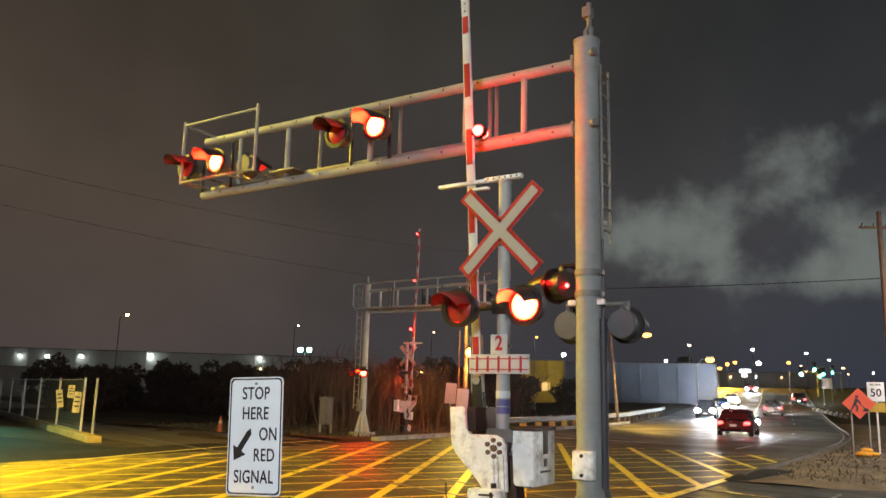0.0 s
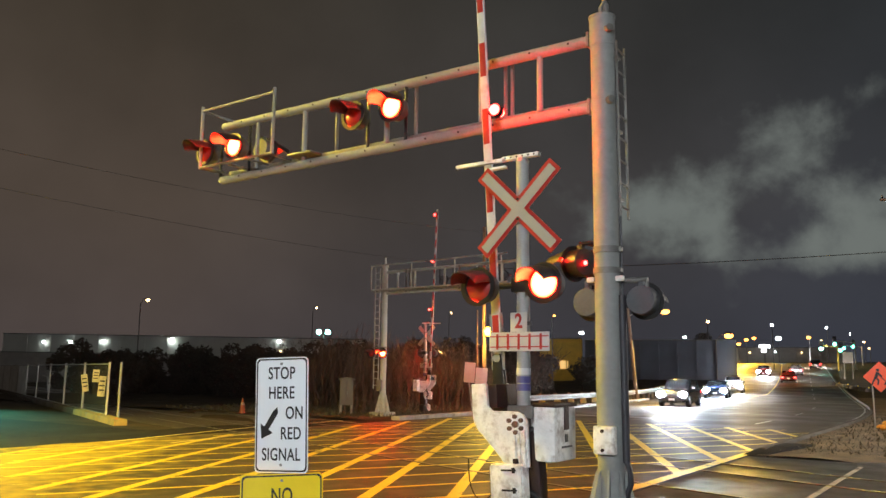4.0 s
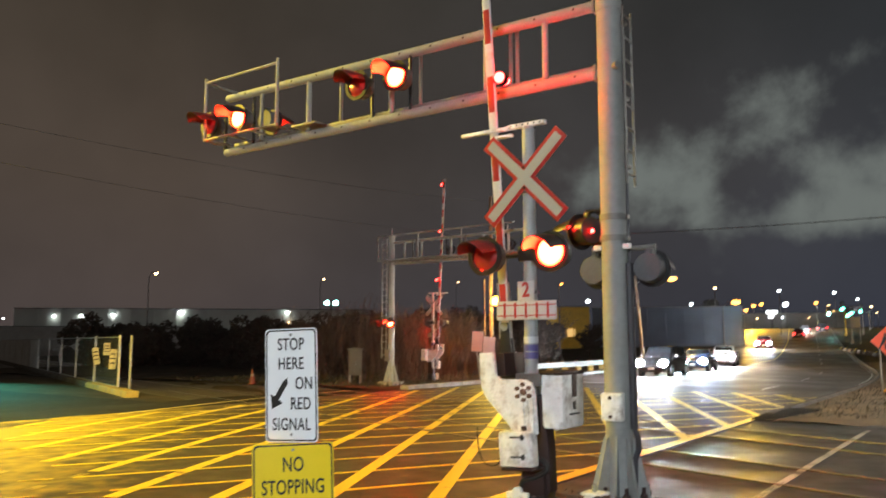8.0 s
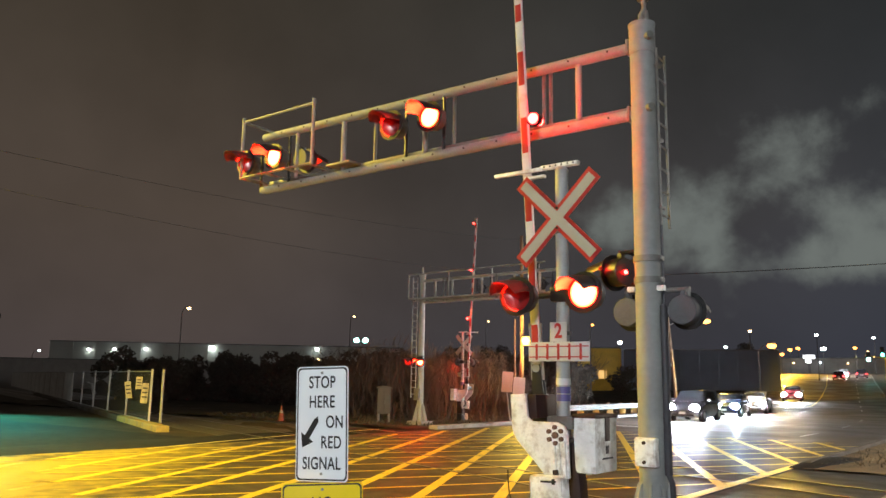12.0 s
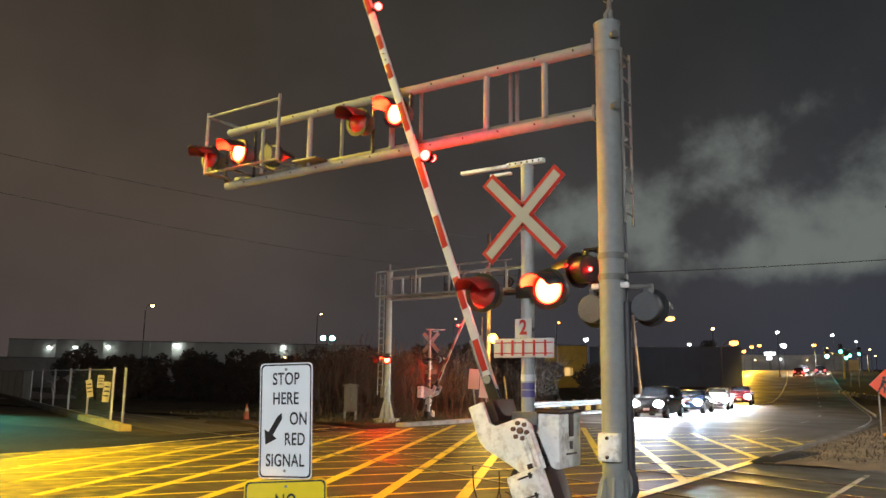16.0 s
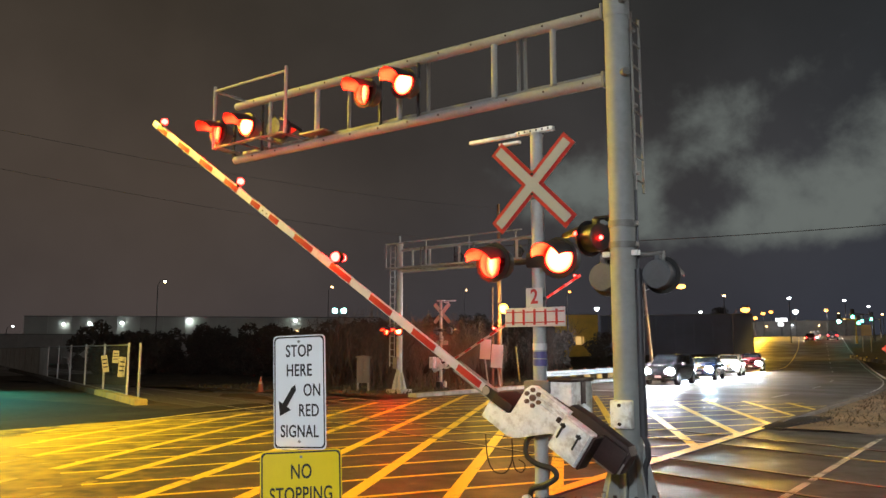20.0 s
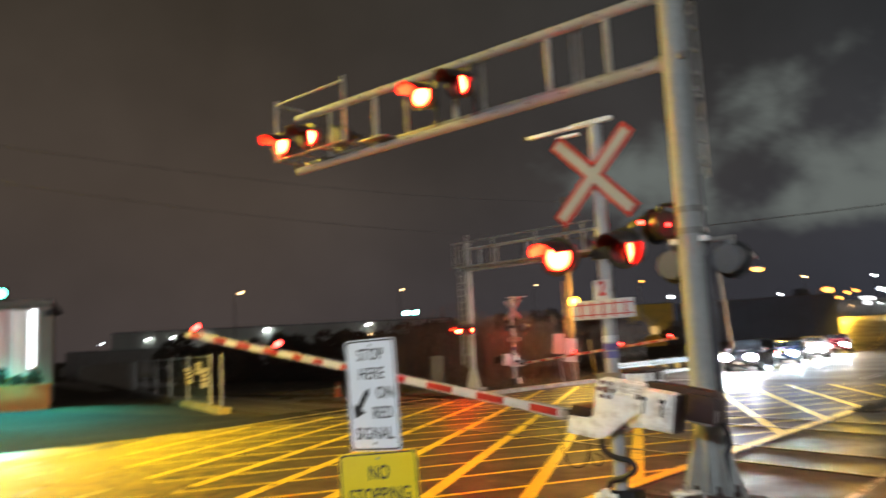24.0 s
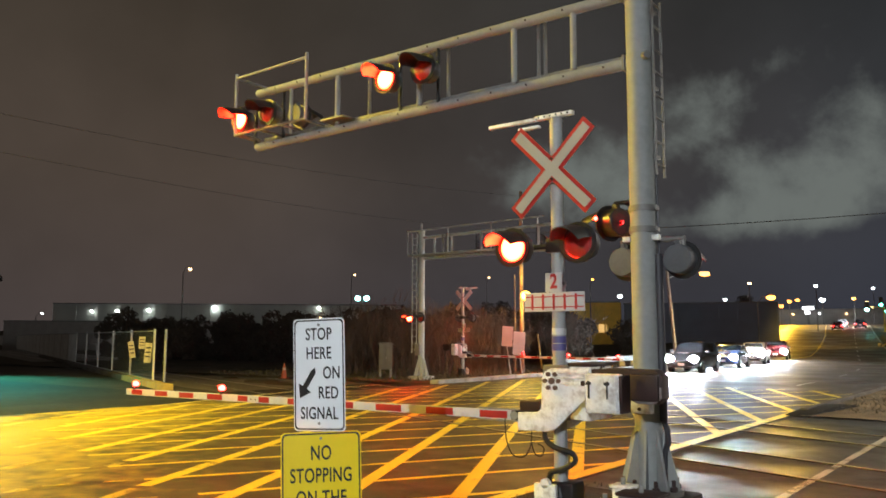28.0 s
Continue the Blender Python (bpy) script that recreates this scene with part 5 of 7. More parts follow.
ground_box(at(7.66, 3.70, 0.06), (0.16, 0.14, 0.16), M["white"], "low cream junction box beside the mast foot", M["white"])
ground_box(at(7.62, 3.28, 0.06), (0.40, 0.30, 0.30), M["galv_dark"], "weathered grey steel box beside the mast foot", M["rust"])


# ---- signs by the stop line ----
def roadside_sign():
    th = thing("stop_sign_post", pose(-1.322, 6.246, 0, 0, -2.0, -18), "white stop notice and yellow notice on a steel post", "road sign")
    bm = B()
    box(bm, (0, 0.035, 0.95), (0.06, 0.05, 2.1), 0.006)
    part("post", bm, M["galv_dark"], th)

    def plate(name, w, h, z, face, border, label, m):
        bm = B()
        n = 6
        rad = 0.035
        out = []
        for cx, cz, a0 in ((w / 2 - rad, h / 2 - rad, 0), (-w / 2 + rad, h / 2 - rad, 90), (-w / 2 + rad, -h / 2 + rad, 180), (w / 2 - rad, -h / 2 + rad, 270)):
            for i in range(n + 1):
                a = radians(a0 + 90 * i / n)
                out.append((cx + rad * math.cos(a), cz + rad * math.sin(a)))
        slab(bm, out, 0, 0.003)
        p = part(name, bm, face, th, label, m @ pose(0, 0, z))
        bm = B()
        k = len(out)
        for s in (1 - 0.035, 1 - 0.035 - 0.045):
            for x, zz in out:
                bm.verts.new((x * (1 - (1 - s) * 0.86 / w * 0.6), -0.0015, zz * (1 - (1 - s) * 0.86 / h * 0.6)))
        bm.verts.ensure_lookup_table()
        for i in range(k):
            j = (i + 1) % k
            bm.faces.new((bm.verts[i], bm.verts[j], bm.verts[j + k], bm.verts[i + k]))
        bmesh.ops.recalc_face_normals(bm, faces=bm.faces[:])
        part("border", bm, M["sign_black"], p)
        for zz in (h / 2 - 0.05, -h / 2 + 0.06):
            bm = B()
            tube(bm, (0, -0.008, zz), (0, 0.0, zz), 0.011, None, 8)
            part("bolt", bm, M["galv"], p)
        return p

    w = plate("stop_notice", 0.468, 0.885, 1.588, M["sign_white"], None, "white notice with black lettering", pose(0, 0, 0))
    for text, x, z in (("STOP", 0.0, 0.315), ("HERE", 0.0, 0.163), ("ON", 0.115, 0.008), ("RED", 0.085, -0.148), ("SIGNAL", 0.0, -0.308)):
        lettering(text, 0.094, M["sign_black"], w, pose(x, -0.003, z), 0.72, 0.0015)
    bm = B()
    slab(bm, [(-0.035, 0.055), (-0.070, 0.030), (-0.150, -0.090), (-0.185, -0.068), (-0.175, -0.185), (-0.075, -0.140), (-0.112, -0.114), (-0.030, 0.010)], -0.0025, -0.0005)
    part("arrow", bm, M["sign_black"], w)
    y = plate("no_stopping_notice", 0.62, 0.80, 0.745, M["sign_yellow"], None, "yellow notice with black lettering", pose(0.034, -0.04, 0, 0, 0, 27))
    for text, z in (("NO", 0.235), ("STOPPING", 0.065), ("ON THE", -0.105), ("YELLOW", -0.275)):
        lettering(text, 0.108, M["sign_black"], y, pose(0, -0.003, z), 0.66 if len(text) < 8 else 0.64, 0.002)
    return th


roadside_sign()


# ---- street furniture ----
def street_lamp(x, y, z, kind, label, reach=1.6, toward=0.0, pole=None, radius=0.09, head=(0.26, 0.62, 0.16)):
    u, v = uv_of(x, y)
    g = ground_z(u)
    dx, dy = reach * math.sin(radians(toward)), reach * math.cos(radians(toward))
    th = thing("street_lamp", pose(x + dx, y + dy, g), label, "street lamp", "street lamps")
    bm = B()
    tube(bm, (0, 0, -0.1), (0, 0, z - g - 0.5), radius, radius * 0.65, 14)
    tube(bm, (0, 0, -0.1), (0, 0, 0.35), radius * 1.7, radius * 1.3, 14)
    part("pole", bm, pole or M["galv_dark"], th)
    bm = B()
    rod(bm, [(0, 0, z - g - 0.6), (-dx * 0.4, -dy * 0.4, z - g + 0.1), (-dx * 0.85, -dy * 0.85, z - g + 0.12)], radius * 0.4, 8)
    part("arm", bm, pole or M["galv_dark"], th)
    t = math.degrees(math.atan2(dx, dy))
    bm = B()
    m = pose(-dx, -dy, z - g, 0, 0, -t)
    box(bm, (0, 0, head[2] * 0.5), (head[0] * 0.7, head[1] * 0.7, head[2] * 0.5), 0.04, m)
    part("lantern", bm, M["galv_dark"], th)
    bm = B()
    bmesh.ops.create_uvsphere(bm, u_segments=16, v_segments=10, radius=1.0, matrix=m @ Matrix.Translation((0, 0, 0.0)) @ Matrix.Diagonal((head[0] * 0.52, head[1] * 0.50, head[2] * 0.52, 1)))
    part("lens", bm, kind, th, "lit lens")
    return th


street_lamp(*L_LEFT, M["sodium"], "tall steel street lamp with a yellow lantern", 2.0, -70)
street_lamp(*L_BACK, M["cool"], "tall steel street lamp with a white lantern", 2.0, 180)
street_lamp(*L_RIGHT, M["warm"], "tall steel street lamp with a warm lantern", 2.0, 60)
street_lamp(*L_FAR, M["sodium"], "street lamp with a yellow lantern beside the bend", 1.5, -60, None, 0.1, (0.8, 1.05, 0.62))
FAR_LAMPS = [(-38.8, 97.6, 10.5, "warm", 0.9), (-24.9, 137.8, 12.9, "warm", 0.8), (-1.4, 150, 13.2, "warm", 0.6), (10.8, 89.4, 8.4, "sodium", 0.6), (18.3, 118.6, 8.0, "cool", 1.4),
             (35.5, 113.4, 9.51, "warm", 0.76), (35.4, 125.1, 7.8, "cool", 0.8), (58.4, 166.8, 8.45, "sodium", 1.35), (67.2, 186.7, 10.27, "sodium", 1.49), (79.9, 216.2, 12.01, "sodium", 1.66),
             (54.8, 139.6, 10.8, "cool", 0.9), (74.2, 185.7, 10.6, "cool", 2.0), (64.1, 146.6, 9.0, "sodium", 1.1), (82.8, 179.9, 12.85, "cool", 1.06), (110.4, 244.1, 12.69, "warm", 1.21),
             (-76.6, 129, 5.85, "cool", 0.7), (85.8, 187.0, 9.05, "warm", 0.77), (88, 180, 11.5, "cool", 0.8), (96, 190, 10.2, "warm", 0.9), (78.4, 212.8, 8.62, "warm", 0.67),
             (90, 176, 8.2, "warm", 0.6), (101, 186, 9.0, "cool", 0.8), (-90, 120, 6.3, "cool", 0.7), (-96, 118, 6.2, "cool", 0.8)]
# Lenses are oversized: the glare round each lamp is in their shape.
for x, y, z, kind, s in FAR_LAMPS:
    s *= 0.8 if x > 30 else 0.62
    word = {"warm": "pale yellow", "sodium": "orange", "cool": "white"}[kind]
    street_lamp(x, y, z, M[kind], "distant street lamp with a %s lantern" % word, 1.2, 200, None, 0.09, (0.72 * s, 0.9 * s, 0.58 * s))


def utility_pole(x, y, z0, top, lean, label, arms=True, radius=0.14):
    th = thing("utility_pole", pose(x, y, z0), label, "utility pole", "utility poles")
    bm = B()
    tube(bm, (0, 0, -0.1), (lean[0], lean[1], top), radius, radius * 0.72, 16)
    part("pole", bm, M["wood"], th)
    if arms:
        bm = B()
        box(bm, (lean[0] * 0.92, lean[1] * 0.92, top * 0.93), (1.7, 0.1, 0.11), 0.01, None)
        part("crossarm", bm, M["wood"], th)
        for s in (-0.75, -0.25, 0.3, 0.75):
            bm = B()
            tube(bm, (lean[0] * 0.92 + s, lean[1] * 0.92, top * 0.93 + 0.05), (lean[0] * 0.92 + s, lean[1] * 0.92, top * 0.93 + 0.2), 0.04, 0.03, 8)
            part("insulator", bm, M["galv_dark"], th)
    return th


utility_pole(18.75, 33.2, 0.0, 10.1, (0.0, 0.0), "weathered wooden utility pole on the verge")
utility_pole(1.35, 41.7, 0.05, 9.6, (0.0, 0.0), "wooden utility pole lit yellow by its lamp", False, 0.12)
utility_pole(1.02, 42.4, 0.05, 5.2, (0.0, 0.0), "slim wooden pole beside a taller one", False, 0.045)
utility_pole(13.42, 60.55, 0.05, 6.9, (-0.52, -0.1), "leaning wooden pole behind the guard rail", False, 0.15)
lp = thing("pole_lamp", pose(1.55, 41.3, 4.05), "small yellow flood lamp on a wooden pole", "lamp")
bm = B()
box(bm, (0.1, 0.2, 0.0), (0.06, 0.5, 0.06), 0.01)
box(bm, (0, -0.05, 0.05), (0.36, 0.3, 0.26), 0.04)
part("body", bm, M["galv_dark"], lp)
bm = B()
bmesh.ops.create_uvsphere(bm, u_segments=16, v_segments=10, radius=0.24, matrix=Matrix.Translation((0, -0.19, 0)) @ Matrix.Diagonal((1, 0.5, 1, 1)))
part("lens", bm, M["amber_on"], lp)


pl = thing("pole_lamp", pose(13.0, 60.4, 6.35), "yellow street lantern on an arm of the leaning pole", "lamp")
bm = B()
rod(bm, curve_pts([(0, 0, 0), (0.8, -0.15, 0.36), (1.6, -0.35, 0.46), (2.2, -0.5, 0.42)]), 0.035, 8)
part("arm", bm, M["galv_dark"], pl)
bm = B()
box(bm, (2.5, -0.55, 0.44), (0.72, 0.34, 0.14), 0.05)
part("lantern", bm, M["galv_dark"], pl)
bm = B()
bmesh.ops.create_uvsphere(bm, u_segments=16, v_segments=10, radius=1.0, matrix=Matrix.Translation((2.52, -0.55, 0.30)) @ Matrix.Diagonal((0.40, 0.22, 0.19, 1)))
part("lens", bm, M["sodium"], pl, "lit yellow lens")


def fence():
    """Mesh fence beside the track, with a yellow kerb under its first bays."""
    th = thing("fence", Matrix.Identity(4), "tall grey mesh fence with steel posts along the track", "fence")
    p0, p1 = W(18.0, 28.0), W(86.4, 200.0)
    n = 36
    for i in range(n + 1):
        p = p0.lerp(p1, i / n)
        bm = B()
        tube(bm, (p.x, p.y, -0.05), (p.x, p.y, 2.2), 0.045, None, 10)
        part("post", bm, M["galv_pale"], th)
        if i < n:
            q = p0.lerp(p1, (i + 1) / n)
            bm = B()
            rod(bm, [(p.x, p.y, 2.12), (q.x, q.y, 2.12)], 0.025)
            part("rail", bm, M["galv"], th)
            bm = B()
            rod(bm, [(p.x, p.y, 0.22), (q.x, q.y, 0.22)], 0.02)
            part("bottom_rail", bm, M["galv"], th)
            d = q - p
            mm = Matrix.Translation((p + q) / 2 + Vector((0, 0, 1.17))) @ Vector((d.x, d.y, 0)).to_track_quat("X", "Z").to_matrix().to_4x4()
            bm = B()
            box(bm, (0, 0, 0), (d.length - 0.1, 0.012, 1.86), 0.0, mm)
            part("mesh_panel", bm, M["fence_open"] if i < 5 else M["fence_mesh"], th)
    return th


fence()
kb = tagged(new("kerb_fence"), "concrete kerb under the fence with a yellow end", "kerb", "", "structure")
kp0, kp1 = W(16.75, 25.15), W(37.2, 76.7)
for i in range(20):
    a, b = kp0.lerp(kp1, i / 20), kp0.lerp(kp1, (i + 1) / 20)
    d = b - a
    bm = B()
    box(bm, (0, 0, 0.06), (d.length - 0.02, 0.46, 0.30), 0.06)
    ob = part("kerb_stone", bm, M["kerb_yellow"] if i < 3 else M["kerb_dark"], kb)
    ob.matrix_basis = Matrix.Translation((a + b) / 2) @ d.to_track_quat("X", "Z").to_matrix().to_4x4()


bf_ = thing("bent_frame", pose(-27.2, 52.4, 0.0, 0, 0, -28), "bent pale steel frame leaning on the fence", "steel frame")
bm = B()
rod(bm, [(-0.5, 0, 1.45), (0.05, 0, 1.38), (0.1, 0, 0.9), (0.42, 0, 0.0)], 0.035, 8)
part("tube", bm, M["galv_pale"], bf_)
bm = B()
rod(bm, [(0.05, 0, 1.38), (0.45, 0.05, 0.72)], 0.028, 8)
part("brace", bm, M["galv_pale"], bf_)


def simple_post(name, x, y, h, r, material, label, category, lean=(0, 0)):
    bm = B()
    tube(bm, (0, 0, -0.05), (lean[0], lean[1], h), r, None, 12)
    tube(bm, (lean[0], lean[1], h), (lean[0], lean[1], h + 0.02), r, r * 0.6, 12)
    ob = new(name, finish(name, bm, material))
    ob.matrix_basis = pose(x, y, 0)
    return tagged(ob, label, category)


simple_post("marker_post", -12.57, 29.55, 2.17, 0.05, M["galv"], "slim pale steel post at the fence's end", "post")
for k, (x, y, z, w, h, ry) in enumerate(((-14.3, 31.9, 1.25, 0.26, 0.8, 3), (-15.6, 33.2, 1.35, 0.24, 0.7, -9), (-14.75, 32.3, 1.65, 0.24, 0.5, 2))):
    bm = B()
    box(bm, (0, 0, 0), (w, 0.02, h), 0.006)
    nt_ = new("notice", finish("notice", bm, M["notice"]))
    nt_.matrix_basis = pose(x + 0.2, y - 0.45, z, 0, ry, 25)
    tagged(nt_, "faded notice board fixed to the fence", "notice", "fence notices")
    for j in range(3):
        bm = B()
        box(bm, (0, -0.013, h * (0.25 - 0.22 * j)), (w * 0.7, 0.004, h * 0.07))
        part("bar", bm, M["sign_black"], nt_)


def cabinet(x, y):
    th = thing("signal_cabinet", pose(x, y, 0.05, 0, 0, 8), "grey green steel signal cabinet on legs", "cabinet")
    bm = B()
    box(bm, (0, 0, 0.95), (0.60, 0.5, 1.15), 0.03)
    b = part("body", bm, M["cabinet"], th)
    bm = B()
    slab(bm, [(-0.38, 1.5), (0.38, 1.5), (0.36, 1.56), (0, 1.62), (-0.36, 1.56)], -0.3, 0.3, 0.01)
    part("roof", bm, M["cabinet"], th)
    bm = B()
    box(bm, (-0.145, -0.26, 0.96), (0.27, 0.02, 1.02), 0.008)
    box(bm, (0.145, -0.26, 0.96), (0.27, 0.02, 1.02), 0.008)
    d = part("door", bm, M["cabinet"], th)
    bm = B()
    box(bm, (0.03, -0.285, 0.9), (0.02, 0.03, 0.16), 0.004)
    part("handle", bm, M["galv"], d)
    for s in (-0.24, 0.24):
        bm = B()
        box(bm, (s, 0, 0.16), (0.10, 0.42, 0.46), 0.01)
        part("leg", bm, M["galv_dark"], th)
    return th


cabinet(-5.1, 36.6)


def cone(x, y):
    th = thing("traffic_cone", pose(x, y, 0.0), "orange traffic cone with a pale band", "traffic cone", "traffic cones")
    bm = B()
    tube(bm, (0, 0, 0.03), (0, 0, 0.7), 0.14, 0.03, 20)
    part("body", bm, M["cone"], th)
    bm = B()
    box(bm, (0, 0, 0.015), (0.38, 0.38, 0.03), 0.008)
    part("base", bm, M["cone"], th)
    bm = B()
    tube(bm, (0, 0, 0.38), (0, 0, 0.5), 0.088, 0.069, 20, False)
    part("band", bm, M["cone_band"], th)


cone(-9.75, 36.2)


def guard_rail():
    th = thing("guard_rail", Matrix.Identity(4), "steel guard rail on yellow blocks along the far kerb", "guard rail")
    pts = [(u, LEFT + 0.75 + bend(u)) for u in np.arange(37.5, 84, 2.0)]
    for a, b in zip(pts, pts[1:]):
        p, q = W(*a, ground_z(a[0])), W(*b, ground_z(b[0]))
        d = q - p
        bm = B()
        prof = [(-0.155, 0.0), (-0.10, -0.06), (-0.04, -0.06), (0.0, 0.0), (0.04, -0.06), (0.10, -0.06), (0.155, 0.0)]
        front = [[bm.verts.new((x, y + t, z)) for z, y in prof] for t in (0.0, 0.012) for x in (-d.length / 2, d.length / 2)]
        for k in (0, 2):
            for i in range(6):
                bm.faces.new((front[k][i], front[k][i + 1], front[k + 1][i + 1], front[k + 1][i]))
        for k in (0, 1):
            for i in range(6):
                bm.faces.new((front[k][i], front[k][i + 1], front[k + 2][i + 1], front[k + 2][i]))
        bmesh.ops.recalc_face_normals(bm, faces=bm.faces[:])
        part("beam", bm, M["galv"], th, "", Matrix.Translation((p + q) / 2 + Vector((0, 0, 0.62))) @ d.to_track_quat("X", "Z").to_matrix().to_4x4() @ pose(0, -0.10, 0))
        bm = B()
        box(bm, (p.x, p.y, p.z + 0.4), (0.16, 0.18, 0.9), 0.02)
        part("post", bm, M["wood"], th)
        if a[0] > 52:
            continue
        bm = B()
        box(bm, (p.x + 0.1, p.y - 0.12, 0.32), (0.34, 0.3, 0.3), 0.03)
        part("block", bm, M["kerb_yellow"], th)


guard_rail()
for x, y, rz, w, h, z in ((0.40, 37.2, 18, 0.50, 0.92, 1.95), (0.98, 38.3, 34, 0.58, 1.1, 1.62)):
    th = thing("back_of_sign", pose(x, y, 0, 0, 0, rz - 20), "pinkish sheet sign seen from behind on a leaning post", "road sign", "signs seen from behind")
    bm = B()
    tube(bm, (0.30, 0, -0.05), (0, 0, z + h / 2), 0.035, None, 10)
    part("post", bm, M["galv"], th)
    bm = B()
    box(bm, (0, -0.045, z), (w, 0.006, h), 0.002, pose(0, 0, 0, 0, 4, 0))
    part("plate", bm, M["sign_back"], th)
simple_post("marker_stake", 2.72, 47.5, 2.1, 0.05, M["kerb_yellow"], "slim yellow marker stake", "stake", (-0.25, 0))

# work sign, speed sign and the clutter round them
ws = thing("work_sign", pose(15.3, 29.3, 0.08, 0, 0, -24), "orange diamond road work sign on two legs", "work sign")
bm = B()
box(bm, (0, 0, 1.86), (0.78, 0.012, 0.78), 0.0, pose(0, 0, 1.86, 0, 45, 0) @ pose(0, 0, -1.86))
dm = part("diamond", bm, M["sign_orange"], ws)
bm = B()


def stroke(bm, p, q, w):
    """A flat bar of the pictogram from p to q."""
    (x0, z0), (x1, z1) = p, q
    length, turn = math.hypot(x1 - x0, z1 - z0), -math.degrees(math.atan2(z1 - z0, x1 - x0))
    box(bm, (0, 0, 0), (length + w * 0.4, 0.004, w), 0.0, pose((x0 + x1) / 2, -0.010, (z0 + z1) / 2, 0, turn, 0))


tube(bm, (-0.06, -0.012, 2.10), (-0.06, -0.008, 2.10), 0.055, None, 14)
for p_, q_, w_ in (((-0.07, 2.02), (-0.14, 1.82), 0.10), ((-0.14, 1.84), (-0.05, 1.73), 0.06), ((-0.05, 1.73), (-0.08, 1.58), 0.055), ((-0.15, 1.82), (-0.22, 1.70), 0.06),
                   ((-0.22, 1.70), (-0.27, 1.58), 0.05), ((-0.06, 2.00), (0.06, 1.88), 0.05), ((-0.04, 1.94), (0.17, 1.70), 0.03)):
    stroke(bm, p_, q_, w_)
slab(bm, [(0.10, 1.58), (0.34, 1.58), (0.27, 1.68), (0.20, 1.71), (0.14, 1.66)], -0.012, -0.008)
part("symbol", bm, M["sign_black"], dm)
for s in (-0.26, 0.3):
    bm = B()
    box(bm, (s, 0.03, 0.86), (0.05, 0.04, 1.75), 0.006)
    part("leg", bm, M["galv"], ws)
for x, y, z, rz, sz in ((0.05, -0.10, 0.08, 15, 1.0), (0.30, 0.05, 0.08, -30, 0.9), (0.16, -0.02, 0.22, 40, 0.8)):
    bm = B()
    bmesh.ops.create_uvsphere(bm, u_segments=14, v_segments=9, radius=1.0, matrix=pose(0, 0, 0) @ Matrix.Diagonal((0.30 * sz, 0.20 * sz, 0.11 * sz, 1)))
    for vert in bm.verts:
        vert.co += Vector((0.03, 0.02, 0.025)) * noise.noise(vert.co * 9.0)
    part("sandbag", bm, M["sandbag"], ws, "slumped orange sandbag", pose(x, y, z, 0, 0, rz))
ss = thing("speed_sign", pose(17.2, 31.6, 0.08, 0, 0, -28), "white speed limit sign with black numerals", "speed sign")
bm = B()
box(bm, (0, 0.04, 1.3), (0.07, 0.05, 2.7), 0.006)
part("post", bm, M["plate"], ss)
bm = B()
box(bm, (0, 0, 1.72), (0.6, 0.006, 0.36), 0.002)
part("tab", bm, M["ochre_sign"], ss, "faded ochre tab")
bm = B()
box(bm, (0, 0, 2.33), (0.6, 0.006, 0.75), 0.002)
sp = part("plate", bm, M["sign_white"], ss)
lettering("MAXIMUM", 0.075, M["sign_black"], sp, pose(0, -0.006, 2.60), 0.72, 0.002)
lettering("50", 0.30, M["sign_black"], sp, pose(0, -0.006, 2.28), 0.9, 0.008)


def barrier_blocks():
    """Low concrete blocks along the outside of the bend."""
    a, b = Vector((43.6, 93.5, 0)), Vector((40.6, 80.0, 0))
    bm = B()
    slab(bm, [(-0.22, -0.1), (0.22, -0.1), (0.19, 0.12), (0.12, 0.30), (-0.12, 0.30), (-0.19, 0.12)], -0.55, 0.55, 0.03)
    me = finish("body", bm, M["kerb_dark"])
    bm = B()
    box(bm, (0, 0, 0.34), (0.10, 0.10, 0.10), 0.02)
    mk = finish("reflector", bm, M["sign_yellow"])
    for i in range(8):
        p = a.lerp(b, i / 7)
        th = thing("barrier_block", pose(p.x, p.y, ground_z(uv_of(p.x, p.y)[0]), 0, 0, -12 + 3 * (i % 3)), "pale concrete barrier block beside the bend", "barrier", "barrier blocks")
        part_of("body", me, th)
        if i % 2:
            part_of("reflector", mk, th)


barrier_blocks()


# ---- buildings ----
def building(name, c, size, rz, wall, label, panels=0, lights=(), roof=0.14):
    th = thing(name, pose(c[0], c[1], c[2], 0, 0, rz), label, "building", "buildings")
    w, d, h = size
    bm = B()
    box(bm, (0, d / 2, h / 2 - 0.5), (w, d, h + 1.0), 0.05)
    part("wall", bm, wall, th)
    bm = B()
    box(bm, (0, d / 2, h + roof / 2 - 0.01), (w + 0.16, d + 0.16, roof), 0.03)
    part("roof", bm, M["roof_edge"], th)
    for i in range(panels):
        x = -w / 2 + w * (i + 0.5) / panels
        bm = B()
        box(bm, (x + w / panels / 2, -0.06, h / 2), (0.18, 0.14, h - 0.1), 0.02)
        part("pilaster", bm, wall, th)
    for x, z, kind, s in lights:
        bm = B()
        box(bm, (x, -0.16, z + 0.16 * s), (0.4 * s, 0.34, 0.14 * s), 0.03)
        f = part("wall_lamp", bm, M["galv_dark"], th)
        bm = B()
        bmesh.ops.create_uvsphere(bm, u_segments=14, v_segments=8, radius=1.0, matrix=Matrix.Translation((x, -0.3, z)) @ Matrix.Diagonal((0.30 * s, 0.2 * s, 0.22 * s, 1)))
        part("lens", bm, M[kind], f)
    return th


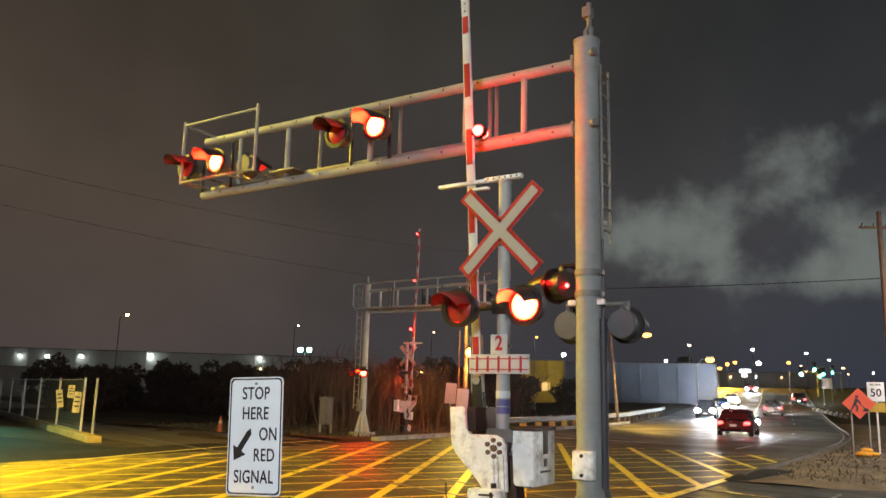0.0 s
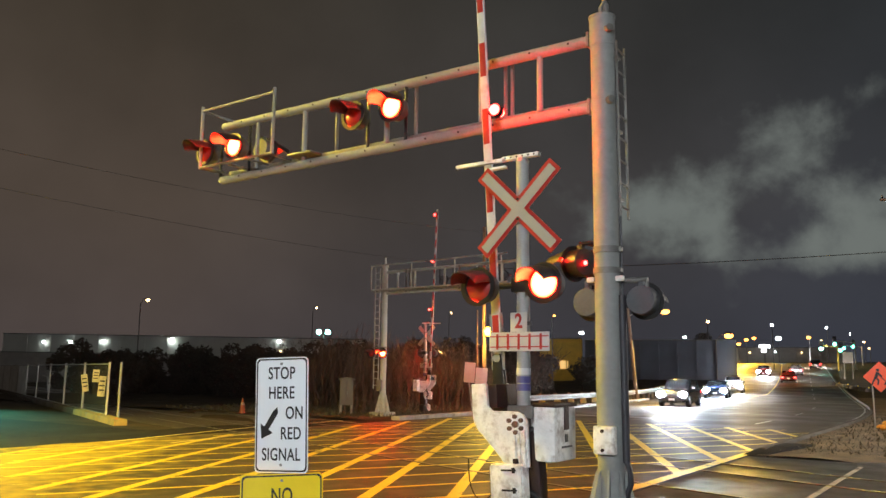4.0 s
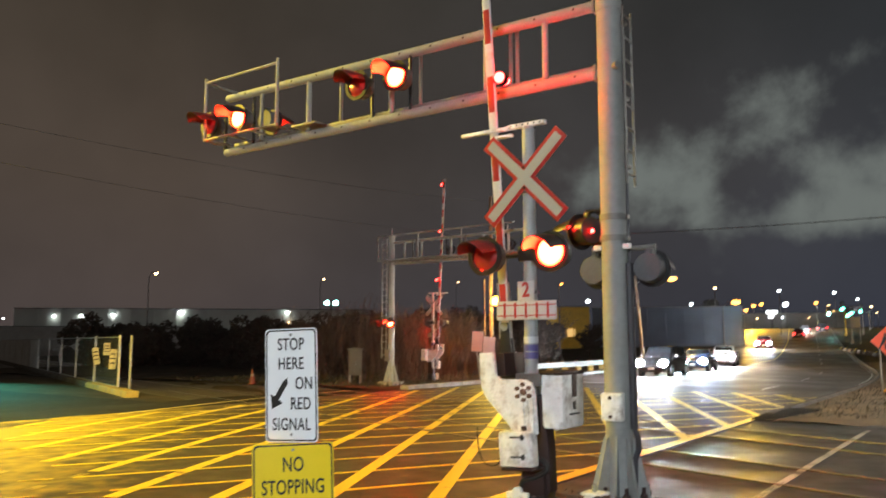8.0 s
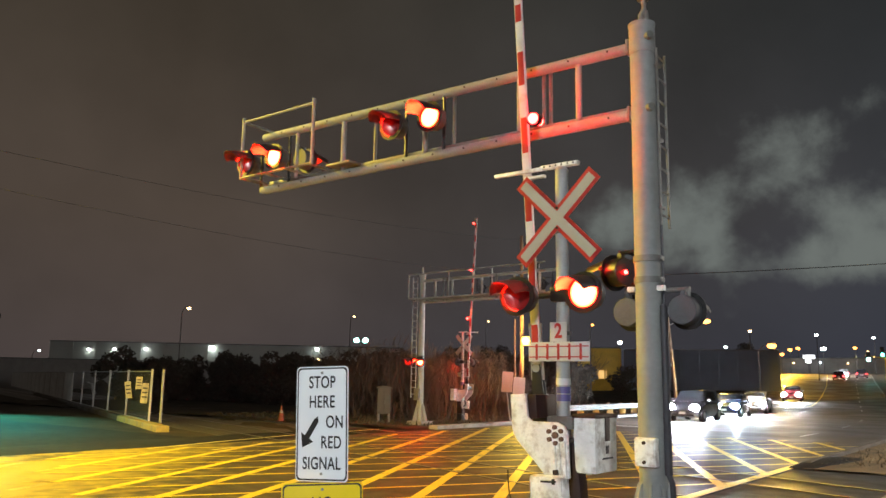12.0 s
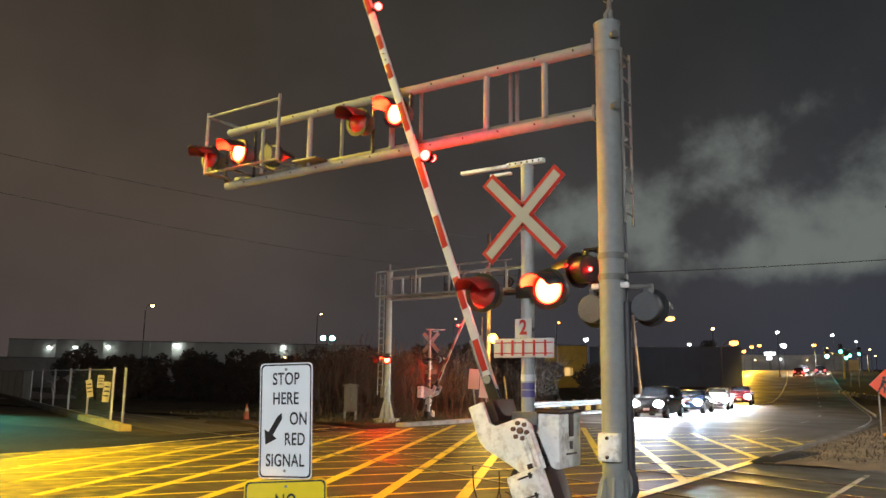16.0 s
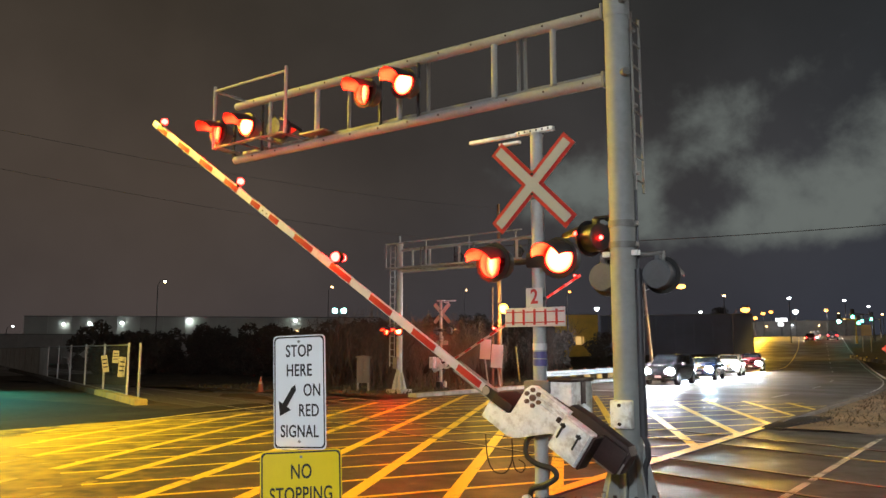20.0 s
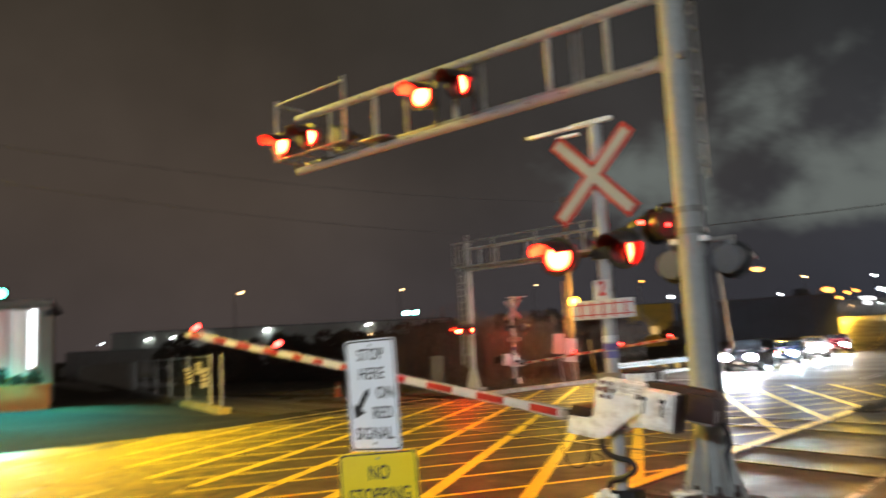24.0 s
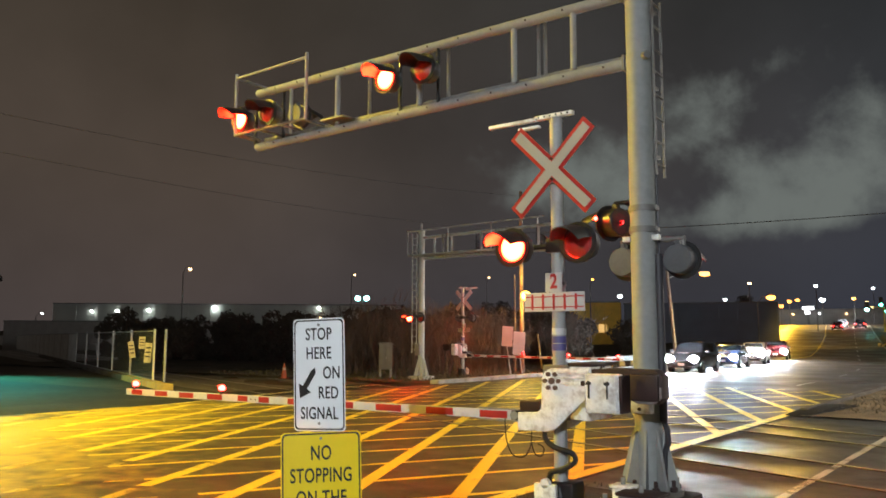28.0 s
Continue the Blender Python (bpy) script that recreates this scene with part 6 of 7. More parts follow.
building("warehouse", (-41.5, 122.15, 0.6), (54, 30, 6.4), 10, M["cladding"], "long pale metal warehouse with wall lamps", 16,
         ((-21.2, 5.28, "wall_light", 0.6), (-17.4, 5.36, "wall_light", 0.6), (-12.7, 5.5, "wall_light", 0.7), (-2.7, 5.9, "wall_light", 0.95), (13.5, 5.95, "wall_light", 0.75), (13.7, 4.37, "warm", 0.6)))
building("low_building", (-58.0, 116.0, 0.2), (30, 12, 4.0), 14, M["plaster"], "low grey industrial building behind the fence", 5,
         ((2.4, 3.7, "wall_light", 0.6),))
th = building("kiosk_building", (13.0, 112.0, 1.2), (8.5, 6, 5.6), -6, M["yellow_wall"], "small ochre building with its lit look in the wall colour", 4)
for i in range(3):
    bm = B()
    box(bm, (-2.6 + 2.2 * i, -0.05, 2.0), (1.1, 0.1, 1.1), 0.02)
    part("window", bm, M["window_lit"], th)
building("depot", (27.5, 110.0, 1.0), (20, 16, 5.6), -16, M["cladding_blue"], "grey depot with panelled walls tinted by blue glare", 8)
building("shop_row", (72.0, 204.0, 4.8), (46, 14, 4.2), -20, M["plaster"], "row of low shops with lit signs", 9,
         ((-12, 3.2, "cool", 0.8), (-6, 3.4, "cool", 0.7), (2, 3.0, "warm", 0.7), (8, 3.2, "cool", 0.6), (14, 3.0, "warm", 0.6)))
th = thing("lit_sign_board", pose(76.6, 197.7, 4.7, 0, 0, -20), "tall shop sign with lit white faces", "sign board")
for x, z, w, h in ((-1.0, 4.5, 2.6, 0.8), (-1.2, 3.4, 1.2, 0.8)):
    bm = B()
    box(bm, (x, 0, z), (w, 0.4, h), 0.05)
    part("face", bm, M["sign_lit"], th)
bm = B()
box(bm, (-1.0, 0.3, 2.4), (0.5, 0.3, 5.6), 0.03)
part("post", bm, M["galv_dark"], th)
# corner building on the near side street, with a planter before its glazed front
th = thing("corner_building", pose(-25.1, 37.4, 0, 0, 0, 30), "grey corner building with a lit glazed front", "building")
bm = B()
box(bm, (-6.2, 4.1, 2.5), (12, 7.8, 5.2), 0.04)
part("wall", bm, M["plaster"], th)
bm = B()
box(bm, (-0.12, -0.02, 2.5), (0.58, 0.36, 5.2), 0.03)
part("pillar", bm, M["plaster"], th, "grey corner pillar")
bm = B()
box(bm, (-6, 3.9, 5.26), (12.4, 8.6, 0.26), 0.04)
part("roof", bm, M["roof"], th)
bm = B()
box(bm, (-6, -0.41, 5.26), (12.42, 0.04, 0.30), 0.01)
part("fascia", bm, M["galv_dark"], th)
bm = B()
box(bm, (-3.0, 0.12, 1.55), (5.1, 0.16, 0.16), 0.02)
part("window_sill", bm, M["brick_orange"], th)
bm = B()
box(bm, (-0.73, 0.10, 3.5), (0.30, 0.10, 2.95), 0.03)
part("light_tube", bm, M["sign_lit"], th, "tall lit white light strip")
for i, (x, w) in enumerate(((-1.32, 0.72), (-2.16, 0.72), (-3.0, 0.72), (-3.84, 0.72), (-4.68, 0.72))):
    bm = B()
    box(bm, (x, 0.16, 3.3), (w, 0.06, 3.3), 0.01)
    wp = part("window_pane", bm, M["blind_lit"] if i != 1 else M["notice_pink"], th, "lit window with a drawn blind" if i != 1 else "pinkish poster behind the glass")
    for sx in (-0.5, 0.5):
        bm = B()
        box(bm, (x + sx * (w + 0.06), 0.10, 3.3), (0.07, 0.14, 3.4), 0.01)
        part("mullion", bm, M["sign_white"], wp)
    if i != 1:
        for j in range(5):
            bm = B()
            box(bm, (x - 0.28 + 0.14 * j, 0.122, 3.3), (0.10, 0.008, 3.2))
            part("blind_slat", bm, M["blind_lit"], wp)
bm = B()
box(bm, (0.1, -0.35, 4.75), (0.5, 0.5, 0.3), 0.05)
part("camera_box", bm, M["black"], th)
pl_ = thing("planter", pose(-25.1, 37.4, 0, 0, 0, 30), "long terracotta planter with dark plants before the building", "planter")
bm = B()
box(bm, (-1.2, -0.75, 0.53), (2.75, 0.9, 1.26), 0.05)
part("trough", bm, M["brick_orange"], pl_, "terracotta trough")
bm = B()
for sy in (-1.21, -0.29):
    box(bm, (-1.2, sy, 1.17), (2.85, 0.12, 0.12), 0.02)
for sx in (-2.60, 0.20):
    box(bm, (sx, -0.75, 1.17), (0.12, 0.82, 0.12), 0.02)
part("rim", bm, M["brick_orange"], pl_)
gs = thing("green_lamp", pose(-26.47, 35.6, 5.36, 0, 0, 30), "round green lamp in a dark housing over the fascia", "signal lamp")
bm = B()
box(bm, (0, 0.62, 0.05), (0.10, 1.2, 0.10), 0.02)
part("bracket", bm, M["galv_dark"], gs)
bm = B()
box(bm, (0, 0.05, 0.32), (0.62, 0.22, 0.62), 0.06)
part("housing", bm, M["black"], gs)
bm = B()
bmesh.ops.create_uvsphere(bm, u_segments=16, v_segments=10, radius=0.25, matrix=Matrix.Translation((0, -0.07, 0.32)) @ Matrix.Diagonal((1, 0.5, 1, 1)))
part("lens", bm, M["green_on"], gs)

# floodlights and the distant traffic signals
fl = thing("floodlight", pose(-21.9, 128.1, 0.9), "pair of teal floodlights on a tall mast", "floodlight")
bm = B()
tube(bm, (0, 0.3, -0.9), (0, 0.3, 7.4), 0.14, 0.1, 12)
part("mast", bm, M["galv_dark"], fl)
for s in (-0.72, 0.75):
    bm = B()
    box(bm, (s, 0.15, 7.35), (0.9, 0.3, 0.8), 0.06)
    h_ = part("head", bm, M["galv_dark"], fl)
    bm = B()
    bmesh.ops.create_uvsphere(bm, u_segments=14, v_segments=8, radius=1.0, matrix=Matrix.Translation((s, -0.02, 7.35)) @ Matrix.Diagonal((0.42, 0.2, 0.38, 1)))
    part("lens", bm, M["teal_on"], h_)


def traffic_signal(x, y, z, arm, label, lamps, paint="galv_dark"):
    u, v = uv_of(x, y)
    g = ground_z(u)
    th = thing("traffic_signal", pose(x, y, g, 0, 0, -24), label, "traffic signal", "traffic signals")
    bm = B()
    tube(bm, (arm, 0, -0.1), (arm, 0, z - g + 0.4), 0.13, 0.1, 12)
    part("pole", bm, M[paint], th)
    bm = B()
    rod(bm, [(arm, 0, z - g + 0.2), (0, 0, z - g + 0.6)], 0.07)
    part("arm", bm, M[paint], th)
    for dx, dz, kind in lamps:
        bm = B()
        box(bm, (dx, -0.1, z - g + dz + 0.5), (0.6, 0.3, 1.6), 0.05)
        h_ = part("head", bm, M["black"], th)
        bm = B()
        bmesh.ops.create_uvsphere(bm, u_segments=14, v_segments=8, radius=0.27, matrix=Matrix.Translation((dx, -0.26, z - g + dz)) @ Matrix.Diagonal((1, 0.35, 1, 1)))
        part("lens", bm, M[kind], h_)


traffic_signal(60.0, 132.7, 6.5, 2.4, "green traffic signal on a yellow mast arm", ((0, 0, "teal_on"),), "yellow_wall")
traffic_signal(63.7, 135.8, 7.4, 3.0, "green traffic signals over the distant junction", ((0, 0, "green_on"), (0.8, -1.05, "green_on")))
traffic_signal(72.0, 150.0, 7.2, 3.0, "green traffic signals over the distant junction", ((0, 0, "green_on"), (1.6, 0.3, "green_on")))
bs_ = thing("billboard", pose(52.3, 108, 1.6, 0, 0, -26), "pale square sign board on posts", "sign board")
bm = B()
box(bm, (0, 0, 2.9), (1.25, 0.12, 1.45), 0.02)
part("board", bm, M["plaster"], bs_)
for s in (-0.5, 0.5):
    bm = B()
    box(bm, (s, 0.12, 1.2), (0.12, 0.12, 4.0), 0.01)
    part("post", bm, M["galv_dark"], bs_)


# ---- vegetation ----
def twigs(name, seed, count, spread, height, material, thick=0.022, splits=3):
    """Bare stems that fork and bend, as one mesh of thin three-sided rods."""
    rng = random.Random(seed)
    verts, faces = [], []

    def stick(p, d, length, r, depth):
        q = p + d * length
        side = d.cross(Vector((0.3, 0.9, 0.1))).normalized()
        other = d.cross(side).normalized()
        n = len(verts)
        for c, rr in ((p, r), (q, r * 0.62)):
            for k in range(3):
                a = 2.094 * k
                verts.append(c + (side * math.cos(a) + other * math.sin(a)) * rr)
        for k in range(3):
            faces.append((n + k, n + (k + 1) % 3, n + 3 + (k + 1) % 3, n + 3 + k))
        if depth:
            for _ in range(rng.choice((2, 2, 3))):
                e = (d + Vector((rng.uniform(-0.7, 0.7), rng.uniform(-0.7, 0.7), rng.uniform(-0.1, 0.5)))).normalized()
                stick(q, e, length * rng.uniform(0.55, 0.85), r * 0.6, depth - 1)

    for _ in range(count):
        p = Vector((rng.uniform(-spread[0], spread[0]), rng.uniform(-spread[1], spread[1]), -0.05))
        d = Vector((rng.uniform(-0.4, 0.4), rng.uniform(-0.4, 0.4), 1)).normalized()
        stick(p, d, height * rng.uniform(0.28, 0.48), thick * rng.uniform(0.7, 1.2), splits)
    return raw_mesh(name, verts, faces, material)


BUSH = [twigs("twigs", 11 + k, 26, (1.1, 0.8), 2.4, M["bark"]) for k in range(3)]
rng = random.Random(5)
for k in range(30):
    u = rng.uniform(29.5, 41.0) + (0 if k < 20 else 6)
    v = rng.uniform(23.6, 31.0)
    th = thing("bush", at(u, v, 0.05, rng.uniform(0, 360)), "bare tangled bush beside the tracks", "bush", "bare bushes")
    th.scale = [rng.uniform(0.8, 1.5)] * 3
    part_of("brushwood", BUSH[k % 3], th)


def leaf_cloud(name, seed, centre, radii, n, size, material):
    """Many small bent leaf clumps filling an uneven volume."""
    r = np.random.RandomState(seed)
    verts, faces = [], []
    blobs = [(np.array([r.uniform(-0.7, 0.7), r.uniform(-0.7, 0.7), r.uniform(-0.75, 0.8)]), r.uniform(0.25, 0.55)) for _ in range(14)]
    for _ in range(n):
        c, rad = blobs[r.randint(len(blobs))]
        d = r.normal(size=3)
        d /= np.linalg.norm(d)
        p = (c + d * rad * r.uniform(0.55, 1.05)) * np.array(radii) + np.array(centre)
        a, b = r.normal(size=3), r.normal(size=3)
        a /= np.linalg.norm(a)
        b -= a * a.dot(b)
        b /= np.linalg.norm(b)
        s = size * r.uniform(0.6, 1.4)
        nrm = np.cross(a, b) * s * 0.3
        k = len(verts)
        verts += [p - a * s, p + b * s * 0.55 + nrm, p + a * s, p - b * s * 0.55 + nrm]
        faces += [(k, k + 1, k + 2), (k, k + 2, k + 3)]
    return raw_mesh(name, verts, faces, material)


def tree_meshes(seed, h, w):
    bm = B()
    rr = random.Random(seed)
    tube(bm, (0, 0, -0.1), (0.1, 0, h * 0.45), h * 0.028, h * 0.018, 10)
    for k in range(7):
        a = k * 0.9 + rr.random()
        z0 = h * rr.uniform(0.25, 0.48)
        tube(bm, (0.05, 0, z0), (w * 0.6 * math.cos(a), w * 0.6 * math.sin(a), h * rr.uniform(0.55, 0.85)), h * 0.013, h * 0.004, 6)
    tube(bm, (0.1, 0, h * 0.45), (0, 0.1, h * 0.85), h * 0.018, h * 0.005, 8)
    trunk = finish("trunk", bm, M["bark"])
    crown = leaf_cloud("crown", seed, (0, 0, h * 0.62), (w, w, h * 0.42), 2600, h * 0.034, M["leaf_dark"])
    return trunk, crown


TREES = [tree_meshes(21 + k, 7.0, 3.4) for k in range(3)]


SHRUBS = [leaf_cloud("crown", 61 + k, (0, 0, 3.4), (3.6, 3.0, 3.9), 4200, 0.26, M["leaf_dark"]) for k in range(3)]
for k, (x, r) in enumerate(((-2.1, 0.42), (-0.55, 0.36), (-1.3, 0.22))):
    part_of("plant", leaf_cloud("plant", 301 + k, (x, -0.75, 1.25 + r * 0.8), (r, r * 0.8, r), 320, 0.11, M["leaf_dark"]), pl_, None, "dark low plant")


def shrub(x, y, s, turn, k):
    u, v = uv_of(x, y)
    th = thing("shrub", pose(x, y, ground_z(u), 0, 0, turn), "dark bare shrub in a thick belt behind the tracks", "shrub", "shrub belt")
    th.scale = (s * 1.15, s * 1.15, s)
    part_of("stem", TREES[k][0], th)
    part_of("crown", SHRUBS[k], th)


def tree(x, y, s, turn, k, squash=1.0):
    u, v = uv_of(x, y)
    th = thing("tree", pose(x, y, ground_z(u), 0, 0, turn), "dark leafy tree in the distance", "tree", "distant trees")
    th.scale = (s, s, s * squash)
    part_of("trunk", TREES[k][0], th)
    part_of("crown", TREES[k][1], th)


rng = random.Random(8)
for k in range(46):  # dense dark growth behind the tracks
    t = k / 45
    x, y = -29 + 34 * t + rng.uniform(-1.2, 1.2), 62 - 6 * t + rng.uniform(-3, 6)
    shrub(x, y, rng.uniform(0.38, 0.54), rng.uniform(0, 360), k % 3)
for x, y, s in ((-8, 140, 0.9), (0, 138, 0.9), (-8, 146, 0.8),
                (48, 160, 0.9), (92, 150, 1.0), (85, 140, 0.9), (100, 160, 1.2), (112, 170, 1.3), (3, 92, 0.62), (8, 88, 0.55), (13, 84, 0.5), (-3, 90, 0.6)):
    tree(x, y, s, rng.uniform(0, 360), rng.randrange(3))


def litter(name, seed, n, area, size, material, label, lift=0.0):
    r = np.random.RandomState(seed)
    verts, faces = [], []
    for _ in range(n):
        u, v = r.uniform(*area[0]), r.uniform(*area[1])
        p = np.array(W(u, v, ground_z(u) + lift + 0.02))
        a = r.uniform(0, 6.28)
        s = size * r.uniform(0.4, 1.3)
        h = s * r.uniform(0.2, 1.6)
        d = np.array([math.cos(a), math.sin(a), 0]) * s
        tip = p + np.array([r.uniform(-1, 1) * s, r.uniform(-1, 1) * s, h])
        k = len(verts)
        verts += [p - d * 0.35, p + d * 0.35, tip, p + np.array([-d[1], d[0], 0]) * 0.4]
        faces += [(k, k + 1, k + 2), (k + 1, k + 3, k + 2), (k + 3, k, k + 2)]
    return tagged(new(name, raw_mesh(name, verts, faces, material)), label, "litter", "", "stuff")


litter("dead_grass", 3, 9000, ((21.3, 60), (-20, 4.6)), 0.09, M["grass"], "dry grass and leaf litter on the verge", 0.07)
litter("verge_grass", 4, 6000, ((25, 50), (21, 34)), 0.12, M["grass"], "dry grass under the bushes", 0.05)
litter("gravel", 6, 3000, ((-2, 9.2), (3.1, 5.0)), 0.022, M["wet_dirt"], "loose dark gravel round the foundations", 0.06)

litter("rubble", 9, 900, ((21.4, 33), (-8, 4.6)), 0.05, M["rubble"], "pale stones and scraps scattered on the dirt", 0.06)
litter("rubble_fines", 10, 5000, ((21.2, 30), (-8, 4.8)), 0.028, M["ballast"], "broken asphalt crumbs along the verge", 0.06)


# ---- cars ----
def loft(bm, sections):
    """Join outlines of equal length, each a list of points, and close the ends."""
    loops = [[bm.verts.new(p) for p in s] for s in sections]
    n = len(loops[0])
    for a, b in zip(loops, loops[1:]):
        for i in range(n):
            bm.faces.new((a[i], a[(i + 1) % n], b[(i + 1) % n], b[i]))
    bm.faces.new(loops[0][::-1])
    bm.faces.new(loops[-1])
    bmesh.ops.recalc_face_normals(bm, faces=bm.faces[:])
    return bm


def car(paint, label, tall=1.0, cool=False):
    """A car with its nose at y = 0 pointing to -y."""
    th = thing("car", Matrix.Identity(4), label, "car", "cars on the road")
    w, L, hb, hr = 0.92, 4.5, 0.92 * tall, 1.45 * tall
    # body: half outlines along the length
    rows = ((0.0, 0.62, 0.42, 0.66), (0.12, 0.84, 0.28, 0.74), (0.7, 0.91, 0.22, 0.82 * hb / 0.92), (1.3, w, 0.2, hb), (3.6, w, 0.2, hb + 0.03), (4.25, 0.88, 0.25, hb + 0.02), (4.5, 0.74, 0.42, hb - 0.12))
    secs = []
    for y, hw, z0, z1 in rows:
        secs.append([(-hw * 0.9, y, z0), (hw * 0.9, y, z0), (hw, y, z0 + 0.18), (hw, y, z1 - 0.14), (hw * 0.88, y, z1), (-hw * 0.88, y, z1), (-hw, y, z1 - 0.14), (-hw, y, z0 + 0.18)])
    bm = B()
    loft(bm, secs)
    body = part("body", bm, paint, th)
    cab = ((1.25, 0.80, hb - 0.04, hb + 0.02), (2.0, 0.70, hb - 0.04, hr - 0.03), (2.6, 0.70, hb - 0.04, hr), (3.6 if tall < 1.1 else 4.1, 0.68, hb - 0.04, hr - 0.04), (4.2 if tall < 1.1 else 4.42, 0.76, hb - 0.04, hb + 0.02))
    secs = []
    for y, hw, z0, z1 in cab:
        secs.append([(-w * 0.86, y, z0), (w * 0.86, y, z0), (hw, y, z1 - 0.05), (hw * 0.86, y, z1), (-hw * 0.86, y, z1), (-hw, y, z1 - 0.05)])
    bm = B()
    loft(bm, secs)
    part("cabin", bm, paint, th)
    for name, pts in (("windscreen", [(-0.70, 1.36, hb + 0.05), (0.70, 1.36, hb + 0.05), (0.60, 1.93, hr - 0.09), (-0.60, 1.93, hr - 0.09)]),):
        bm = B()
        vs = [bm.verts.new((x, y - 0.02, z + 0.02)) for x, y, z in pts]
        vb = [bm.verts.new((x, y + 0.02, z)) for x, y, z in pts]
        bm.faces.new(vs), bm.faces.new(vb[::-1])
        for i in range(4):
            bm.faces.new((vs[i], vb[i], vb[(i + 1) % 4], vs[(i + 1) % 4]))
        bmesh.ops.recalc_face_normals(bm, faces=bm.faces[:])
        part(name, bm, M["pane"], th)
    for s in (-1, 1):
        for y0, y1 in ((1.75, 2.55), (2.65, 3.5)):
            bm = B()
            slab(bm, [(y0 + (0.25 if y0 < 2 else 0), hr - 0.12), (y1 - (0.2 if y1 > 3 else 0), hr - 0.12), (y1, hb + 0.03), (y0 - 0.1, hb + 0.03)], -0.012, 0.012)
            part("side_window", bm, M["pane"], th, "", Matrix.Translation((s * 0.765, 0, 0)) @ pose(0, 0, 0, 0, 0, 90) @ Matrix.Translation((0, 0, 0)))
        bm = B()
        box(bm, (s * 0.98, 1.55, hb + 0.08), (0.2, 0.1, 0.14), 0.03)
        part("mirror", bm, M["black"], th)
        for y in (0.86, 3.58):
            bm = B()
            tube(bm, (s * 0.70, y, 0.33), (s * 0.93, y, 0.33), 0.33, None, 20)
            wh = part("wheel", bm, M["rubber"], th)
            bm = B()
            tube(bm, (s * 0.9, y, 0.33), (s * 0.945, y, 0.33), 0.2, 0.17, 14)
            part("rim", bm, M["rim"], wh)
        bm = B()
        # Larger than a true lens, so headlight glare is in its shape.
        bmesh.ops.create_uvsphere(bm, u_segments=14, v_segments=8, radius=1.0, matrix=Matrix.Translation((s * 0.66, 0.05, 0.68 * (1 + (tall - 1) * 0.6))) @ Matrix.Diagonal((0.26, 0.08, 0.18, 1)))
        part("headlight", bm, M["headlight_blue"] if cool else M["headlight"], th, "bright lit headlight")
        bm = B()
        box(bm, (s * 0.70, 4.46, hb - 0.2), (0.30, 0.09, 0.16), 0.03)
        part("tail_light", bm, M["tail"], th, "lit red tail light")
    bm = B()
    box(bm, (0, 0.03, 0.55), (0.8, 0.06, 0.18), 0.02)
    box(bm, (0, 0.06, 0.36), (1.2, 0.06, 0.12), 0.02)
    part("grille", bm, M["black"], th)
    for y in (-0.012, 4.51):
        bm = B()
        box(bm, (0, y, 0.46 if y < 1 else 0.6), (0.34, 0.02, 0.12), 0.004)
        part("plate", bm, M["plate"], th)
    return th


def lane_pose(u, v, turn=0.0):
    slope = math.degrees(math.atan(0.0068 * min(26.5, max(0.0, u - 35.0))))
    rise = math.degrees(math.atan((ground_z(u + 4) - ground_z(u)) / 4.0))
    p = W(u, v + bend(u), ground_z(u) + 0.005)
    return pose(p.x, p.y, p.z, 0, 0, -AZ + slope + turn) @ pose(0, 0, 0, rise if not turn else -rise)


waiting_suv = car(M["car_black"], "black sport utility car with lit headlights waiting at the crossing", 1.16)
waiting_blue = car(M["car_blue"], "dark blue car with cool white headlights in the queue", 1.0, True)
waiting_silver = car(M["car_silver"], "silver car with lit headlights in the queue", 1.08)
waiting_red = car(M["car_red"], "dark red hatchback with lit headlights at the end of the queue", 1.05)
leaving_red = car(M["car_red"], "red car driving away with lit tail lights", 1.0)
leaving_dark = car(M["car_silver"], "silver car driving away with lit tail lights", 1.08)
leaving_far = car(M["car_black"], "black car waiting far off with lit tail lights", 1.1)


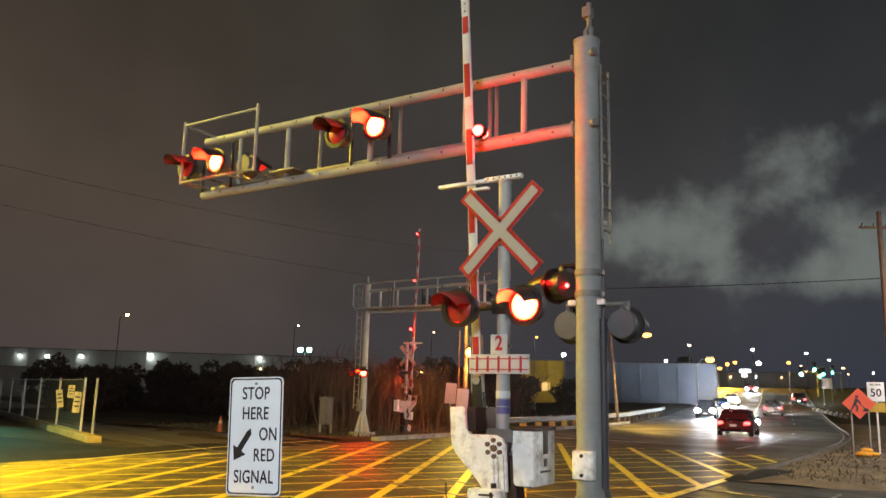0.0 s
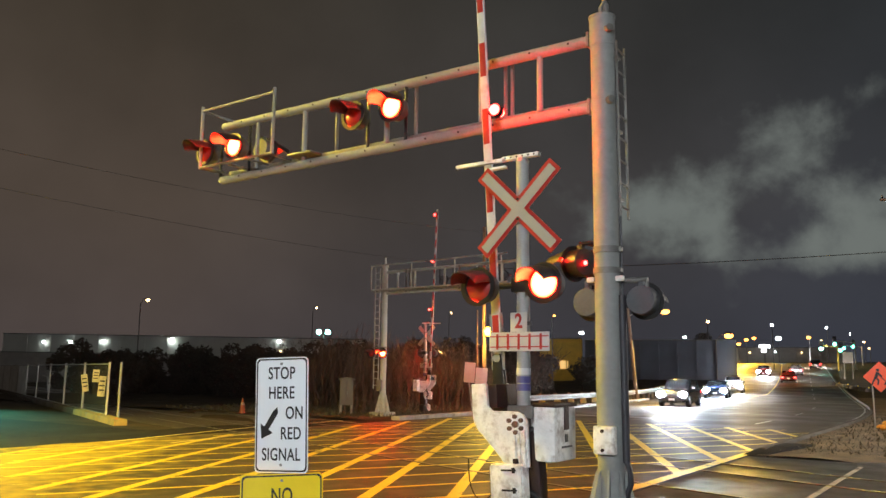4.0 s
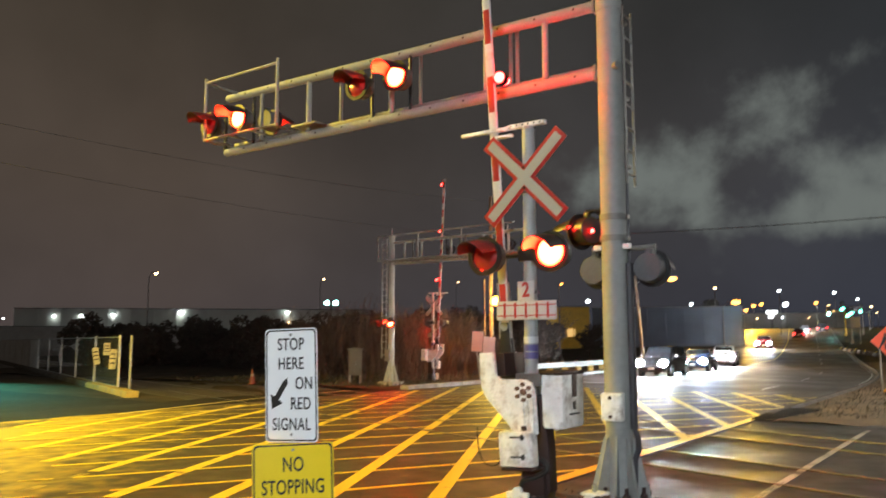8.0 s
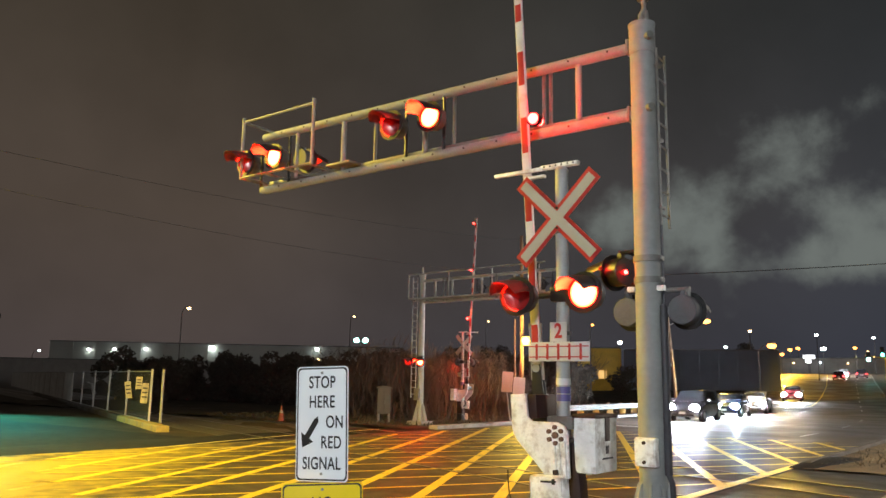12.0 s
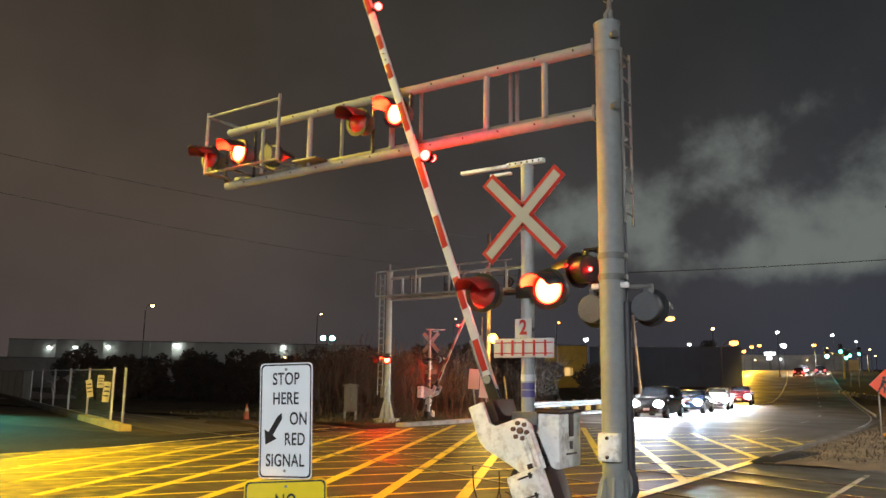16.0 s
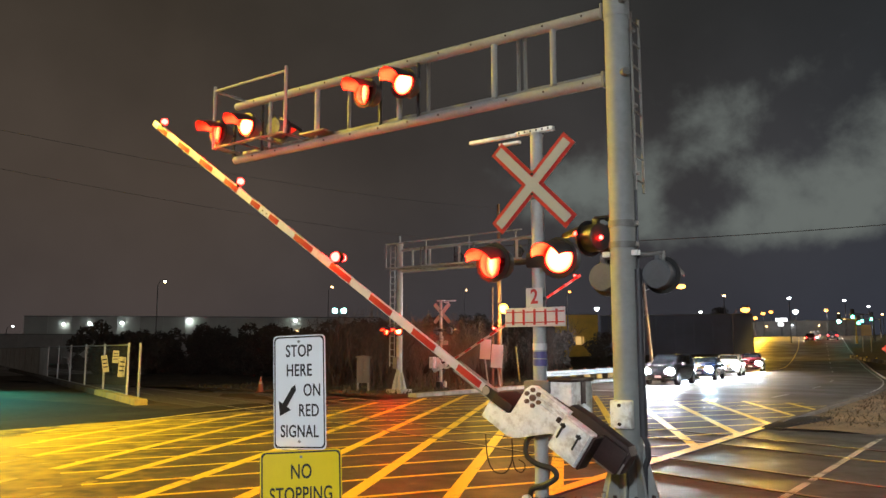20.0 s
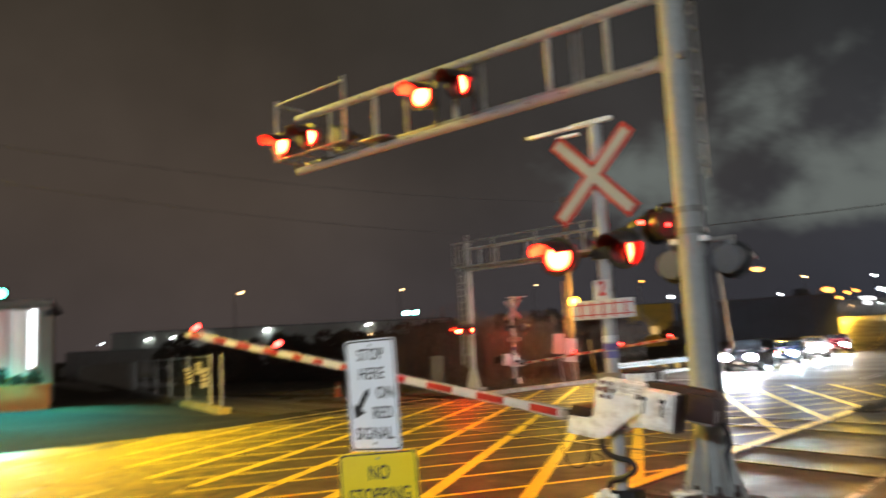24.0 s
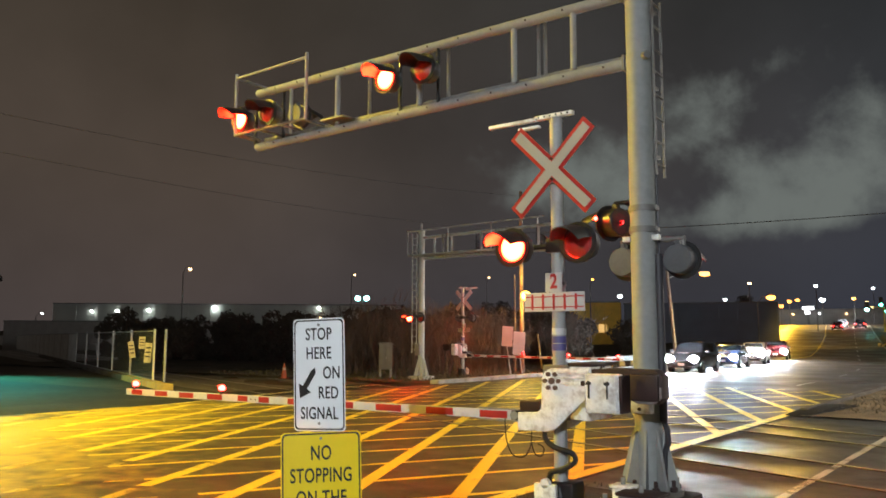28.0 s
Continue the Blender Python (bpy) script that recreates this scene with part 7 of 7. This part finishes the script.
# ---- steam drifting over the far works ----
def steam_material():
    """Ragged steam: thick lumps with a broken lower edge, thinning upwards."""
    m = bpy.data.materials.new("steam")
    m.use_nodes = True
    nt = m.node_tree
    nt.nodes.clear()
    ln = nt.links.new
    out = nt.nodes.new("ShaderNodeOutputMaterial")
    mix, tr, em = nt.nodes.new("ShaderNodeMixShader"), nt.nodes.new("ShaderNodeBsdfTransparent"), nt.nodes.new("ShaderNodeEmission")
    # Emission stands in for town light on the steam; no lamp reaches it.
    em.inputs[0].default_value, em.inputs[1].default_value = (0.90, 1.0, 0.93, 1), 0.072
    tc, sep = nt.nodes.new("ShaderNodeTexCoord"), nt.nodes.new("ShaderNodeSeparateXYZ")
    ln(tc.outputs["Object"], sep.inputs[0])
    lumps = nt.nodes.new("ShaderNodeTexNoise")
    lumps.inputs["Scale"].default_value, lumps.inputs["Detail"].default_value, lumps.inputs["Roughness"].default_value = 8.5, 11, 0.55
    lumps.inputs["Distortion"].default_value = 0.08
    mp = nt.nodes.new("ShaderNodeMapping")
    mp.inputs["Location"].default_value = (STEAM_SEED, 0.7, 0.2)
    ln(tc.outputs["Object"], mp.inputs[0])
    ln(mp.outputs[0], lumps.inputs["Vector"])

    def ramp(source, a, b, c, d):
        r = nt.nodes.new("ShaderNodeMapRange")
        r.interpolation_type = "SMOOTHSTEP"
        r.inputs[1].default_value, r.inputs[2].default_value, r.inputs[3].default_value, r.inputs[4].default_value = a, b, c, d
        ln(source, r.inputs[0])
        return r.outputs[0]

    total = lumps.outputs["Fac"]
    for piece in (ramp(sep.outputs["Z"], 0.100, 0.150, -0.30, 0.04), ramp(sep.outputs["Z"], 0.19, 0.36, 0.0, -0.32), ramp(sep.outputs["X"], 0.06, 0.30, -0.22, 0.05)):
        ad = nt.nodes.new("ShaderNodeMath")
        ln(total, ad.inputs[0])
        ln(piece, ad.inputs[1])
        total = ad.outputs[0]
    ln(ramp(total, 0.40, 0.68, 0.0, 0.95), mix.inputs[0])
    ln(tr.outputs[0], mix.inputs[1])
    ln(em.outputs[0], mix.inputs[2])
    ln(mix.outputs[0], out.inputs[0])
    return m


STEAM_SEED = 1.3
verts, faces = [], []
cols, rows_n = 40, 12
for j in range(rows_n + 1):
    e = radians(3.0 + 21.0 * j / rows_n)
    for i in range(cols + 1):
        a = radians(-4.0 + 74.0 * i / cols)
        verts.append(Vector((math.sin(a) * math.cos(e), math.cos(a) * math.cos(e), math.sin(e))))
for j in range(rows_n):
    for i in range(cols):
        k = j * (cols + 1) + i
        faces.append((k, k + 1, k + cols + 2, k + cols + 1))
steam = tagged(new("steam_cloud", raw_mesh("steam_cloud", verts, faces, steam_material())), "pale grey steam drifting in the night sky", "steam", "", "structure")
steam.scale = (900, 900, 900)
steam.visible_shadow = False


# overhead wires
def wire(name, p, q, sag, label, radius=0.018):
    bm = B()
    pts = []
    for k in range(17):
        t = k / 16
        c = Vector(p).lerp(Vector(q), t)
        c.z -= sag * 4 * t * (1 - t)
        pts.append(c)
    rod(bm, pts, radius, 5)
    ob = new(name, finish(name, bm, M["rubber"]))
    return tagged(ob, label, "wire", "overhead wires")


wire("overhead_wire", (-18.2, 17.9, 7.7), (1.35, 41.7, 7.5), 0.5, "thin black overhead wire across the night sky", 0.007)
wire("overhead_wire", (-18.2, 17.9, 8.7), (1.35, 41.7, 9.4), 0.5, "thin black overhead wire across the night sky", 0.007)
wire("overhead_wire", (1.35, 41.7, 7.4), (18.75, 33.2, 7.2), 0.15, "thin black overhead wire between wooden poles")


# ---- what moves ----
def motions():
    arm = [(0, 88.9), (12.6, 88.9), (13.6, 88.1), (14.5, 83.9), (15, 79.6), (16, 70.2), (17, 59.7), (18, 51.1), (19, 40.4), (20, 33.1), (21, 26.0), (22, 19.6),
           (23.5, 12.2), (25, 4.5), (26, 2.6), (27, 0.25), (28, -0.65)]
    arm = [(t, a + float(np.interp(a, (0, 26, 60, 89), (0.17, -0.25, -0.9, -2.2)))) for t, a in arm]
    ahead = [(0, 88), *[(t - 0.6, a) for t, a in arm[1:-1]], (28, -0.4)]
    for gate in (near_gate, far_gate):
        for o in gate.children:
            if o.name.startswith("gate_arm"):
                walk(o, [(t, pose(*PIVOT, 0, a, 0)) for t, a in (arm if gate == near_gate else ahead)])
    # the lamp units turn between their lit and their dark face
    period, first = 0.989, 0.22

    def turning(early, place):
        angle = 0.0 if early else 180.0
        rows = [(0.0, pose(*place, 0, 0, angle))]
        k = 0
        while True:
            off = (k % 2 == 0) == bool(early)
            t = first + k * period / 2 + (-0.01 if off else -0.030)
            if t + 0.09 > 28.0:
                break
            for j in range(4):
                rows.append((min(28.0, t + j * (1 / 30 if off else 1 / 58)), pose(*place, 0, 0, angle + 60 * j)))
            angle += 180
            k += 1
        rows.append((28.0, pose(*place, 0, 0, angle)))
        return rows

    for th in (near_gate, far_gate, near_cantilever, far_cantilever):
        for h in th.children:
            if not h.name.startswith("signal_head"):
                continue
            for o in h.children:
                if o.name.startswith("lamp_unit"):
                    walk(o, turning(h["phase"], (0, 0.03, 0)))
    for owner in (near_gate, far_gate, near_cantilever):
        for o in owner.children_recursive:
            if "turns" in o:
                walk(o, turning(o["turns"] == 1, o.location))
    walk(steam, [(0, pose(0, 0, 0, 0, 0, -2)), (14, pose(0, 0, 0, 0, 0, 3)), (28, pose(0, 0, 0, 0, 0, 8))])
    queue = ((waiting_suv, 15.7, ((0, 76), (1, 70), (2, 64), (3, 53.5), (5.5, 46.5), (8, 42.4), (9, 42.0), (28, 42.0))),
             (waiting_blue, 15.6, ((0, 92), (3, 71), (6, 58.5), (8, 51.5), (9.5, 50.5), (28, 50.5))),
             (waiting_silver, 15.2, ((0, 106), (3, 84), (6, 69), (9, 60.5), (11, 59.0), (28, 59.0))),
             (waiting_red, 14.3, ((0, 150), (3, 128), (5, 116), (7, 106), (9, 99.5), (11, 91.5), (12, 86), (14, 75), (16, 69), (17, 68.3), (28, 68.3))))
    for c, v, rows in queue:
        walk(c, [(t, lane_pose(u, v)) for t, u in rows])
    away = ((leaving_red, 10.6, ((0, 50), (0.5, 58.5), (1, 69.5), (1.5, 80), (2, 88.5), (3, 98), (3.5, 104), (5.5, 117), (7, 130), (9, 146), (11, 151), (28, 153))),
            (leaving_dark, 9.9, ((0, 91), (1, 100), (2, 110), (3, 122), (6, 140), (9, 156), (12, 161), (28, 162))),
            (leaving_far, 7.0, ((0, 118), (3, 146), (6, 158), (28, 160))))
    for c, v, rows in away:
        walk(c, [(t, lane_pose(u, v, 180)) for t, u in rows])


motions()
